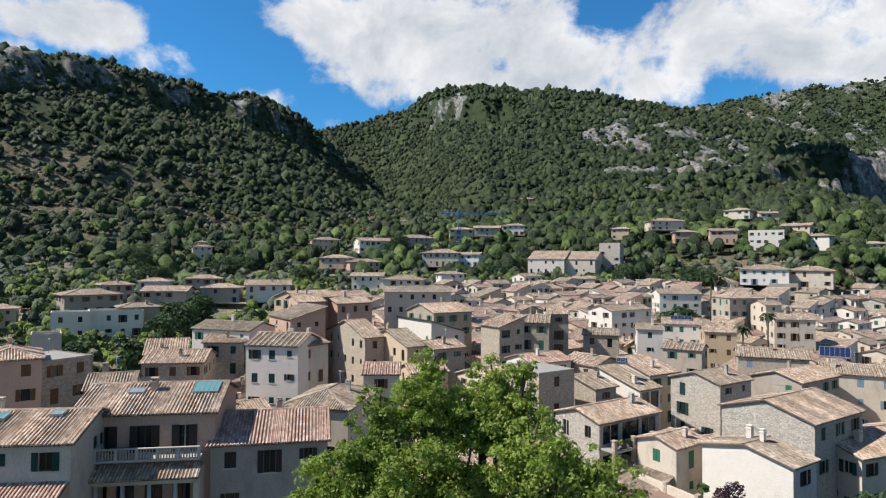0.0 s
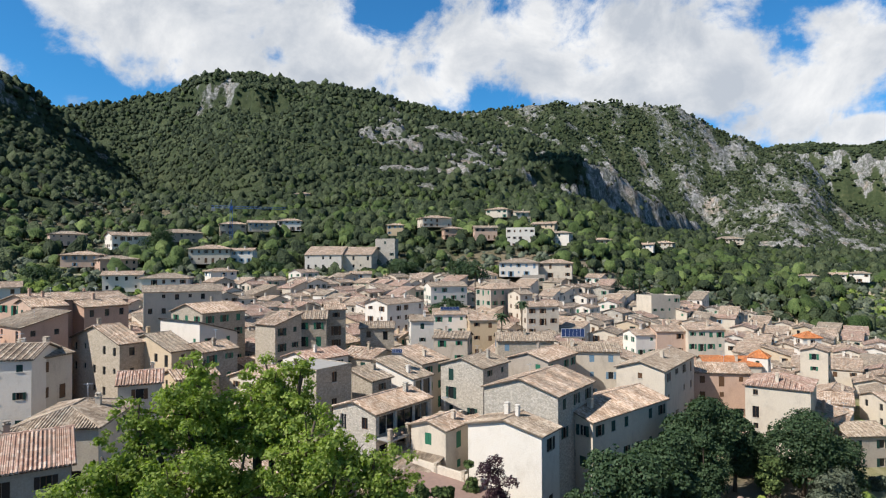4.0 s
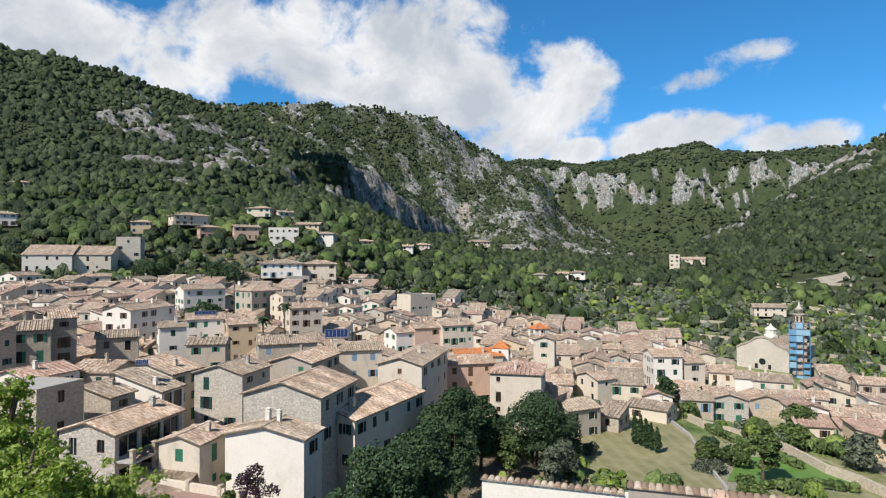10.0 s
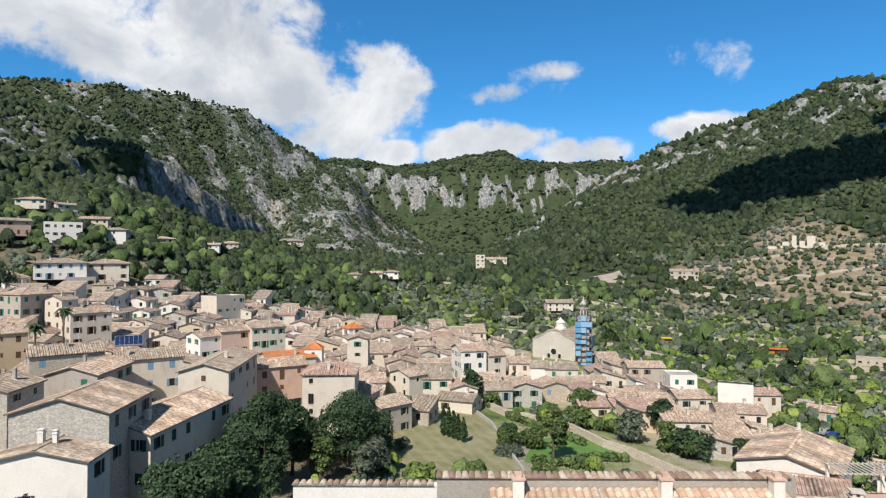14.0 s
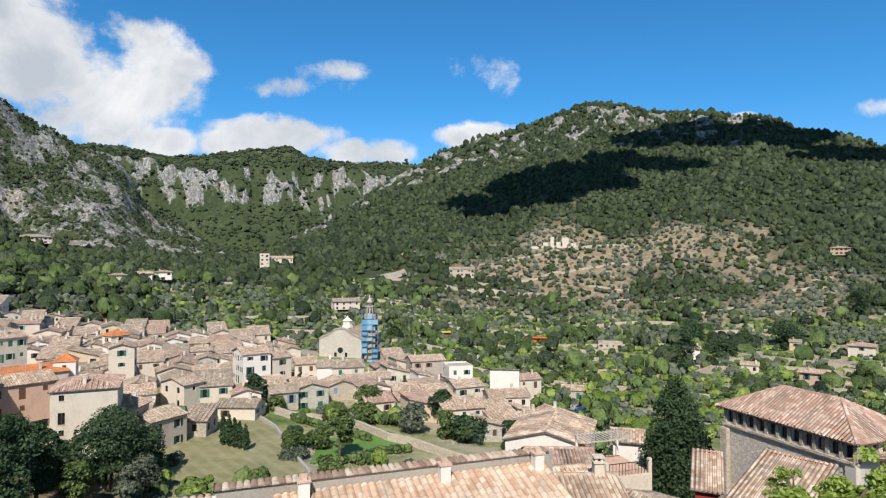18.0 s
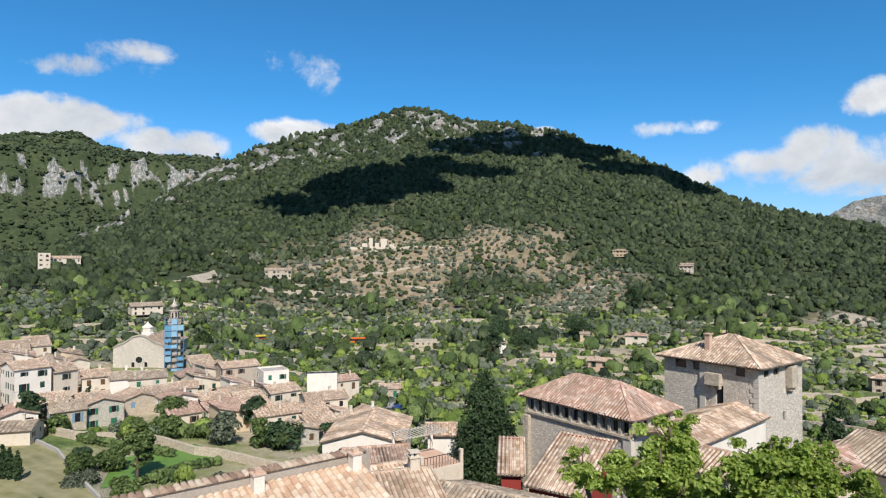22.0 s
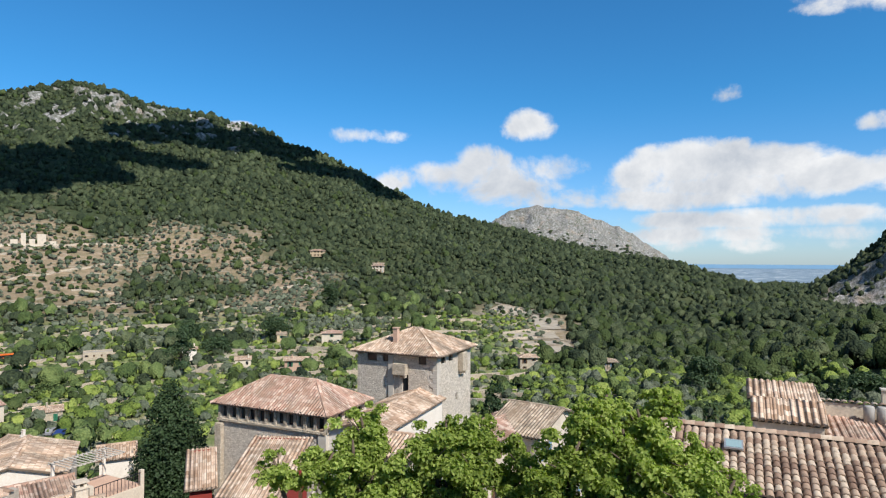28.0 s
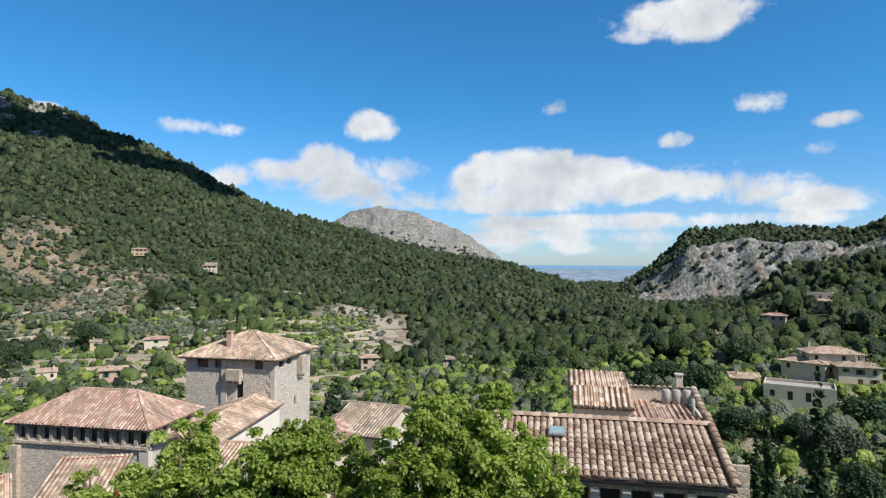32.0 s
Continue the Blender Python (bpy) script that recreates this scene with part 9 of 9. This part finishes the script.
# terrace with the pool and folded umbrellas in the lower garden
def pool_terrace():
    x, y = 84, 25
    g = ground_at(x, y)
    ob = thing("pool_terrace", (x, y, g), -60, "pale paved pool terrace in a garden", "terrace")
    boxes("paving", [(-6, -4, -1.5, 6, 4, 0.35)], M_FRAME, ob, bevel=0.05)
    boxes("pool_cover", [(-2.2, -3.2, 0.352, 4.6, 0.4, 0.42)], M_BROWN, ob, "brown slatted pool cover")
    for k, (ux, uy) in enumerate(((-4.6, 1.6), (-1.0, 2.6))):
        um = thing("parasol", tuple(pose(x, y, g, 0, 0, -60) @ Vector((ux, uy, 0.35))), 0, "closed cream parasol on a pole", "parasol", "parasols")
        tube("pole", [(0, 0, 0, 0.04), (0, 0, 3.0, 0.04)], M_BROWN, um, sides=7)
        tube("canopy", [(0, 0, 1.1, 0.28), (0, 0, 1.4, 0.24), (0, 0, 2.7, 0.1), (0, 0, 3.0, 0.03)], M_OCHRE, um, sides=9)


pool_terrace()


# terrace with railing beside the white house
def roof_terrace():
    ob = thing("roof_terrace", (54.5, -4.6, 0), -62, "roof terrace with an iron railing and slatted pergola", "terrace")
    boxes("block", [(-2.2, -2.5, -4, 2.2, 2.5, 12.2)], M_CREAM, ob)
    boxes("floor_tiles", [(-2.1, -2.4, 12.202, 2.1, 2.4, 12.24)], M_PINK, ob)
    for k in range(15):
        boxes("baluster", [(-2.1 + k * 0.3, -2.45, 12.24, -2.07 + k * 0.3, -2.42, 13.2)], M_IRON, ob)
    boxes("rail", [(-2.15, -2.46, 13.2, 2.15, -2.41, 13.25)], M_IRON, ob)
    for x in (-2.2, 1.9):
        boxes("pier", [(x, -2.5, 12.2, x + 0.3, -2.2, 13.4)], M_CREAM, ob)
        boxes("pier", [(x, 2.2, 12.2, x + 0.2, 2.4, 14.3)], M_WHITE, ob)
    for k in range(13):
        boxes("slat", [(-2.3 + 0.37 * k, 0.0, 14.36, -2.22 + 0.37 * k, 2.6, 14.42)], M_FRAME, ob)
    for y in (0.1, 2.4):
        boxes("beam", [(-2.35, y, 14.26, 2.35, y + 0.1, 14.36)], M_FRAME, ob)


roof_terrace()


def antenna(x, y, z, tall):
    ob = thing("aerial", (x, y, z), random.uniform(0, 180), "thin metal television aerial on a roof", "aerial", "aerials")
    tube("mast", [(0, 0, -0.6, 0.03), (0, 0, tall, 0.025)], M_METAL, ob, sides=5)
    for k in range(4):
        boxes("rod", [(-0.45 + 0.05 * k, 0.25 * k - 0.4, tall - 0.12, 0.45 - 0.05 * k, 0.25 * k - 0.37, tall - 0.09)], M_METAL, ob)
    boxes("boom", [(-0.015, -0.45, tall - 0.15, 0.015, 0.45, tall - 0.12)], M_METAL, ob)


antenna(-25.9, 95.0, 18.8, 1.7)
antenna(-24.5, 98.2, 18.2, 2.0)
antenna(-36.9, 69.6, 17.1, 2.3)
antenna(-50.6, 78.9, 18.8, 1.3)
antenna(-38.0, 116.7, 18.6, 2.0)
antenna(-38.4, 113.5, 16.4, 1.2)
antenna(-23.6, 149.5, 23.0, 1.4)
antenna(-30.1, 141.2, 23.4, 1.4)
antenna(-28.1, 120.8, 20.4, 1.6)
antenna(-17.5, 118.4, 17.3, 1.3)
antenna(0.5, 109.6, 16.2, 2.3)
antenna(-12.1, 72.8, 15.3, 2.0)
antenna(39.8, 72.8, 14.7, 1.3)
antenna(76.9, 88.9, 12.8, 1.7)
antenna(26.2, 69.1, 11.2, 2.3)
antenna(42.2, 95.7, 13.7, 1.7)
antenna(63.1, 113.9, 14.5, 1.7)
antenna(70.5, 105.1, 13.1, 2.3)
antenna(51.4, 166.4, 19.1, 2.2)
antenna(13.6, 126.3, 19.2, 2.2)
antenna(11.4, 115.2, 19.3, 1.8)
antenna(93.5, 92.9, 9.5, 1.7)
antenna(107.3, 107.3, 7.6, 1.6)
antenna(124.0, 132.0, 12.3, 2.2)
antenna(110.6, 138.5, 10.3, 1.9)
antenna(65.1, 147.2, 15.3, 1.5)
antenna(50.3, 130.4, 13.4, 1.9)
antenna(78.0, 206.7, 21.7, 2.0)
antenna(35.3, 133.7, 16.0, 2.2)
antenna(171.5, 136.5, 6.6, 2.1)
antenna(124.2, 67.6, 3.4, 1.3)
antenna(156.4, 74.9, 4.3, 1.9)
antenna(162.1, 69.9, 1.8, 1.8)
antenna(164.8, 57.6, 1.1, 1.9)
antenna(140.3, 22.5, -2.4, 2.3)
antenna(190.8, 41.0, -1.0, 1.3)
antenna(181.7, 30.1, -1.4, 1.4)
antenna(159.7, 35.6, -2.5, 2.0)
antenna(178.8, 9.4, -3.6, 2.3)
antenna(97.4, 76.9, 4.5, 1.4)
antenna(100.7, 73.9, 3.8, 1.6)
antenna(109.2, 68.6, 1.2, 1.5)
antenna(52.1, 291.4, 34.5, 2.3)

# terrace walls and lanes of the valley
stone_wall([(313, 76), (330, 55), (342, 31), (347, 9)], 1.5, 0.5, M_STONE_WARM, 'pale dry stone terrace wall on the hillside', 'terrace_wall')
stone_wall([(308, 11), (325, -9), (323, -32), (321, -55)], 1.5, 0.5, M_STONE_WARM, 'pale dry stone terrace wall on the hillside', 'terrace_wall')
stone_wall([(271, 5), (284, -16), (277, -35)], 1.5, 0.5, M_STONE_WARM, 'pale dry stone terrace wall on the hillside', 'terrace_wall')
stone_wall([(237, -0), (249, -18), (255, -37)], 1.5, 0.5, M_STONE_WARM, 'pale dry stone terrace wall on the hillside', 'terrace_wall')
stone_wall([(248, -51), (278, -69), (292, -85)], 1.5, 0.5, M_STONE_WARM, 'pale dry stone terrace wall on the hillside', 'terrace_wall')
stone_wall([(258, -89), (247, -103), (220, -107)], 1.5, 0.5, M_STONE_WARM, 'pale dry stone terrace wall on the hillside', 'terrace_wall')
stone_wall([(188, 14), (203, 4), (205, -7)], 1.5, 0.5, M_STONE_WARM, 'pale dry stone terrace wall on the hillside', 'terrace_wall')
stone_wall([(181, -139), (169, -143), (173, -163)], 1.5, 0.5, M_STONE_WARM, 'pale dry stone terrace wall on the hillside', 'terrace_wall')
stone_wall([(251, -208), (254, -235), (236, -244)], 1.5, 0.5, M_STONE_WARM, 'pale dry stone terrace wall on the hillside', 'terrace_wall')
stone_wall([(236, -200), (234, -221), (219, -231)], 1.5, 0.5, M_STONE_WARM, 'pale dry stone terrace wall on the hillside', 'terrace_wall')
stone_wall([(221, -189), (216, -208), (199, -215)], 1.5, 0.5, M_STONE_WARM, 'pale dry stone terrace wall on the hillside', 'terrace_wall')
stone_wall([(268, -222), (273, -248), (264, -260)], 1.5, 0.5, M_STONE_WARM, 'pale dry stone terrace wall on the hillside', 'terrace_wall')
stone_wall([(322, -262), (342, -300), (316, -298)], 1.5, 0.5, M_STONE_WARM, 'pale dry stone terrace wall on the hillside', 'terrace_wall')
stone_wall([(551, 145), (562, 137), (558, 125)], 1.5, 0.5, M_STONE_WARM, 'pale dry stone terrace wall on the hillside', 'terrace_wall')
stone_wall([(539, 49), (577, -0), (586, -74)], 1.5, 0.5, M_STONE_WARM, 'pale dry stone terrace wall on the hillside', 'terrace_wall')
stone_wall([(500, 32), (526, -15), (546, -69)], 1.5, 0.5, M_STONE_WARM, 'pale dry stone terrace wall on the hillside', 'terrace_wall')
stone_wall([(412, -74), (424, -113), (397, -133)], 1.5, 0.5, M_STONE_WARM, 'pale dry stone terrace wall on the hillside', 'terrace_wall')
stone_wall([(237, 231), (275, 239), (280, 222)], 1.5, 0.5, M_STONE_WARM, 'pale dry stone terrace wall on the hillside', 'terrace_wall')
stone_wall([(322, 259), (340, 249), (326, 221)], 1.5, 0.5, M_STONE_WARM, 'pale dry stone terrace wall on the hillside', 'terrace_wall')
stone_wall([(-215, 322), (-209, 356), (-185, 368)], 1.5, 0.5, M_STONE_WARM, 'pale dry stone terrace wall on the hillside', 'terrace_wall')
stone_wall([(-189, 299), (-176, 326), (-154, 343)], 1.5, 0.5, M_STONE_WARM, 'pale dry stone terrace wall on the hillside', 'terrace_wall')
stone_wall([(-244, 355), (-223, 385), (-196, 403)], 1.5, 0.5, M_STONE_WARM, 'pale dry stone terrace wall on the hillside', 'terrace_wall')


# the open loggia and balcony of a house in the old quarter
def loggia_details():
    ob = thing("balcony", (20.3, 75.6, 1.3), 34, "deep stone balcony with pillars and potted plants", "balcony")
    h = 10.8
    boxes("floor_slab", [(-5.2, -5.6, h - 3.1, 5.2, -3.503, h - 2.85)], M_CONCRETE, ob, bevel=0.03)
    for x in (-5.0, -1.7, 1.7, 5.0):
        boxes("pillar", [(x - 0.2, -5.55, 0, x + 0.2, -5.15, h - 3.1)], M_STONE_WARM, ob)
        boxes("pier", [(x - 0.22, -5.58, h - 2.85, x + 0.22, -5.14, h - 1.7), (x - 0.28, -5.64, h - 1.7, x + 0.28, -5.08, h - 1.6)], M_STONE_WARM, ob)
    for x0, x1 in ((-4.75, -1.95), (-1.45, 1.45), (1.95, 4.75)):
        boxes("rail", [(x0, -5.4, h - 2.0, x1, -5.34, h - 1.95), (x0, -5.4, h - 2.75, x1, -5.34, h - 2.7)], M_IRON, ob)
        n = 18
        for k in range(n):
            u = x0 + (x1 - x0) * (k + 0.5) / n
            boxes("baluster", [(u - 0.012, -5.38, h - 2.7, u + 0.012, -5.356, h - 2.0)], M_IRON, ob)
    rng = random.Random(4)
    for k in range(9):
        at = ob.matrix_world @ Vector((-4.5 + 1.1 * k + rng.uniform(-0.2, 0.2), -5.0, h - 2.85))
        pot = thing("potted_plant", tuple(at), 0, "green plant in a clay pot on a balcony", "plant", "potted plants")
        tube("pot", [(0, 0, 0, 0.15), (0, 0, 0.3, 0.2)], M_PINK, pot, sides=10)
        leaves_mesh("leaves", [(0, 0, 0.55), (0.15, 0.1, 0.75), (-0.15, 0, 0.7)], [0.3, 0.25, 0.22], 160, 0.1, M_LEAF if k % 2 else M_TREE_LEAF, pot, 90 + k)


loggia_details()


# the paved walk above the gardens, its wall and planting
def promenade():
    spots = [(21.5, 66.4), (26.1, 57.2), (26.4, 52.0), (15.9, 51.9), (13.5, 58.6)]
    verts = [(x, y, 6.6) for x, y in spots] + [(x, y, -2.0) for x, y in spots]
    n = len(spots)
    faces = [tuple(range(n))] + [(k, k + n, (k + 1) % n + n, (k + 1) % n) for k in range(n)]
    ob = mesh_object("promenade", verts, faces, plain("red_stone_paving", (0.36, 0.24, 0.19), 0.85, 0.0, 0.2, 1.5))
    bm = bmesh.new()
    bm.from_mesh(ob.data)
    bmesh.ops.recalc_face_normals(bm, faces=bm.faces[:])
    bm.to_mesh(ob.data)
    bm.free()
    tagged(ob, "raised walk paved in worn reddish stone", "pavement", kind="structure")
    (x0, y0), (x1, y1) = [(21.3, 67.1), (26.3, 57.2)]
    L, a = math.hypot(x1 - x0, y1 - y0), math.degrees(math.atan2(y1 - y0, x1 - x0))
    w = thing("promenade_wall", (x0, y0, 6.6), a, "low pale rendered wall with stone piers beside the walk", "wall")
    boxes("wall", [(0, -0.18, -8, L, 0.18, 0.85)], M_CREAM, w, bevel=0.03)
    k = 0.0
    while k < L:
        boxes("pier", [(k - 0.22, -0.26, -0.02, k + 0.22, 0.26, 1.15)], M_STONE_WARM, w, bevel=0.03)
        k += 4.0


promenade()
M_PURPLE = foliage("purple_leaf", (0.02, 0.01, 0.014), (0.05, 0.022, 0.032), (0.09, 0.045, 0.055), 0.6, 0.0, 0.15)
broad_tree(25.8, 54.2, 0.2, 12.2, 2.3, 7000, 0.12, M_PURPLE, 71, "purple-leaved plum shrub beside a white house", 16, 0.12, name="shrub")


# ruined walls on the hillside
def ruin(x, y):
    g = ground_at(x, y)
    ob = thing("ruin", (x, y, g), -90, "pale roofless stone ruin on a bare terrace", "ruin")
    for x0, w, h in ((-11, 5, 6), (-4, 3.4, 11), (1.5, 4, 6.5), (7, 6, 10.5), (15, 5, 5)):
        boxes("wall", [(x0, 0, -3, x0 + w, 0.8, h), (x0, 0.8, -3, x0 + 0.7, 5, h * 0.75)], M_CREAM, ob)
    boxes("base_wall", [(-22, -3, -5, 26, -2.2, 2.2)], M_CREAM, ob)


ruin(592, 2)


def vineyard():
    """Rows of vines on red soil below the tower."""
    rng = np.random.default_rng(8)
    for k in range(7):
        t = np.linspace(0, 1, 26)
        b, r = 134.3 + 5.6 * t, 186 + 4.6 * k + 1.5 * t
        x, y = r * np.sin(np.radians(b)), r * np.cos(np.radians(b))
        z = land(x, y)[0]
        crowns("vine_row", np.column_stack([x, y, z + 0.6]) + rng.normal(0, 0.12, (26, 3)), np.full(26, 0.55), np.full(26, 1.0), M_LEAF, 40 + k, 1, "row of green vines on bare soil", "vines", 8, 0.4)


vineyard()
M_PALE_EARTH = foliage("pale_dry_earth", (0.2, 0.16, 0.11), (0.34, 0.29, 0.22), (0.46, 0.4, 0.32), 0.3, 0.3, 0.0, 0)
draped("bare_terrace", [(273, -231), (271, -262), (250, -249), (250, -216)], M_PALE_EARTH, "bare pale earth terrace on the slope", "terrace", 0.5)
draped("bare_terrace", [(248, -214), (244, -245), (227, -235), (235, -208)], M_PALE_EARTH, "bare pale earth terrace on the slope", "terrace", 0.5)
draped("bare_terrace", [(233, -207), (225, -233), (207, -221), (219, -199)], M_PALE_EARTH, "bare pale earth terrace on the slope", "terrace", 0.5)
draped("bare_terrace", [(338, -266), (356, -293), (357, -310), (326, -296), (316, -267)], M_PALE_EARTH, "bare pale earth terrace on the slope", "terrace", 0.5)
draped("bare_terrace", [(321, -292), (303, -299), (274, -274), (275, -254)], M_PALE_EARTH, "bare pale earth terrace on the slope", "terrace", 0.5)
draped("dry_meadow", [(483, 143), (510, 129), (486, 120), (454, 130), (443, 145)], M_PALE_EARTH, "dry grass clearing on the wooded slope", "field", 0.6)


def vale_walls():
    """Dry stone walls of the garden terraces in the valley."""
    rng = random.Random(15)
    for k in range(96):
        b, r = rng.uniform(62, 131), rng.uniform(165, 500)
        L, skew, bend = rng.uniform(18, 55), rng.uniform(-0.3, 0.3), rng.uniform(-3, 3)
        ux, uy = math.cos(radians(b)), -math.sin(radians(b))
        vx, vy = math.sin(radians(b)), math.cos(radians(b))
        x, y = r * vx, r * vy
        if any(math.hypot(x - hx, y - hy) < hr + 8 for hx, hy, hr in HOUSES):
            continue
        pts = [(x + ux * L * s + vx * (L * s * skew + bend * (1 - 4 * s * s)), y + uy * L * s + vy * (L * s * skew + bend * (1 - 4 * s * s))) for s in (-0.5, -0.2, 0.15, 0.5)]
        stone_wall(pts, rng.uniform(0.9, 2.2), 0.6, M_STONE_WARM if k % 3 else M_STONE, "pale dry stone terrace wall among gardens", "terrace_wall")


vale_walls()
